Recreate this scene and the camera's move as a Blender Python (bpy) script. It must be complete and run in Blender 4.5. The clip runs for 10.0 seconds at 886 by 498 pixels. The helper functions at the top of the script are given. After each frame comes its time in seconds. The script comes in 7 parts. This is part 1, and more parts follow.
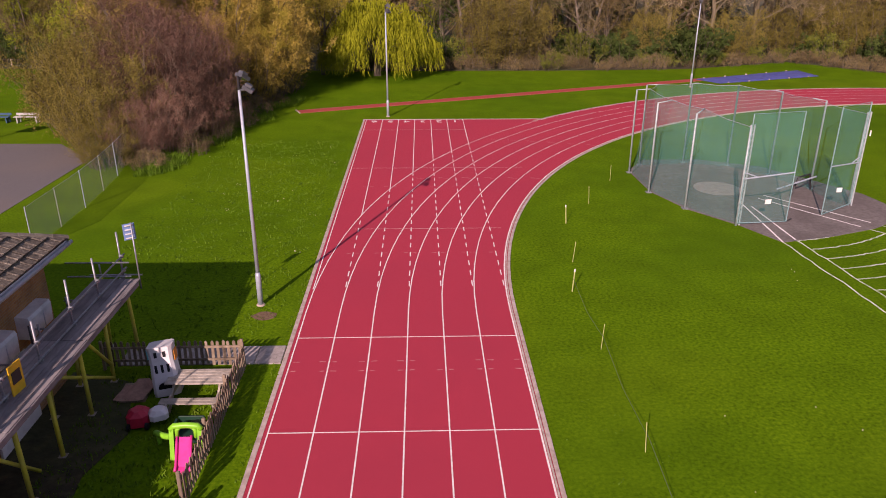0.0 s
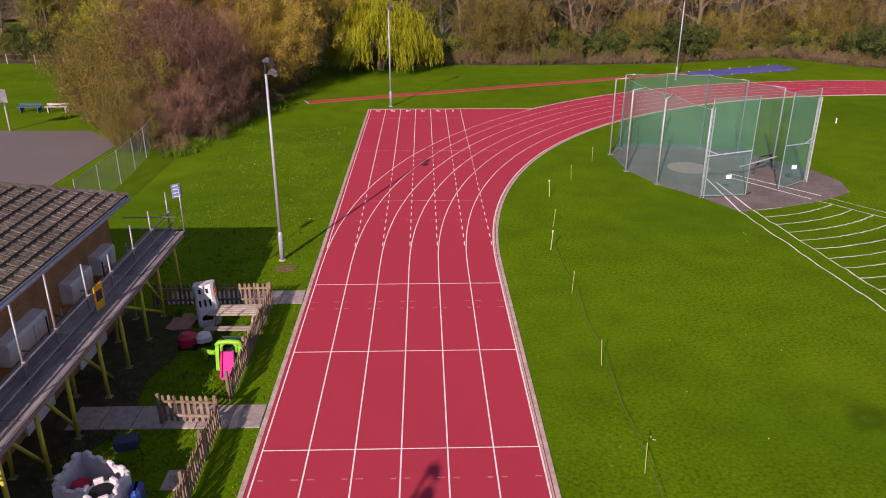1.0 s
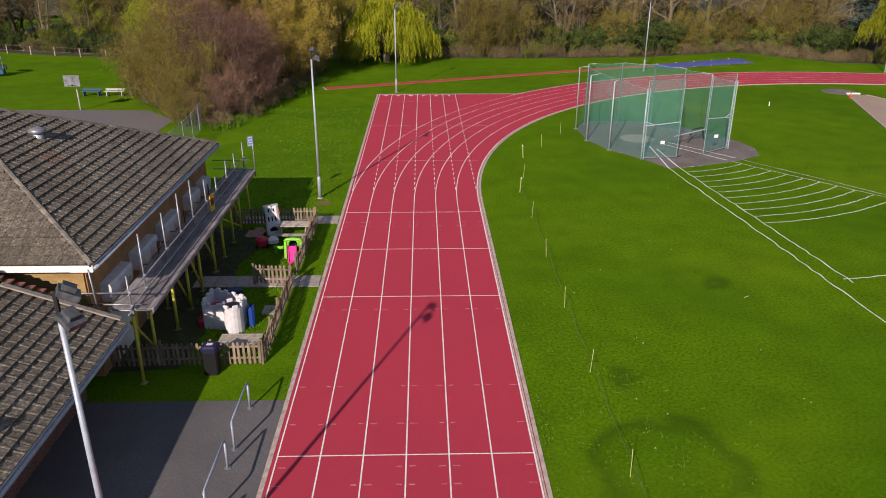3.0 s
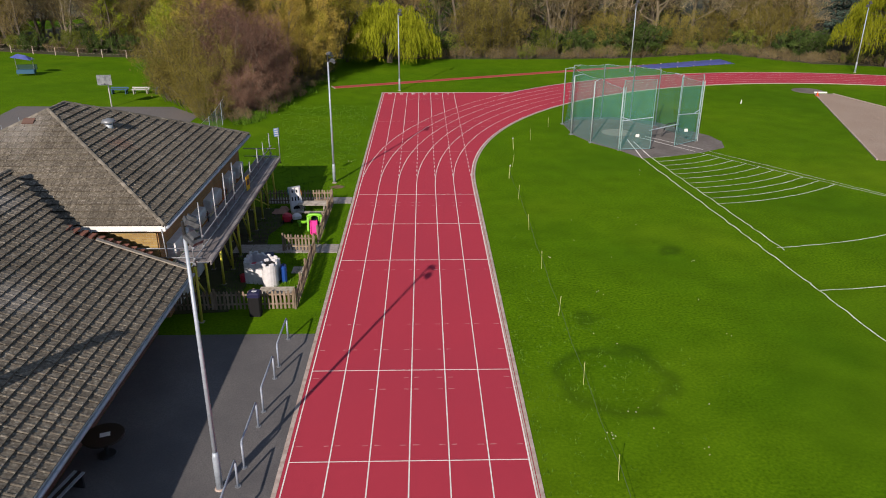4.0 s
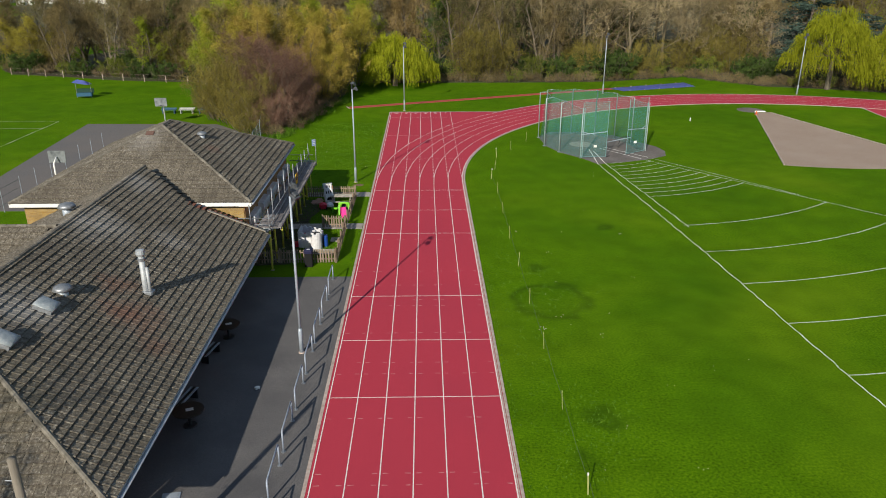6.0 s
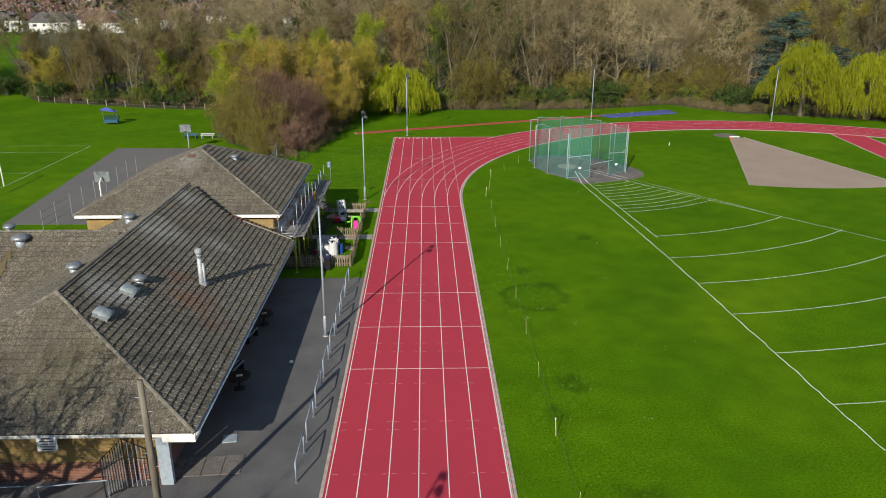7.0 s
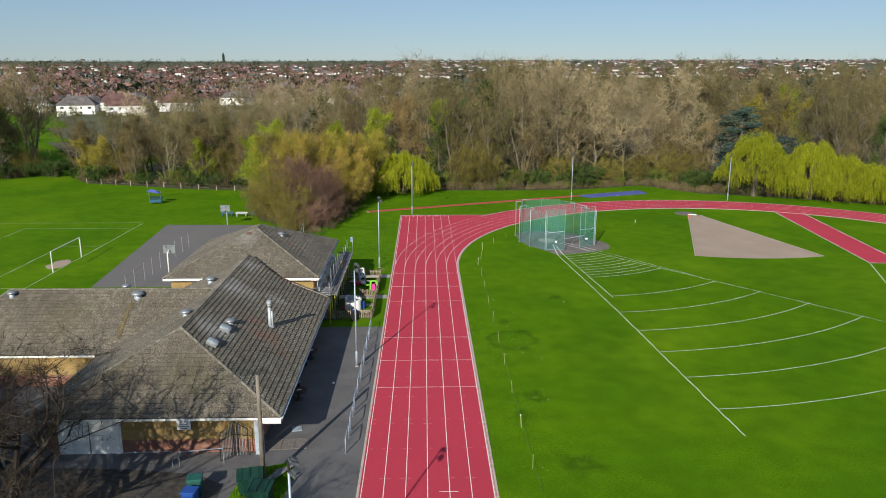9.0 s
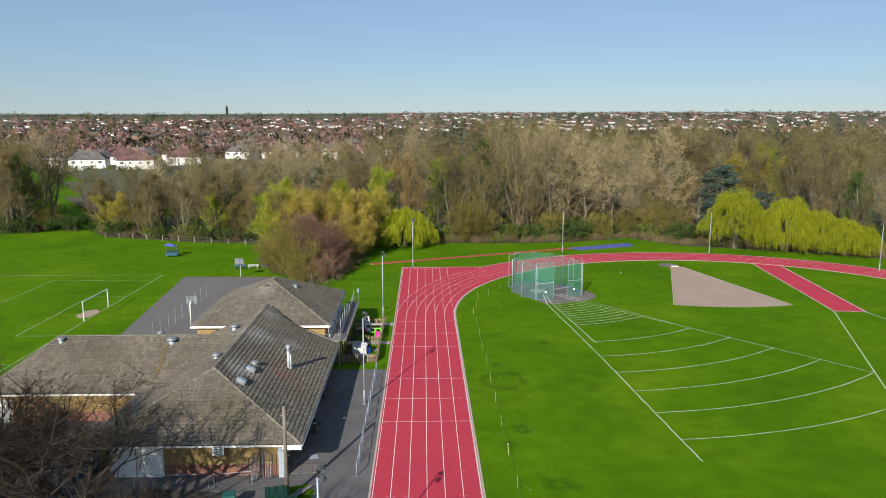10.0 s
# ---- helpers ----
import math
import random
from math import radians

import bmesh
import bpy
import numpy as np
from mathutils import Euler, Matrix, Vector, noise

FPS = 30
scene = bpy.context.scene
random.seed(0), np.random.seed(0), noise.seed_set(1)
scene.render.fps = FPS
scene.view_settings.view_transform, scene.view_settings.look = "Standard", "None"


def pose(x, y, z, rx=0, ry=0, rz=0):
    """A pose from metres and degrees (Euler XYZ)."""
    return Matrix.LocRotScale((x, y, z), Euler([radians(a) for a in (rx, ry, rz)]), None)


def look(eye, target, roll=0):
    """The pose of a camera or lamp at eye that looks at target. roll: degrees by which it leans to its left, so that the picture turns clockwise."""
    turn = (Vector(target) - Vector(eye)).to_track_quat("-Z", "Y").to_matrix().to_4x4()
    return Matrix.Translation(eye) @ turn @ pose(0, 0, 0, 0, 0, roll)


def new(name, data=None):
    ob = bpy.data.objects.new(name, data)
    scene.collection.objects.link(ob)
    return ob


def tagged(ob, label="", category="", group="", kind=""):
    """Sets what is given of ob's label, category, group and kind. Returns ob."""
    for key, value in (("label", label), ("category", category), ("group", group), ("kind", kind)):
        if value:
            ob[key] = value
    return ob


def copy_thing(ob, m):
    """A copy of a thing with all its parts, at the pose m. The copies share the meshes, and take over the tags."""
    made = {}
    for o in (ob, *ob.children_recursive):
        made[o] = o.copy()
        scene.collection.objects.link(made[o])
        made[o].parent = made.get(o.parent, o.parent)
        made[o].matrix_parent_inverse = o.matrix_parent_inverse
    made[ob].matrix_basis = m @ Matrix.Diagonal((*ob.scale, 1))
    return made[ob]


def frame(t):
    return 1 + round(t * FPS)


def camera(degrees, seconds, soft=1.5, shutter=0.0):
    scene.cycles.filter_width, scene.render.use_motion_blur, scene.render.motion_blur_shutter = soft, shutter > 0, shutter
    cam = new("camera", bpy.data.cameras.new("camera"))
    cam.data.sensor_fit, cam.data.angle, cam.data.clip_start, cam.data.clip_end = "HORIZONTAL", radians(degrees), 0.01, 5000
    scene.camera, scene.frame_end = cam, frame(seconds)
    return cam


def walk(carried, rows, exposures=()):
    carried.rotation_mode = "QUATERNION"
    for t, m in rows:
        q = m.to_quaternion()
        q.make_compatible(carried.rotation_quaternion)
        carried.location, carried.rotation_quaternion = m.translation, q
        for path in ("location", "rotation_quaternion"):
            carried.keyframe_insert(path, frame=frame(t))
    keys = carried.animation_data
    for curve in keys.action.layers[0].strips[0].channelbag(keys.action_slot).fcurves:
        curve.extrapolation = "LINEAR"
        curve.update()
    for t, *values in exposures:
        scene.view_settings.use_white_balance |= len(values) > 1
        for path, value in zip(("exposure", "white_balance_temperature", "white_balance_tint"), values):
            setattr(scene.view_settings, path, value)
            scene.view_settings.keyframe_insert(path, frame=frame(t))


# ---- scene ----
cam = camera(62.0, 10.0, soft=1.0)
PATH = [
    (0, (0.545, -3.447, 12.041), (0.599, -1.595, 11.289), 0.1),
    (0.5, (0.616, -5.762, 12.147), (0.667, -3.91, 11.394), 0.0),
    (1, (0.681, -8.093, 12.293), (0.729, -6.241, 11.537), -0.0),
    (1.5, (0.661, -10.81, 12.464), (0.71, -8.959, 11.708), 0.0),
    (2, (0.673, -13.467, 12.73), (0.721, -11.617, 11.97), 0.0),
    (2.5, (0.615, -16.418, 13.054), (0.665, -14.57, 12.292), 0.1),
    (4, (0.516, -25.705, 14.593), (0.565, -23.859, 13.827), 0.2),
    (4.5, (0.49, -29.013, 15.189), (0.538, -27.164, 14.428), 0.2),
    (5, (0.52, -32.641, 15.826), (0.565, -30.787, 15.075), 0.1),
    (6.5, (0.483, -43.372, 18.1), (0.53, -41.497, 17.404), 0.1),
    (7, (0.342, -47.159, 18.815), (0.389, -45.272, 18.154), 0.1),
    (7.5, (0.212, -50.77, 19.564), (0.261, -48.872, 18.937), 0.1),
    (8, (0.084, -54.716, 20.558), (0.132, -52.802, 19.978), 0.1),
    (8.5, (-0.032, -58.511, 21.569), (0.016, -56.584, 21.035), 0.1),
    (9, (-0.115, -62.578, 22.689), (-0.065, -60.636, 22.213), 0.1),
    (9.5, (-0.148, -66.468, 23.78), (-0.097, -64.512, 23.363), 0.0),
    (10, (-0.124, -70.401, 24.689), (-0.073, -68.432, 24.344), -0.0),
]
walk(cam, [(t, look(eye, target, roll)) for t, eye, target, roll in PATH], [(0, 0.19, 7600, 47), (1.25, 0.17, 7430, 41), (2.5, 0.13, 7150, 28), (5, 0.11, 6900, 11), (7.5, 0.17, 6680, 5), (8.75, 0.27, 6560, 6), (10, 0.44, 6550, 8)])

# ---- light ----
SUN_EL, SUN_AZ = 26.2, 201.5      # elevation; bearing from +y clockwise
world = bpy.data.worlds.new("sky_world")
scene.world = world
world.use_nodes = True
wn = world.node_tree.nodes
sky = wn.new("ShaderNodeTexSky")
sky.sky_type = "NISHITA"
sky.sun_disc = False
sky.sun_elevation = radians(SUN_EL)
sky.sun_rotation = radians(SUN_AZ)
sky.air_density, sky.dust_density, sky.ozone_density = 1.0, 0.0, 2.5
wn["Background"].inputs["Strength"].default_value = 0.044
cool = wn.new("ShaderNodeMix")
cool.data_type, cool.blend_type = "RGBA", "MULTIPLY"
cool.inputs["Factor"].default_value = 1.0
cool.inputs["B"].default_value = (0.76, 0.915, 1.25, 1)
world.node_tree.links.new(sky.outputs[0], cool.inputs["A"])
haze = wn.new("ShaderNodeMix")      # thin high cloud over the blue
haze.data_type = "RGBA"
haze.inputs["Factor"].default_value = 0.26
haze.inputs["B"].default_value = (11.4, 14.7, 17.8, 1)
world.node_tree.links.new(cool.outputs["Result"], haze.inputs["A"])
world.node_tree.links.new(haze.outputs["Result"], wn["Background"].inputs["Color"])
sun_dir = Vector((math.sin(radians(SUN_AZ)) * math.cos(radians(SUN_EL)), math.cos(radians(SUN_AZ)) * math.cos(radians(SUN_EL)), math.sin(radians(SUN_EL))))
sun_data = bpy.data.lights.new("sun", "SUN")
sun_data.energy, sun_data.angle, sun_data.color = 5.0, radians(0.55), (1.0, 0.93, 0.82)
sun = new("sun", sun_data)
sun.matrix_basis = look(sun_dir * 300, (0, 0, 0))


# ---- materials ----
def mat(name, stops, scale=1.0, rough=0.8, bump=0.0, bump_scale=None, metal=0.0, vary=0.0, island=False, big=None, detail=6.0, spec=0.4, stretch=(1, 1, 1), trans=0.0, alpha=None):
    """A surface: colour ramp over noise at `scale` per metre, a second larger noise `big` = (scale, colour, amount), bump, and a random value per piece."""
    m = bpy.data.materials.new(name)
    m.use_nodes = True
    n, l = m.node_tree.nodes, m.node_tree.links
    bsdf = n["Principled BSDF"]
    geo = n.new("ShaderNodeNewGeometry")
    mp = n.new("ShaderNodeMapping")
    mp.inputs["Scale"].default_value = stretch
    l.new(geo.outputs["Position"], mp.inputs["Vector"])
    tex = n.new("ShaderNodeTexNoise")
    tex.inputs["Scale"].default_value, tex.inputs["Detail"].default_value = scale, detail
    tex.inputs["Roughness"].default_value = 0.65
    l.new(mp.outputs[0], tex.inputs["Vector"])
    ramp = n.new("ShaderNodeValToRGB")
    els = ramp.color_ramp.elements
    lo, hi = 0.32, 0.68
    while len(els) < len(stops):
        els.new(0.5)
    for i, c in enumerate(stops):
        els[i].position = lo + (hi - lo) * i / max(1, len(stops) - 1)
        els[i].color = (*c, 1)
    l.new(tex.outputs["Fac"], ramp.inputs[0])
    col = ramp.outputs[0]
    if big:
        t2 = n.new("ShaderNodeTexNoise")
        t2.inputs["Scale"].default_value, t2.inputs["Detail"].default_value = big[0], 4
        l.new(mp.outputs[0], t2.inputs["Vector"])
        r2 = n.new("ShaderNodeMapRange")
        r2.inputs["From Min"].default_value, r2.inputs["From Max"].default_value = 0.42, 0.66
        r2.inputs["To Max"].default_value = big[2]
        l.new(t2.outputs["Fac"], r2.inputs["Value"])
        mx = n.new("ShaderNodeMix")
        mx.data_type = "RGBA"
        l.new(r2.outputs[0], mx.inputs["Factor"])
        l.new(col, mx.inputs["A"])
        mx.inputs["B"].default_value = (*big[1], 1)
        col = mx.outputs["Result"]
    if vary:
        src = geo.outputs["Random Per Island"] if island else n.new("ShaderNodeObjectInfo").outputs["Random"]
        mr = n.new("ShaderNodeMapRange")
        mr.inputs["To Min"].default_value, mr.inputs["To Max"].default_value = 1 - vary, 1 + vary
        l.new(src, mr.inputs["Value"])
        hs = n.new("ShaderNodeHueSaturation")
        l.new(mr.outputs[0], hs.inputs["Value"])
        l.new(col, hs.inputs["Color"])
        col = hs.outputs[0]
    l.new(col, bsdf.inputs["Base Color"])
    bsdf.inputs["Roughness"].default_value, bsdf.inputs["Metallic"].default_value = rough, metal
    bsdf.inputs["Specular IOR Level"].default_value = spec
    if bump:
        tb = n.new("ShaderNodeTexNoise")
        tb.inputs["Scale"].default_value, tb.inputs["Detail"].default_value = bump_scale or scale * 4, 5
        l.new(mp.outputs[0], tb.inputs["Vector"])
        bp = n.new("ShaderNodeBump")
        bp.inputs["Strength"].default_value, bp.inputs["Distance"].default_value = bump, 0.03
        l.new(tb.outputs["Fac"], bp.inputs["Height"])
        l.new(bp.outputs[0], bsdf.inputs["Normal"])
    if trans:
        out = n["Material Output"]
        tr = n.new("ShaderNodeBsdfTranslucent")
        l.new(col, tr.inputs["Color"])
        ms = n.new("ShaderNodeMixShader")
        ms.inputs[0].default_value = trans
        l.new(bsdf.outputs[0], ms.inputs[1])
        l.new(tr.outputs[0], ms.inputs[2])
        l.new(ms.outputs[0], out.inputs["Surface"])
    if alpha is not None:
        bsdf.inputs["Alpha"].default_value = alpha
    return m


def plain(name, c, rough=0.6, metal=0.0, d=0.12, scale=6.0, vary=0.0, spec=0.4):
    """One colour with slight mottling."""
    a, b = tuple(v * (1 - d) for v in c), tuple(min(1, v * (1 + d)) for v in c)
    return mat(name, [a, c, b], scale, rough, 0.0, None, metal, vary, spec=spec)


def brick_mat(name, c1, c2, mortar):
    m = bpy.data.materials.new(name)
    m.use_nodes = True
    n, l = m.node_tree.nodes, m.node_tree.links
    geo = n.new("ShaderNodeNewGeometry")
    sx = n.new("ShaderNodeSeparateXYZ")
    l.new(geo.outputs["Position"], sx.inputs[0])
    ad = n.new("ShaderNodeMath")
    l.new(sx.outputs[0], ad.inputs[0])
    l.new(sx.outputs[1], ad.inputs[1])
    cx = n.new("ShaderNodeCombineXYZ")
    l.new(ad.outputs[0], cx.inputs[0])
    l.new(sx.outputs[2], cx.inputs[1])
    bt = n.new("ShaderNodeTexBrick")
    bt.inputs["Scale"].default_value = 1.0
    bt.inputs["Brick Width"].default_value, bt.inputs["Row Height"].default_value = 0.225, 0.075
    bt.inputs["Mortar Size"].default_value = 0.006
    bt.inputs["Color1"].default_value, bt.inputs["Color2"].default_value, bt.inputs["Mortar"].default_value = (*c1, 1), (*c2, 1), (*mortar, 1)
    l.new(cx.outputs[0], bt.inputs["Vector"])
    nz = n.new("ShaderNodeTexNoise")
    nz.inputs["Scale"].default_value = 1.6
    l.new(geo.outputs["Position"], nz.inputs["Vector"])
    mr = n.new("ShaderNodeMapRange")
    mr.inputs["To Min"].default_value, mr.inputs["To Max"].default_value = 0.55, 1.35
    l.new(nz.outputs["Fac"], mr.inputs["Value"])
    hs = n.new("ShaderNodeHueSaturation")
    l.new(mr.outputs[0], hs.inputs["Value"])
    l.new(bt.outputs["Color"], hs.inputs["Color"])
    l.new(hs.outputs[0], n["Principled BSDF"].inputs["Base Color"])
    n["Principled BSDF"].inputs["Roughness"].default_value = 0.9
    bp = n.new("ShaderNodeBump")
    bp.inputs["Strength"].default_value, bp.inputs["Distance"].default_value = 0.5, 0.01
    l.new(bt.outputs["Fac"], bp.inputs["Height"])
    bp.invert = True
    l.new(bp.outputs[0], n["Principled BSDF"].inputs["Normal"])
    return m


def grass_mat():
    """Mown turf: fine blades, patches, worn dry spots and two fungus rings."""
    m = mat("turf", [(0.033, 0.086, 0.002), (0.073, 0.166, 0.003), (0.122, 0.23, 0.006)], 9.0, 0.95, 0.4, 60.0, big=(0.09, (0.05, 0.128, 0.003), 0.75), detail=9, spec=0.03)
    n, l = m.node_tree.nodes, m.node_tree.links
    bsdf = n["Principled BSDF"]
    src = bsdf.inputs["Base Color"].links[0].from_socket
    geo = [k for k in n if k.type == "NEW_GEOMETRY"][0]
    nz = n.new("ShaderNodeTexNoise")
    nz.inputs["Scale"].default_value, nz.inputs["Detail"].default_value = 0.55, 6
    l.new(geo.outputs["Position"], nz.inputs["Vector"])
    fac = None
    for x, y, r, w in ((7.4, -2.9, 2.0, 0.55), (7.9, -14.4, 0.5, 0.75), (6.3, -16.6, 0.2, 0.5), (7.3, 1.6, 0.3, 0.45), (9.2, -23.6, 0.6, 0.9), (13.0, 9.0, 0.2, 0.6)):
        vm = n.new("ShaderNodeVectorMath")
        vm.operation = "DISTANCE"
        vm.inputs[1].default_value = (x, y, 0)
        l.new(geo.outputs["Position"], vm.inputs[0])
        off = n.new("ShaderNodeMath")
        off.operation = "MULTIPLY_ADD"
        off.inputs[1].default_value = 2.2
        l.new(nz.outputs["Fac"], off.inputs[0])
        l.new(vm.outputs["Value"], off.inputs[2])
        d = n.new("ShaderNodeMath")
        d.operation = "SUBTRACT"
        l.new(off.outputs[0], d.inputs[0])
        d.inputs[1].default_value = r + 1.1
        a = n.new("ShaderNodeMath")
        a.operation = "ABSOLUTE"
        l.new(d.outputs[0], a.inputs[0])
        mr = n.new("ShaderNodeMapRange")
        mr.inputs["From Min"].default_value, mr.inputs["From Max"].default_value = 0.0, w
        mr.inputs["To Min"].default_value, mr.inputs["To Max"].default_value = 0.75, 0.0
        l.new(a.outputs[0], mr.inputs["Value"])
        if fac is None:
            fac = mr.outputs[0]
        else:
            mx = n.new("ShaderNodeMath")
            mx.operation = "MAXIMUM"
            l.new(fac, mx.inputs[0])
            l.new(mr.outputs[0], mx.inputs[1])
            fac = mx.outputs[0]
    mix = n.new("ShaderNodeMix")
    mix.data_type = "RGBA"
    l.new(fac, mix.inputs["Factor"])
    l.new(src, mix.inputs["A"])
    mix.inputs["B"].default_value = (0.035, 0.085, 0.004, 1)
    # yellowed, thinner turf in soft large patches
    nd = n.new("ShaderNodeTexNoise")
    nd.inputs["Scale"].default_value, nd.inputs["Detail"].default_value = 0.07, 5
    l.new(geo.outputs["Position"], nd.inputs["Vector"])
    rd = n.new("ShaderNodeMapRange")
    rd.inputs["From Min"].default_value, rd.inputs["From Max"].default_value, rd.inputs["To Max"].default_value = 0.5, 0.72, 0.55
    l.new(nd.outputs["Fac"], rd.inputs["Value"])
    m2 = n.new("ShaderNodeMix")
    m2.data_type = "RGBA"
    l.new(rd.outputs[0], m2.inputs["Factor"])
    l.new(mix.outputs["Result"], m2.inputs["A"])
    m2.inputs["B"].default_value = (0.13, 0.216, 0.007, 1)
    # blotches about two metres across, where the turf stands thicker
    mv = n.new("ShaderNodeMapRange")
    mv.inputs["From Min"].default_value, mv.inputs["From Max"].default_value = 0.3, 0.7
    mv.inputs["To Min"].default_value, mv.inputs["To Max"].default_value = 0.88, 1.12
    l.new(nz.outputs["Fac"], mv.inputs["Value"])
    hv = n.new("ShaderNodeHueSaturation")
    l.new(mv.outputs[0], hv.inputs["Value"])
    l.new(m2.outputs["Result"], hv.inputs["Color"])
    l.new(hv.outputs[0], bsdf.inputs["Base Color"])
    return m


def stain(m, spots):
    """Irregular stains on a surface: each spot is a place, a reach in metres, a colour and an amount."""
    n, l = m.node_tree.nodes, m.node_tree.links
    bsdf = n["Principled BSDF"]
    col = bsdf.inputs["Base Color"].links[0].from_socket
    geo = [k for k in n if k.type == "NEW_GEOMETRY"][0]
    nz = n.new("ShaderNodeTexNoise")
    nz.inputs["Scale"].default_value, nz.inputs["Detail"].default_value = 1.1, 8
    l.new(geo.outputs["Position"], nz.inputs["Vector"])
    for at, reach, colour, amount in spots:
        vm = n.new("ShaderNodeVectorMath")
        vm.operation = "DISTANCE"
        vm.inputs[1].default_value = at
        l.new(geo.outputs["Position"], vm.inputs[0])
        off = n.new("ShaderNodeMath")
        off.operation = "MULTIPLY_ADD"
        off.inputs[1].default_value = reach * 1.6
        l.new(nz.outputs["Fac"], off.inputs[0])
        l.new(vm.outputs["Value"], off.inputs[2])
        mr = n.new("ShaderNodeMapRange")
        mr.inputs["From Min"].default_value, mr.inputs["From Max"].default_value = reach * 0.8, reach * 1.8
        mr.inputs["To Min"].default_value, mr.inputs["To Max"].default_value = amount, 0.0
        l.new(off.outputs[0], mr.inputs["Value"])
        mx = n.new("ShaderNodeMix")
        mx.data_type = "RGBA"
        l.new(mr.outputs[0], mx.inputs["Factor"])
        l.new(col, mx.inputs["A"])
        mx.inputs["B"].default_value = (*colour, 1)
        col = mx.outputs["Result"]
    l.new(col, bsdf.inputs["Base Color"])


def net_mat(name, c, cover):
    """Knotted netting: threads with open gaps between them."""
    m = bpy.data.materials.new(name)
    m.use_nodes = True
    n, l = m.node_tree.nodes, m.node_tree.links
    geo = n.new("ShaderNodeNewGeometry")
    nz = n.new("ShaderNodeTexNoise")
    nz.inputs["Scale"].default_value = 1.3
    l.new(geo.outputs["Position"], nz.inputs["Vector"])
    mr = n.new("ShaderNodeMapRange")
    mr.inputs["To Min"].default_value, mr.inputs["To Max"].default_value = cover * 0.6, cover * 1.4
    l.new(nz.outputs["Fac"], mr.inputs["Value"])
    b = n["Principled BSDF"]
    b.inputs["Base Color"].default_value, b.inputs["Roughness"].default_value = (*c, 1), 0.8
    tr = n.new("ShaderNodeBsdfTransparent")
    ms = n.new("ShaderNodeMixShader")
    l.new(mr.outputs[0], ms.inputs[0])
    l.new(tr.outputs[0], ms.inputs[1])
    l.new(b.outputs[0], ms.inputs[2])
    l.new(ms.outputs[0], n["Material Output"].inputs["Surface"])
    return m


GRASS = grass_mat()
LONG_GRASS = mat("long_grass", [(0.04, 0.1, 0.008), (0.075, 0.17, 0.012), (0.12, 0.2, 0.02)], 3.0, 0.95, vary=0.35, island=True, spec=0.1)
RUBBER = mat("red_rubber", [(0.38, 0.033, 0.058), (0.45, 0.041, 0.07), (0.5, 0.053, 0.083)], 45.0, 0.9, 0.35, 160.0, big=(0.16, (0.41, 0.04, 0.07), 0.7), spec=0.2)
RUBBER_OLD = mat("faded_rubber", [(0.33, 0.05, 0.045), (0.40, 0.065, 0.055), (0.44, 0.08, 0.065)], 30.0, 0.9, 0.3, 120.0, big=(0.2, (0.36, 0.09, 0.07), 0.6), spec=0.2)
LINE = mat("line_paint", [(0.66, 0.62, 0.62), (0.8, 0.79, 0.78), (0.86, 0.85, 0.84)], 7.0, 0.75, big=(0.7, (0.66, 0.45, 0.45), 0.3))
FAINT = mat("worn_marking", [(0.42, 0.06, 0.085), (0.5, 0.15, 0.17), (0.58, 0.28, 0.29)], 5.0, 0.8)
THIN_LINE = mat("thin_old_marking", [(0.5, 0.16, 0.18), (0.6, 0.32, 0.33), (0.7, 0.5, 0.5)], 3.0, 0.8)
LINE_GRASS = mat("pitch_paint", [(0.3, 0.42, 0.2), (0.62, 0.68, 0.52), (0.74, 0.78, 0.66)], 5.0, 0.9, big=(0.8, (0.18, 0.3, 0.08), 0.55))
EDGING = mat("concrete_edging", [(0.33, 0.25, 0.215), (0.45, 0.36, 0.32), (0.54, 0.46, 0.42)], 4.0, 0.9, 0.3)
TARMAC = mat("tarmac", [(0.1, 0.097, 0.102), (0.135, 0.13, 0.134), (0.17, 0.164, 0.165)], 22.0, 0.92, 0.5, 120.0, big=(0.35, (0.085, 0.083, 0.09), 0.7), spec=0.25)
COURT_M = mat("court_tarmac", [(0.10, 0.095, 0.098), (0.135, 0.128, 0.13), (0.16, 0.152, 0.15)], 14.0, 0.92, 0.3, 90.0, big=(0.2, (0.16, 0.14, 0.13), 0.6))
PAD_M = mat("concrete_pad", [(0.12, 0.105, 0.1), (0.17, 0.15, 0.142), (0.22, 0.2, 0.188)], 5.0, 0.9, 0.3, 60.0, big=(0.5, (0.105, 0.09, 0.085), 0.7))
SLAB_M = mat("paving_slab", [(0.24, 0.21, 0.2), (0.33, 0.3, 0.28), (0.4, 0.36, 0.34)], 5.0, 0.9, 0.3, 50.0, vary=0.15)
CINDER = mat("cinder", [(0.26, 0.19, 0.15), (0.34, 0.255, 0.205), (0.40, 0.31, 0.25)], 8.0, 0.95, 0.6, 80.0, big=(0.25, (0.38, 0.30, 0.245), 0.6))
FAR_LAND = mat("far_land", [(0.045, 0.045, 0.025), (0.075, 0.075, 0.04), (0.11, 0.1, 0.06)], 0.06, 1.0, big=(0.01, (0.06, 0.08, 0.03), 0.6))
SOIL = mat("litter_and_shade", [(0.02, 0.017, 0.01), (0.042, 0.036, 0.018), (0.075, 0.065, 0.03)], 2.5, 1.0, 0.8, 8.0, big=(0.15, (0.05, 0.075, 0.02), 0.8))
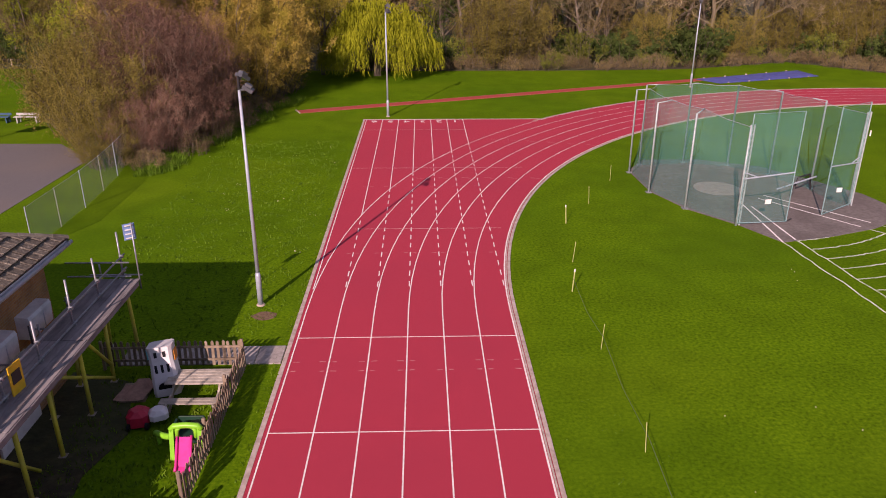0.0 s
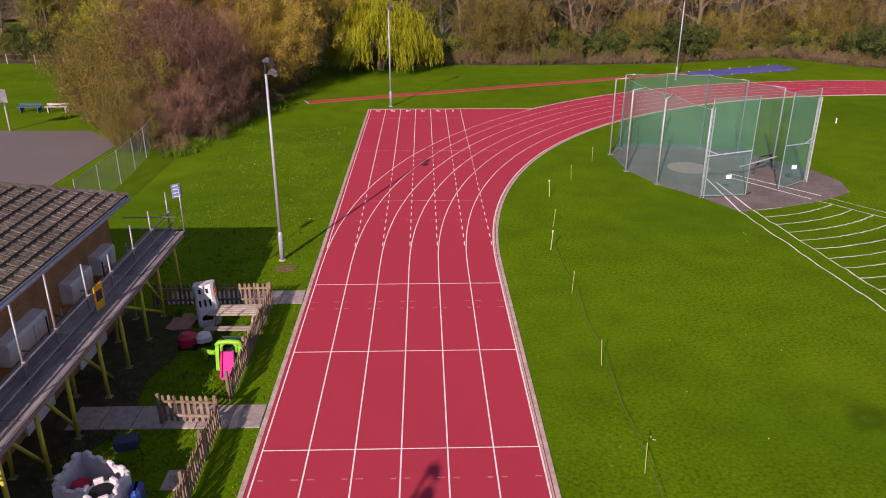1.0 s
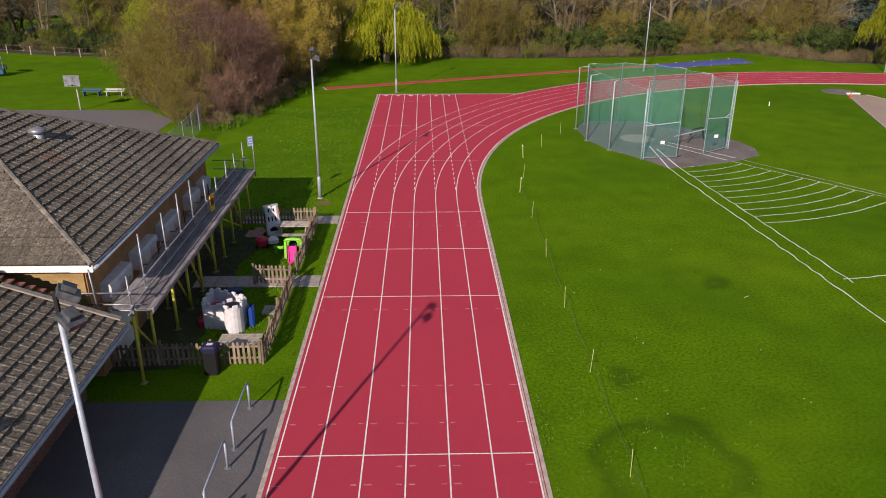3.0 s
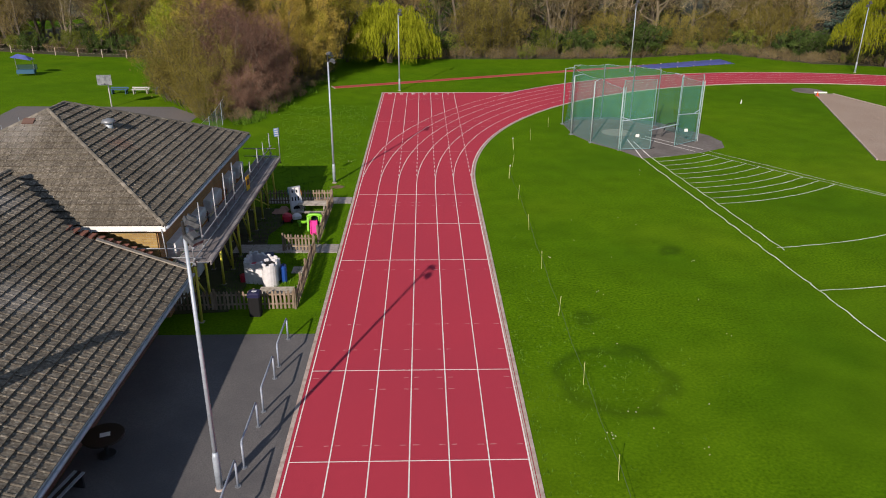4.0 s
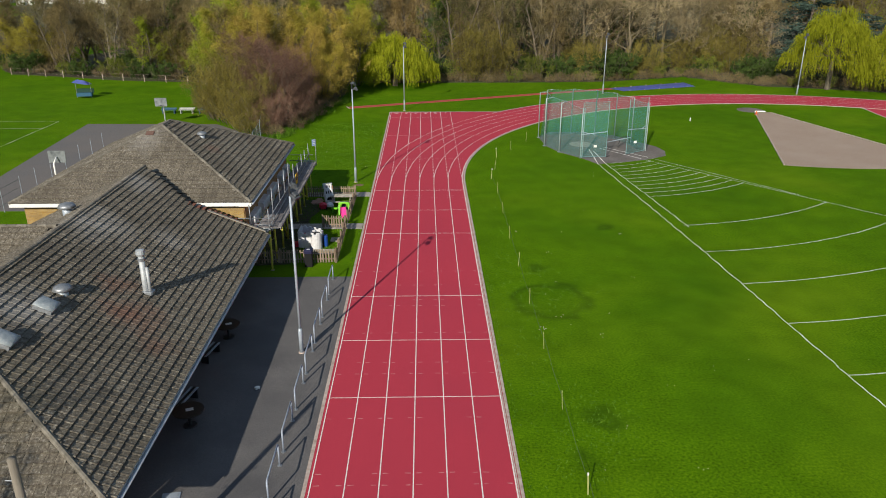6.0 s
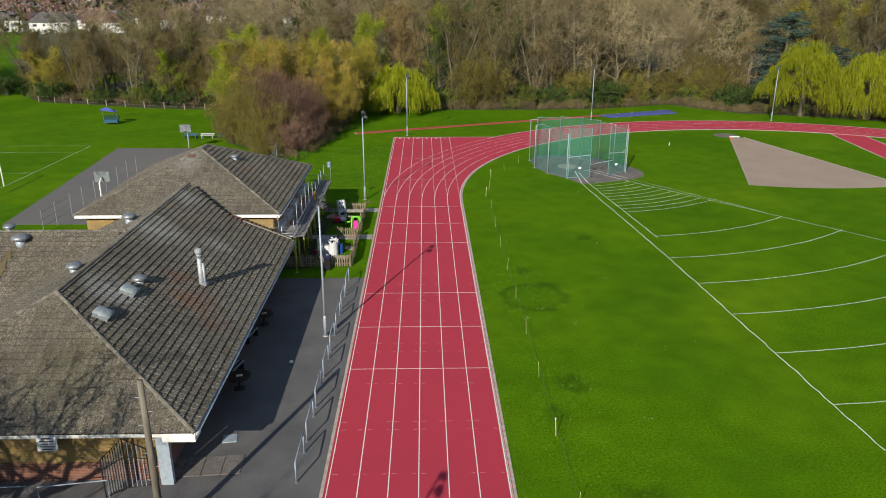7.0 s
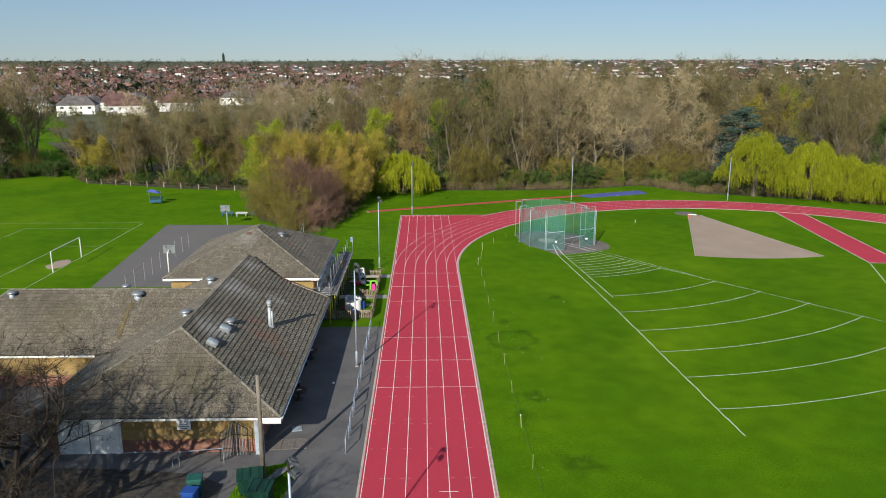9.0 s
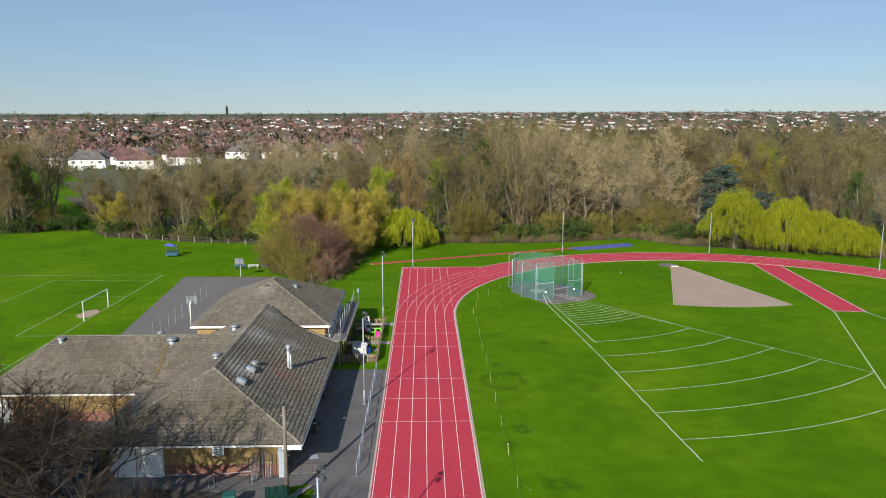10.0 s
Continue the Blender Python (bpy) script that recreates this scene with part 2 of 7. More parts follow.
TILE = mat("roof_tile", [(0.05, 0.042, 0.034), (0.12, 0.102, 0.08), (0.175, 0.155, 0.122), (0.36, 0.335, 0.29)], 11.0, 0.85, 0.6, 40.0, vary=0.18, island=True, big=(0.22, (0.078, 0.066, 0.05), 0.55))
TILE_OB = mat("roof_tile_single", [(0.05, 0.042, 0.034), (0.12, 0.102, 0.08), (0.175, 0.155, 0.122), (0.36, 0.335, 0.29)], 11.0, 0.85, 0.6, 40.0, vary=0.18, big=(0.22, (0.078, 0.066, 0.05), 0.55))
RUST, LICHEN, MOSSY = (0.19, 0.09, 0.062), (0.36, 0.345, 0.33), (0.1, 0.088, 0.05)
for m in (TILE, TILE_OB):
    stain(m, (((-11.6, -12.4, 3.9), 1.6, RUST, 0.7), ((-12.8, -10.6, 4.5), 1.1, RUST, 0.55), ((-10.2, -13.6, 3.3), 1.0, RUST, 0.5),
              ((-14.6, -14.6, 5.3), 1.9, LICHEN, 0.6), ((-15.3, -6.0, 5.7), 2.2, LICHEN, 0.55), ((-15.6, 0.5, 5.9), 1.6, LICHEN, 0.5), ((-12.4, -4.5, 4.3), 1.4, LICHEN, 0.35),
              ((-13.2, 7.4, 6.2), 0.8, RUST, 0.5), ((-17.0, 6.4, 7.2), 1.6, LICHEN, 0.4), ((-14.0, -19.5, 3.9), 2.6, MOSSY, 0.6), ((-20.0, -19.0, 3.9), 2.4, MOSSY, 0.5), ((-27.0, -9.5, 4.4), 2.8, MOSSY, 0.5)))
RIDGE_M = mat("ridge_tile", [(0.09, 0.08, 0.066), (0.16, 0.145, 0.12), (0.24, 0.22, 0.19)], 3.0, 0.9, 0.4, 30.0, vary=0.2, island=True)
RED_TILE = mat("red_tile", [(0.16, 0.06, 0.045), (0.22, 0.09, 0.06), (0.27, 0.12, 0.09)], 4.0, 0.9, vary=0.2, island=True)
DECK_M = plain("roof_felt", (0.03, 0.027, 0.024), 0.95)
WHITE = mat("white_paint", [(0.68, 0.68, 0.66), (0.78, 0.78, 0.76), (0.82, 0.82, 0.81)], 3.0, 0.55, big=(1.2, (0.6, 0.59, 0.55), 0.4))
BRICK_Y = brick_mat("yellow_brick", (0.36, 0.235, 0.07), (0.27, 0.165, 0.05), (0.3, 0.25, 0.17))
BRICK_R = brick_mat("red_brick", (0.24, 0.085, 0.055), (0.17, 0.06, 0.042), (0.3, 0.25, 0.2))
BRICK_O = brick_mat("brown_brick", (0.42, 0.21, 0.07), (0.32, 0.15, 0.055), (0.3, 0.24, 0.18))
STEEL = mat("galvanised", [(0.2, 0.22, 0.245), (0.29, 0.31, 0.34), (0.38, 0.4, 0.43)], 9.0, 0.5, metal=0.6)
PAINT_GREY = mat("grey_post_paint", [(0.3, 0.36, 0.43), (0.38, 0.44, 0.52), (0.44, 0.5, 0.57)], 5.0, 0.45, metal=0.2)
LAMP_GREY = mat("lamp_housing", [(0.045, 0.05, 0.058), (0.08, 0.087, 0.1), (0.13, 0.14, 0.155)], 6.0, 0.5, metal=0.2)
DARK = plain("dark_metal", (0.035, 0.035, 0.038), 0.5, 0.3)
GLASS = plain("lamp_glass", (0.12, 0.13, 0.14), 0.12, 0.0, spec=0.7)
BOARD = mat("scaffold_board", [(0.13, 0.12, 0.125), (0.2, 0.185, 0.19), (0.27, 0.25, 0.25)], 4.0, 0.9, 0.3, 30.0, vary=0.3, stretch=(1, 0.25, 1))
YELLOW = mat("yellow_sleeve", [(0.42, 0.4, 0.03), (0.58, 0.56, 0.05), (0.66, 0.62, 0.09)], 3.0, 0.6, big=(1.5, (0.32, 0.3, 0.1), 0.5))
TIMBER = mat("weathered_timber", [(0.13, 0.095, 0.065), (0.215, 0.165, 0.12), (0.29, 0.235, 0.18)], 6.0, 0.9, 0.3, 40.0, vary=0.25, stretch=(1, 1, 0.3))
TIMBER_G = mat("grey_timber", [(0.24, 0.21, 0.175), (0.34, 0.31, 0.265), (0.42, 0.38, 0.33)], 5.0, 0.9, 0.3, 40.0, vary=0.2)
POLE_M = mat("pole_timber", [(0.1, 0.086, 0.066), (0.165, 0.145, 0.118), (0.23, 0.205, 0.172)], 5.0, 0.9, 0.3, 30.0, stretch=(1, 1, 0.15))
BARK = mat("bark", [(0.06, 0.048, 0.034), (0.12, 0.1, 0.075), (0.19, 0.165, 0.13)], 3.0, 0.95, 0.5, 20.0, vary=0.25, stretch=(1, 1, 0.3))
NET = net_mat("green_netting", (0.06, 0.27, 0.24), 0.25)
NET_GREY = net_mat("grey_mesh", (0.5, 0.53, 0.53), 0.3)
BLUE = mat("blue_sheet", [(0.05, 0.065, 0.22), (0.075, 0.1, 0.33), (0.1, 0.13, 0.38)], 1.2, 0.6, 0.5, 3.0)
BLUE_RAIL = plain("blue_paint", (0.028, 0.085, 0.16), 0.5)
RAIL_PAINT = mat("rail_paint", [(0.2, 0.24, 0.32), (0.27, 0.32, 0.4), (0.34, 0.38, 0.44)], 6.0, 0.5, metal=0.2)
PLASTIC_W = plain("white_plastic", (0.66, 0.66, 0.68), 0.45, d=0.06)
PLASTIC_G = plain("grey_plastic", (0.6, 0.6, 0.63), 0.5, d=0.12)
PLASTIC_B = plain("blue_plastic", (0.012, 0.06, 0.28), 0.4)
PLASTIC_R = plain("red_plastic", (0.5, 0.02, 0.05), 0.4)
PLASTIC_L = plain("lime_plastic", (0.17, 0.52, 0.03), 0.4)
PLASTIC_P = plain("pink_plastic", (0.75, 0.05, 0.3), 0.4)
PLASTIC_K = plain("black_plastic", (0.009, 0.009, 0.011), 0.6, spec=0.25)
PLASTIC_D = plain("dark_green_plastic", (0.007, 0.042, 0.027), 0.45)
CLOTH = plain("brown_cloth", (0.38, 0.22, 0.17), 0.9, d=0.25)
SIGN_Y = plain("yellow_sign", (0.75, 0.45, 0.02), 0.5)
ORANGE = plain("orange_plastic_cone", (0.7, 0.1, 0.02), 0.5)
SIGN_B = plain("blue_sign", (0.16, 0.27, 0.5), 0.5)
CANE = plain("yellow_cane", (0.42, 0.44, 0.16), 0.6)
STRING = plain("grey_string", (0.07, 0.11, 0.05), 0.8)


# ---- building helpers ----
class Geo:
    """Collects vertices and faces for one mesh."""

    def __init__(self):
        self.v, self.f = [], []

    def add(self, vs, fs):
        k = len(self.v)
        self.v += [tuple(p) for p in vs]
        self.f += [tuple(i + k for i in face) for face in fs]
        return self

    def box(self, c, s, rz=0.0, m=None):
        hx, hy, hz = s[0] / 2, s[1] / 2, s[2] / 2
        tm = m if m is not None else pose(c[0], c[1], c[2], 0, 0, rz)
        vs = [tm @ Vector((x, y, z)) for x in (-hx, hx) for y in (-hy, hy) for z in (-hz, hz)]
        return self.add(vs, [(0, 1, 3, 2), (4, 6, 7, 5), (0, 4, 5, 1), (2, 3, 7, 6), (0, 2, 6, 4), (1, 5, 7, 3)])

    def chamfer(self, c, s, b, rz=0.0):
        """A box with its upright and top edges cut back by b."""
        tm = pose(c[0], c[1], c[2], 0, 0, rz)
        hx, hy, hz = s[0] / 2, s[1] / 2, s[2] / 2
        rings = []
        for z, k in ((-hz, 0.0), (hz - b, 0.0), (hz, b)):
            x, y = hx - k, hy - k
            rings.append([(x - b, -y), (x, -y + b), (x, y - b), (x - b, y), (-x + b, y), (-x, y - b), (-x, -y + b), (-x + b, -y)])
        vs = [tm @ Vector((p[0], p[1], z)) for r, z in zip(rings, (-hz, hz - b, hz)) for p in r]
        fs = [tuple(range(7, -1, -1)), tuple(range(16, 24))]
        for j in (0, 8):
            fs += [(j + i, j + (i + 1) % 8, j + 8 + (i + 1) % 8, j + 8 + i) for i in range(8)]
        return self.add(vs, fs)

    def beam(self, a, b, w, h):
        """A bar from a to b, w wide and h high."""
        a, b = Vector(a), Vector(b)
        d = b - a
        side = d.cross(Vector((0, 0, 1)))
        if side.length < 1e-5:
            side = Vector((1, 0, 0))
        side.normalize()
        up = side.cross(d).normalized()
        vs = [p + side * sx * w / 2 + up * sz * h / 2 for p in (a, b) for sx, sz in ((-1, -1), (1, -1), (1, 1), (-1, 1))]
        return self.add(vs, [(3, 2, 1, 0), (4, 5, 6, 7), (0, 1, 5, 4), (1, 2, 6, 5), (2, 3, 7, 6), (3, 0, 4, 7)])

    def tube(self, pts, radii, n=8, caps=True):
        """A round bar along points, with a radius at each."""
        pts = [Vector(p) for p in pts]
        k = len(self.v)
        ref = None
        for i, p in enumerate(pts):
            d = (pts[min(i + 1, len(pts) - 1)] - pts[max(i - 1, 0)]).normalized()
            if ref is None:
                ref = d.orthogonal().normalized()
            ref = (ref - d * ref.dot(d))
            ref = ref.normalized() if ref.length > 1e-6 else d.orthogonal().normalized()
            o = d.cross(ref)
            for j in range(n):
                a = 2 * math.pi * j / n
                self.v.append(tuple(p + (ref * math.cos(a) + o * math.sin(a)) * radii[i]))
        for i in range(len(pts) - 1):
            for j in range(n):
                self.f.append((k + i * n + j, k + i * n + (j + 1) % n, k + (i + 1) * n + (j + 1) % n, k + (i + 1) * n + j))
        if caps:
            self.f.append(tuple(k + j for j in range(n - 1, -1, -1)))
            self.f.append(tuple(k + (len(pts) - 1) * n + j for j in range(n)))
        return self

    def ribbon(self, left, right, z, depth=0.0):
        """A flat strip between two plan lines; depth gives it a skirt down on both sides."""
        k, n = len(self.v), len(left)
        for (a, b), (c, d) in zip(left, right):
            self.v += [(a, b, z), (c, d, z)]
        self.f += [(k + 2 * i, k + 2 * i + 1, k + 2 * i + 3, k + 2 * i + 2) for i in range(n - 1)]
        if depth:
            for side in (left, right):
                k = len(self.v)
                for a, b in side:
                    self.v += [(a, b, z), (a, b, z - depth)]
                self.f += [(k + 2 * i, k + 2 * i + 1, k + 2 * i + 3, k + 2 * i + 2) for i in range(n - 1)]
        return self

    def line(self, pts, w, z):
        """A painted line along plan points."""
        left, right = [], []
        for i, p in enumerate(pts):
            a, b = Vector(pts[max(i - 1, 0)][:2]), Vector(pts[min(i + 1, len(pts) - 1)][:2])
            d = (b - a).normalized()
            o = Vector((-d.y, d.x)) * w / 2
            left.append((p[0] + o.x, p[1] + o.y))
            right.append((p[0] - o.x, p[1] - o.y))
        return self.ribbon(left, right, z)

    def prism(self, poly, z0, z1):
        n = len(poly)
        vs = [(x, y, z0) for x, y in poly] + [(x, y, z1) for x, y in poly]
        return self.add(vs, [tuple(range(n, 2 * n)), tuple(range(n - 1, -1, -1))] + [(i, (i + 1) % n, n + (i + 1) % n, n + i) for i in range(n)])

    def mesh(self, name, material, smooth=False):
        me = bpy.data.meshes.new(name)
        me.from_pydata(self.v, [], self.f)
        me.materials.append(material)
        if smooth:
            me.polygons.foreach_set("use_smooth", [True] * len(me.polygons))
        me.update()
        return me


def part(name, geo, material, parent=None, label="", smooth=False):
    """One mesh object, in world places, under a thing or a part."""
    me = geo if isinstance(geo, bpy.types.Mesh) else geo.mesh(name, material, smooth)
    ob = new(name, me)
    if parent is not None:
        ob.parent = parent
        ob.matrix_parent_inverse = parent.matrix_basis.inverted() if parent.parent is None else Matrix.Identity(4)
    return tagged(ob, label)


def thing(name, at, label, category, group="", rz=0.0, kind=""):
    """An empty at a thing's base, to carry its parts."""
    ob = new(name)
    ob.empty_display_size = 0.2
    ob.matrix_basis = pose(at[0], at[1], at[2] if len(at) > 2 else 0, 0, 0, rz)
    return tagged(ob, label, category, group, kind)


def arc(c, r, a0, a1, n):
    return [(c[0] + r * math.cos(radians(a0 + (a1 - a0) * i / n)), c[1] + r * math.sin(radians(a0 + (a1 - a0) * i / n))) for i in range(n + 1)]


# ---- ground ----
def ground_height(x, y):
    """Level round the track, rising slowly to the wooded ridge far off."""
    r = math.hypot(x, y)
    t = min(1.0, max(0.0, (r - 330) / 2300))
    return 44 * t * t * (3 - 2 * t) * (0.9 + 0.1 * math.sin(x * 0.0016 + 0.6))


def build_ground():
    g = Geo()
    rings = [0.01, 60, 130, 220, 330, 420, 520, 640, 780, 950, 1150, 1400, 1700, 2050, 2450, 2900, 3500, 4300]
    n = 72
    for r in rings:
        for j in range(n):
            a = 2 * math.pi * j / n
            x, y = r * math.cos(a), r * math.sin(a)
            g.v.append((x, y, ground_height(x, y)))
    for i in range(len(rings) - 1):
        for j in range(n):
            g.f.append((i * n + j, i * n + (j + 1) % n, (i + 1) * n + (j + 1) % n, (i + 1) * n + j))
    ob = part("ground", g, GRASS, smooth=True)
    tagged(ob, "mown green grass field with yellowed patches and dark rings", "grass", kind="structure")


build_ground()


def build_far_land():
    g = Geo()
    rings = [150, 200, 260, 330, 420, 520, 640, 780, 950, 1150, 1400, 1700, 2050, 2450, 2900, 3500, 4280]
    n = 60
    for r in rings:
        for j in range(n + 1):
            a = radians(32 + 116 * j / n)
            x, y = r * math.cos(a), r * math.sin(a)
            g.v.append((x, y, ground_height(x, y) + 0.25 + 0.002 * r))
    for i in range(len(rings) - 1):
        for j in range(n):
            x, y = g.v[i * (n + 1) + j][:2]
            if -190 < x < -70 and 100 < y < 290 and -0.53 < x / (y + 70.4) < -0.43:
                continue
            k = i * (n + 1) + j
            g.f.append((k, k + 1, k + n + 2, k + n + 1))
    ob = part("far_ground", g, FAR_LAND, smooth=True)
    tagged(ob, "dull brown-green gardens and verges of the far suburb", "ground", kind="structure")


build_far_land()

# ---- running track ----
LANE = 1.22
BEND = (41.41, 20.25)           # centre of the near bend
R0 = 37.75
STRAIGHT_END = -62.4
DASH = 22.2


def oval(off, n=90):
    """The running line `off` metres outside the inner edge: west straight, bend, east straight, far bend."""
    r = R0 + off
    pts = [(3.66 - off, STRAIGHT_END + (BEND[1] - STRAIGHT_END) * i / 30) for i in range(30)]
    pts += arc(BEND, r, 180, 0, n)
    pts += [(BEND[0] + r, BEND[1] + (STRAIGHT_END - BEND[1]) * i / 30) for i in range(1, 30)]
    pts += arc((BEND[0], STRAIGHT_END), r, 0, -180, n)
    return pts


track = thing("running_track", (0, 20, 0), "red rubber athletics track with white lane lines and six lanes", "running track", kind="structure")
part("track_surface", Geo().ribbon(oval(7.44), oval(-0.12), 0.02, 0.05), RUBBER, track)
chute = Geo().prism([(-3.78, 21.0), (-3.78, 52.5), (9.9, 52.5), (9.0, 51.3), (4.6, 46.0), (0.0, 38.0), (-2.2, 31.5), (-3.4, 26.0)], -0.03, 0.017)
part("sprint_chute", chute, RUBBER, track)
for k in range(7):
    off = LANE * k
    w = 0.04 if k else 0.05
    part("lane_line", Geo().line(oval(off), w, 0.026), LINE, track)
for k in range(7):
    x = 3.66 - LANE * k
    r = R0 + 6 * LANE
    yc = BEND[1] + math.sqrt(max(0.0, r * r - (x - BEND[0]) ** 2))
    part("chute_line", Geo().line([(x, max(yc, DASH)), (x, 52.45)], 0.04, 0.027), LINE, track)
    if k < 6:
        g = Geo()
        y = DASH + 0.15
        while y < yc - 0.4:
            g.line([(x, y), (x, y + 0.5)], 0.042, 0.028)
            y += 1.0
        part("dashed_line", g, LINE, track)
for y, x0, x1, m in ((52.35, -3.66, 3.66, LINE), (49.0, -3.66, 3.66, THIN_LINE), (39.0, -3.66, 6.5, THIN_LINE), (28.7, -2.6, 4.2, THIN_LINE), (18.35, -3.66, 3.66, LINE), (13.12, -3.66, 3.66, LINE), (8.0, -3.66, 3.66, LINE), (-2.25, -3.66, 3.66, LINE), (-7.42, -3.66, 3.66, LINE), (-12.55, -3.66, 3.66, LINE), (-26.3, 0.62, 1.7, LINE), (-32.6, -3.66, 3.66, LINE)):
    part("cross_line", Geo().line([(x0, y), (x1, y)], 0.04, 0.0295), m, track)
# take-over and hurdle marks: short bars beside each lane line
random.seed(4)
for y in (35.3, 25.75, 16.8, 16.25, 6.82, 1.3, -0.75, -2.75, -3.5, -6.65, -9.6, -10.6, -14.1, -17.6, -18.25, -21.5, -24.9, -28.4):
    g = Geo()
    for k in range(7):
        x = 3.66 - LANE * k
        if random.random() < 0.12:
            continue
        for sgn in (-1, 1):
            if (k == 0 and sgn > 0) or (k == 6 and sgn < 0):
                continue
            g.line([(x + sgn * 0.1, y), (x + sgn * (0.24 + 0.08 * random.random()), y + random.uniform(-0.02, 0.02))], 0.05, 0.0285)
    part("lane_mark", g, FAINT, track)
# slanted marks on the bend
for k in range(6):
    rr = R0 + LANE * k
    for a, ln in ((154.5, 0.7), (141, 0.8), (118, 0.7), (100, 0.7), (83, 0.7)):
        a += k * 0.7
        p = [(BEND[0] + q * math.cos(radians(a)), BEND[1] + q * math.sin(radians(a))) for q in (rr + 0.1, rr + ln)]
        part("bend_mark", Geo().line(p, 0.05, 0.0285), FAINT, track)
# lane numbers, read from the chute's end
for k in range(6):
    cu = bpy.data.curves.new("lane_number", "FONT")
    cu.body, cu.size, cu.align_x, cu.extrude = str(k + 1), 1.0, "CENTER", 0.001
    cu.materials.append(LINE)
    ob = new("lane_number", cu)
    ob.matrix_basis = pose(3.66 - LANE * (k + 0.5), 52.1, 0.027, 0, 0, 180) @ Matrix.Diagonal((1.0, 0.9, 1, 1))
    ob.parent = track
    ob.matrix_parent_inverse = track.matrix_basis.inverted()
part("outer_edging", Geo().ribbon([(-3.92, y) for y in (-62, -30, 0, 30, 52.64)], [(-3.78, y) for y in (-62, -30, 0, 30, 52.64)], 0.03, 0.06), EDGING, track)
part("end_edging", Geo().ribbon([(-3.78, 52.5), (10.0, 52.5)], [(-3.78, 52.64), (10.0, 52.64)], 0.03, 0.06), EDGING, track)
part("outer_edging", Geo().ribbon(arc(BEND, R0 + 7.44, 136, 0, 60), arc(BEND, R0 + 7.56, 136, 0, 60), 0.03, 0.06), EDGING, track)
part("inner_edging", Geo().ribbon(oval(-0.12), oval(-0.24), 0.03, 0.06), EDGING, track)
part("inner_kerb", Geo().ribbon(oval(-0.04), oval(-0.09), 0.045, 0.05), EDGING, track, "low pale kerb rail")

# ---- other athletics surfaces ----
runway = thing("long_jump_runway", (10, 63, 0), "faded red rubber long jump runway across the grass", "runway", kind="structure")
u = Vector((40.3, 16.2)).normalized()
o = Vector((-u.y, u.x)) * 0.61
a, b = Vector((-9.3, 55.6)), Vector((31.5, 71.9))
part("surface", Geo().prism([tuple(a - o), tuple(b - o), tuple(b + o), tuple(a + o)], -0.05, 0.02), RUBBER_OLD, runway)
for s in (-1, 1):
    part("side_line", Geo().line([tuple(a + o * s * 0.95), tuple(b + o * s * 0.95)], 0.05, 0.025), FAINT, runway)
part("end_board", Geo().box((a.x - 0.05, a.y, 0.03), (0.1, 1.3, 0.1), math.degrees(math.atan2(u.y, u.x))), EDGING, runway)

pit = thing("sand_pit_cover", (35, 72, 0), "blue sheet laid over the sand pit, weighted with white blocks", "cover")
g = Geo()
c0, c1, c2, c3 = Vector((28.0, 70.9)), Vector((29.6, 68.3)), Vector((41.6, 72.6)), Vector((41.2, 76.6))
nu, nv = 26, 10
random.seed(5)
for i in range(nu + 1):
    for j in range(nv + 1):
        s, t = i / nu, j / nv
        p = (c0 * (1 - s) + c3 * s) * (1 - t) + (c1 * (1 - s) + c2 * s) * t
        edge = min(i, j, nu - i, nv - j) == 0
        g.v.append((p.x, p.y, 0.02 if edge else 0.07 + 0.05 * random.random()))
for i in range(nu):
    for j in range(nv):
        k = i * (nv + 1) + j
        g.f.append((k, k + nv + 1, k + nv + 2, k + 1))
part("sheet", g, BLUE, pit, smooth=True)
for i in range(5):
    s = (i + 0.4) / 5
    for q in ((c0 * (1 - s) + c3 * s), (c1 * (1 - s) + c2 * s)):
        part("weight", Geo().chamfer((q.x, q.y, 0.08), (0.2, 0.12, 0.08), 0.02, random.uniform(0, 90)), EDGING, pit)

shot = thing("shot_put_area", (42.5, 38, 0), "bare brown cinder landing area with a white edge board", "landing area", kind="structure")
ap = (42.6, 52.0)
a0, a1 = math.degrees(math.atan2(25.8 - 52, 33.8 - 42.6)), math.degrees(math.atan2(25.0 - 52, 49.6 - 42.6))
outer = arc(ap, 27.6, a0, a1, 24)
part("cinder", Geo().prism([(41.9, 51.6)] + outer + [(43.7, 51.6)], -0.04, 0.016), CINDER, shot)
part("edge_board", Geo().beam((41.8, 51.6, 0.04), (33.7, 25.9, 0.04), 0.12, 0.1), EDGING, shot)
part("edge_board", Geo().beam((43.8, 51.6, 0.03), (49.7, 25.3, 0.03), 0.06, 0.06), EDGING, shot)
part("throwing_circle", Geo().prism(arc((41.9, 53.3), 1.6, 0, 354, 40), -0.05, 0.022), PAD_M, shot)
part("stop_board", Geo().box((42.6, 51.9, 0.09), (1.3, 0.16, 0.14), -5), WHITE, shot, "white stop board")

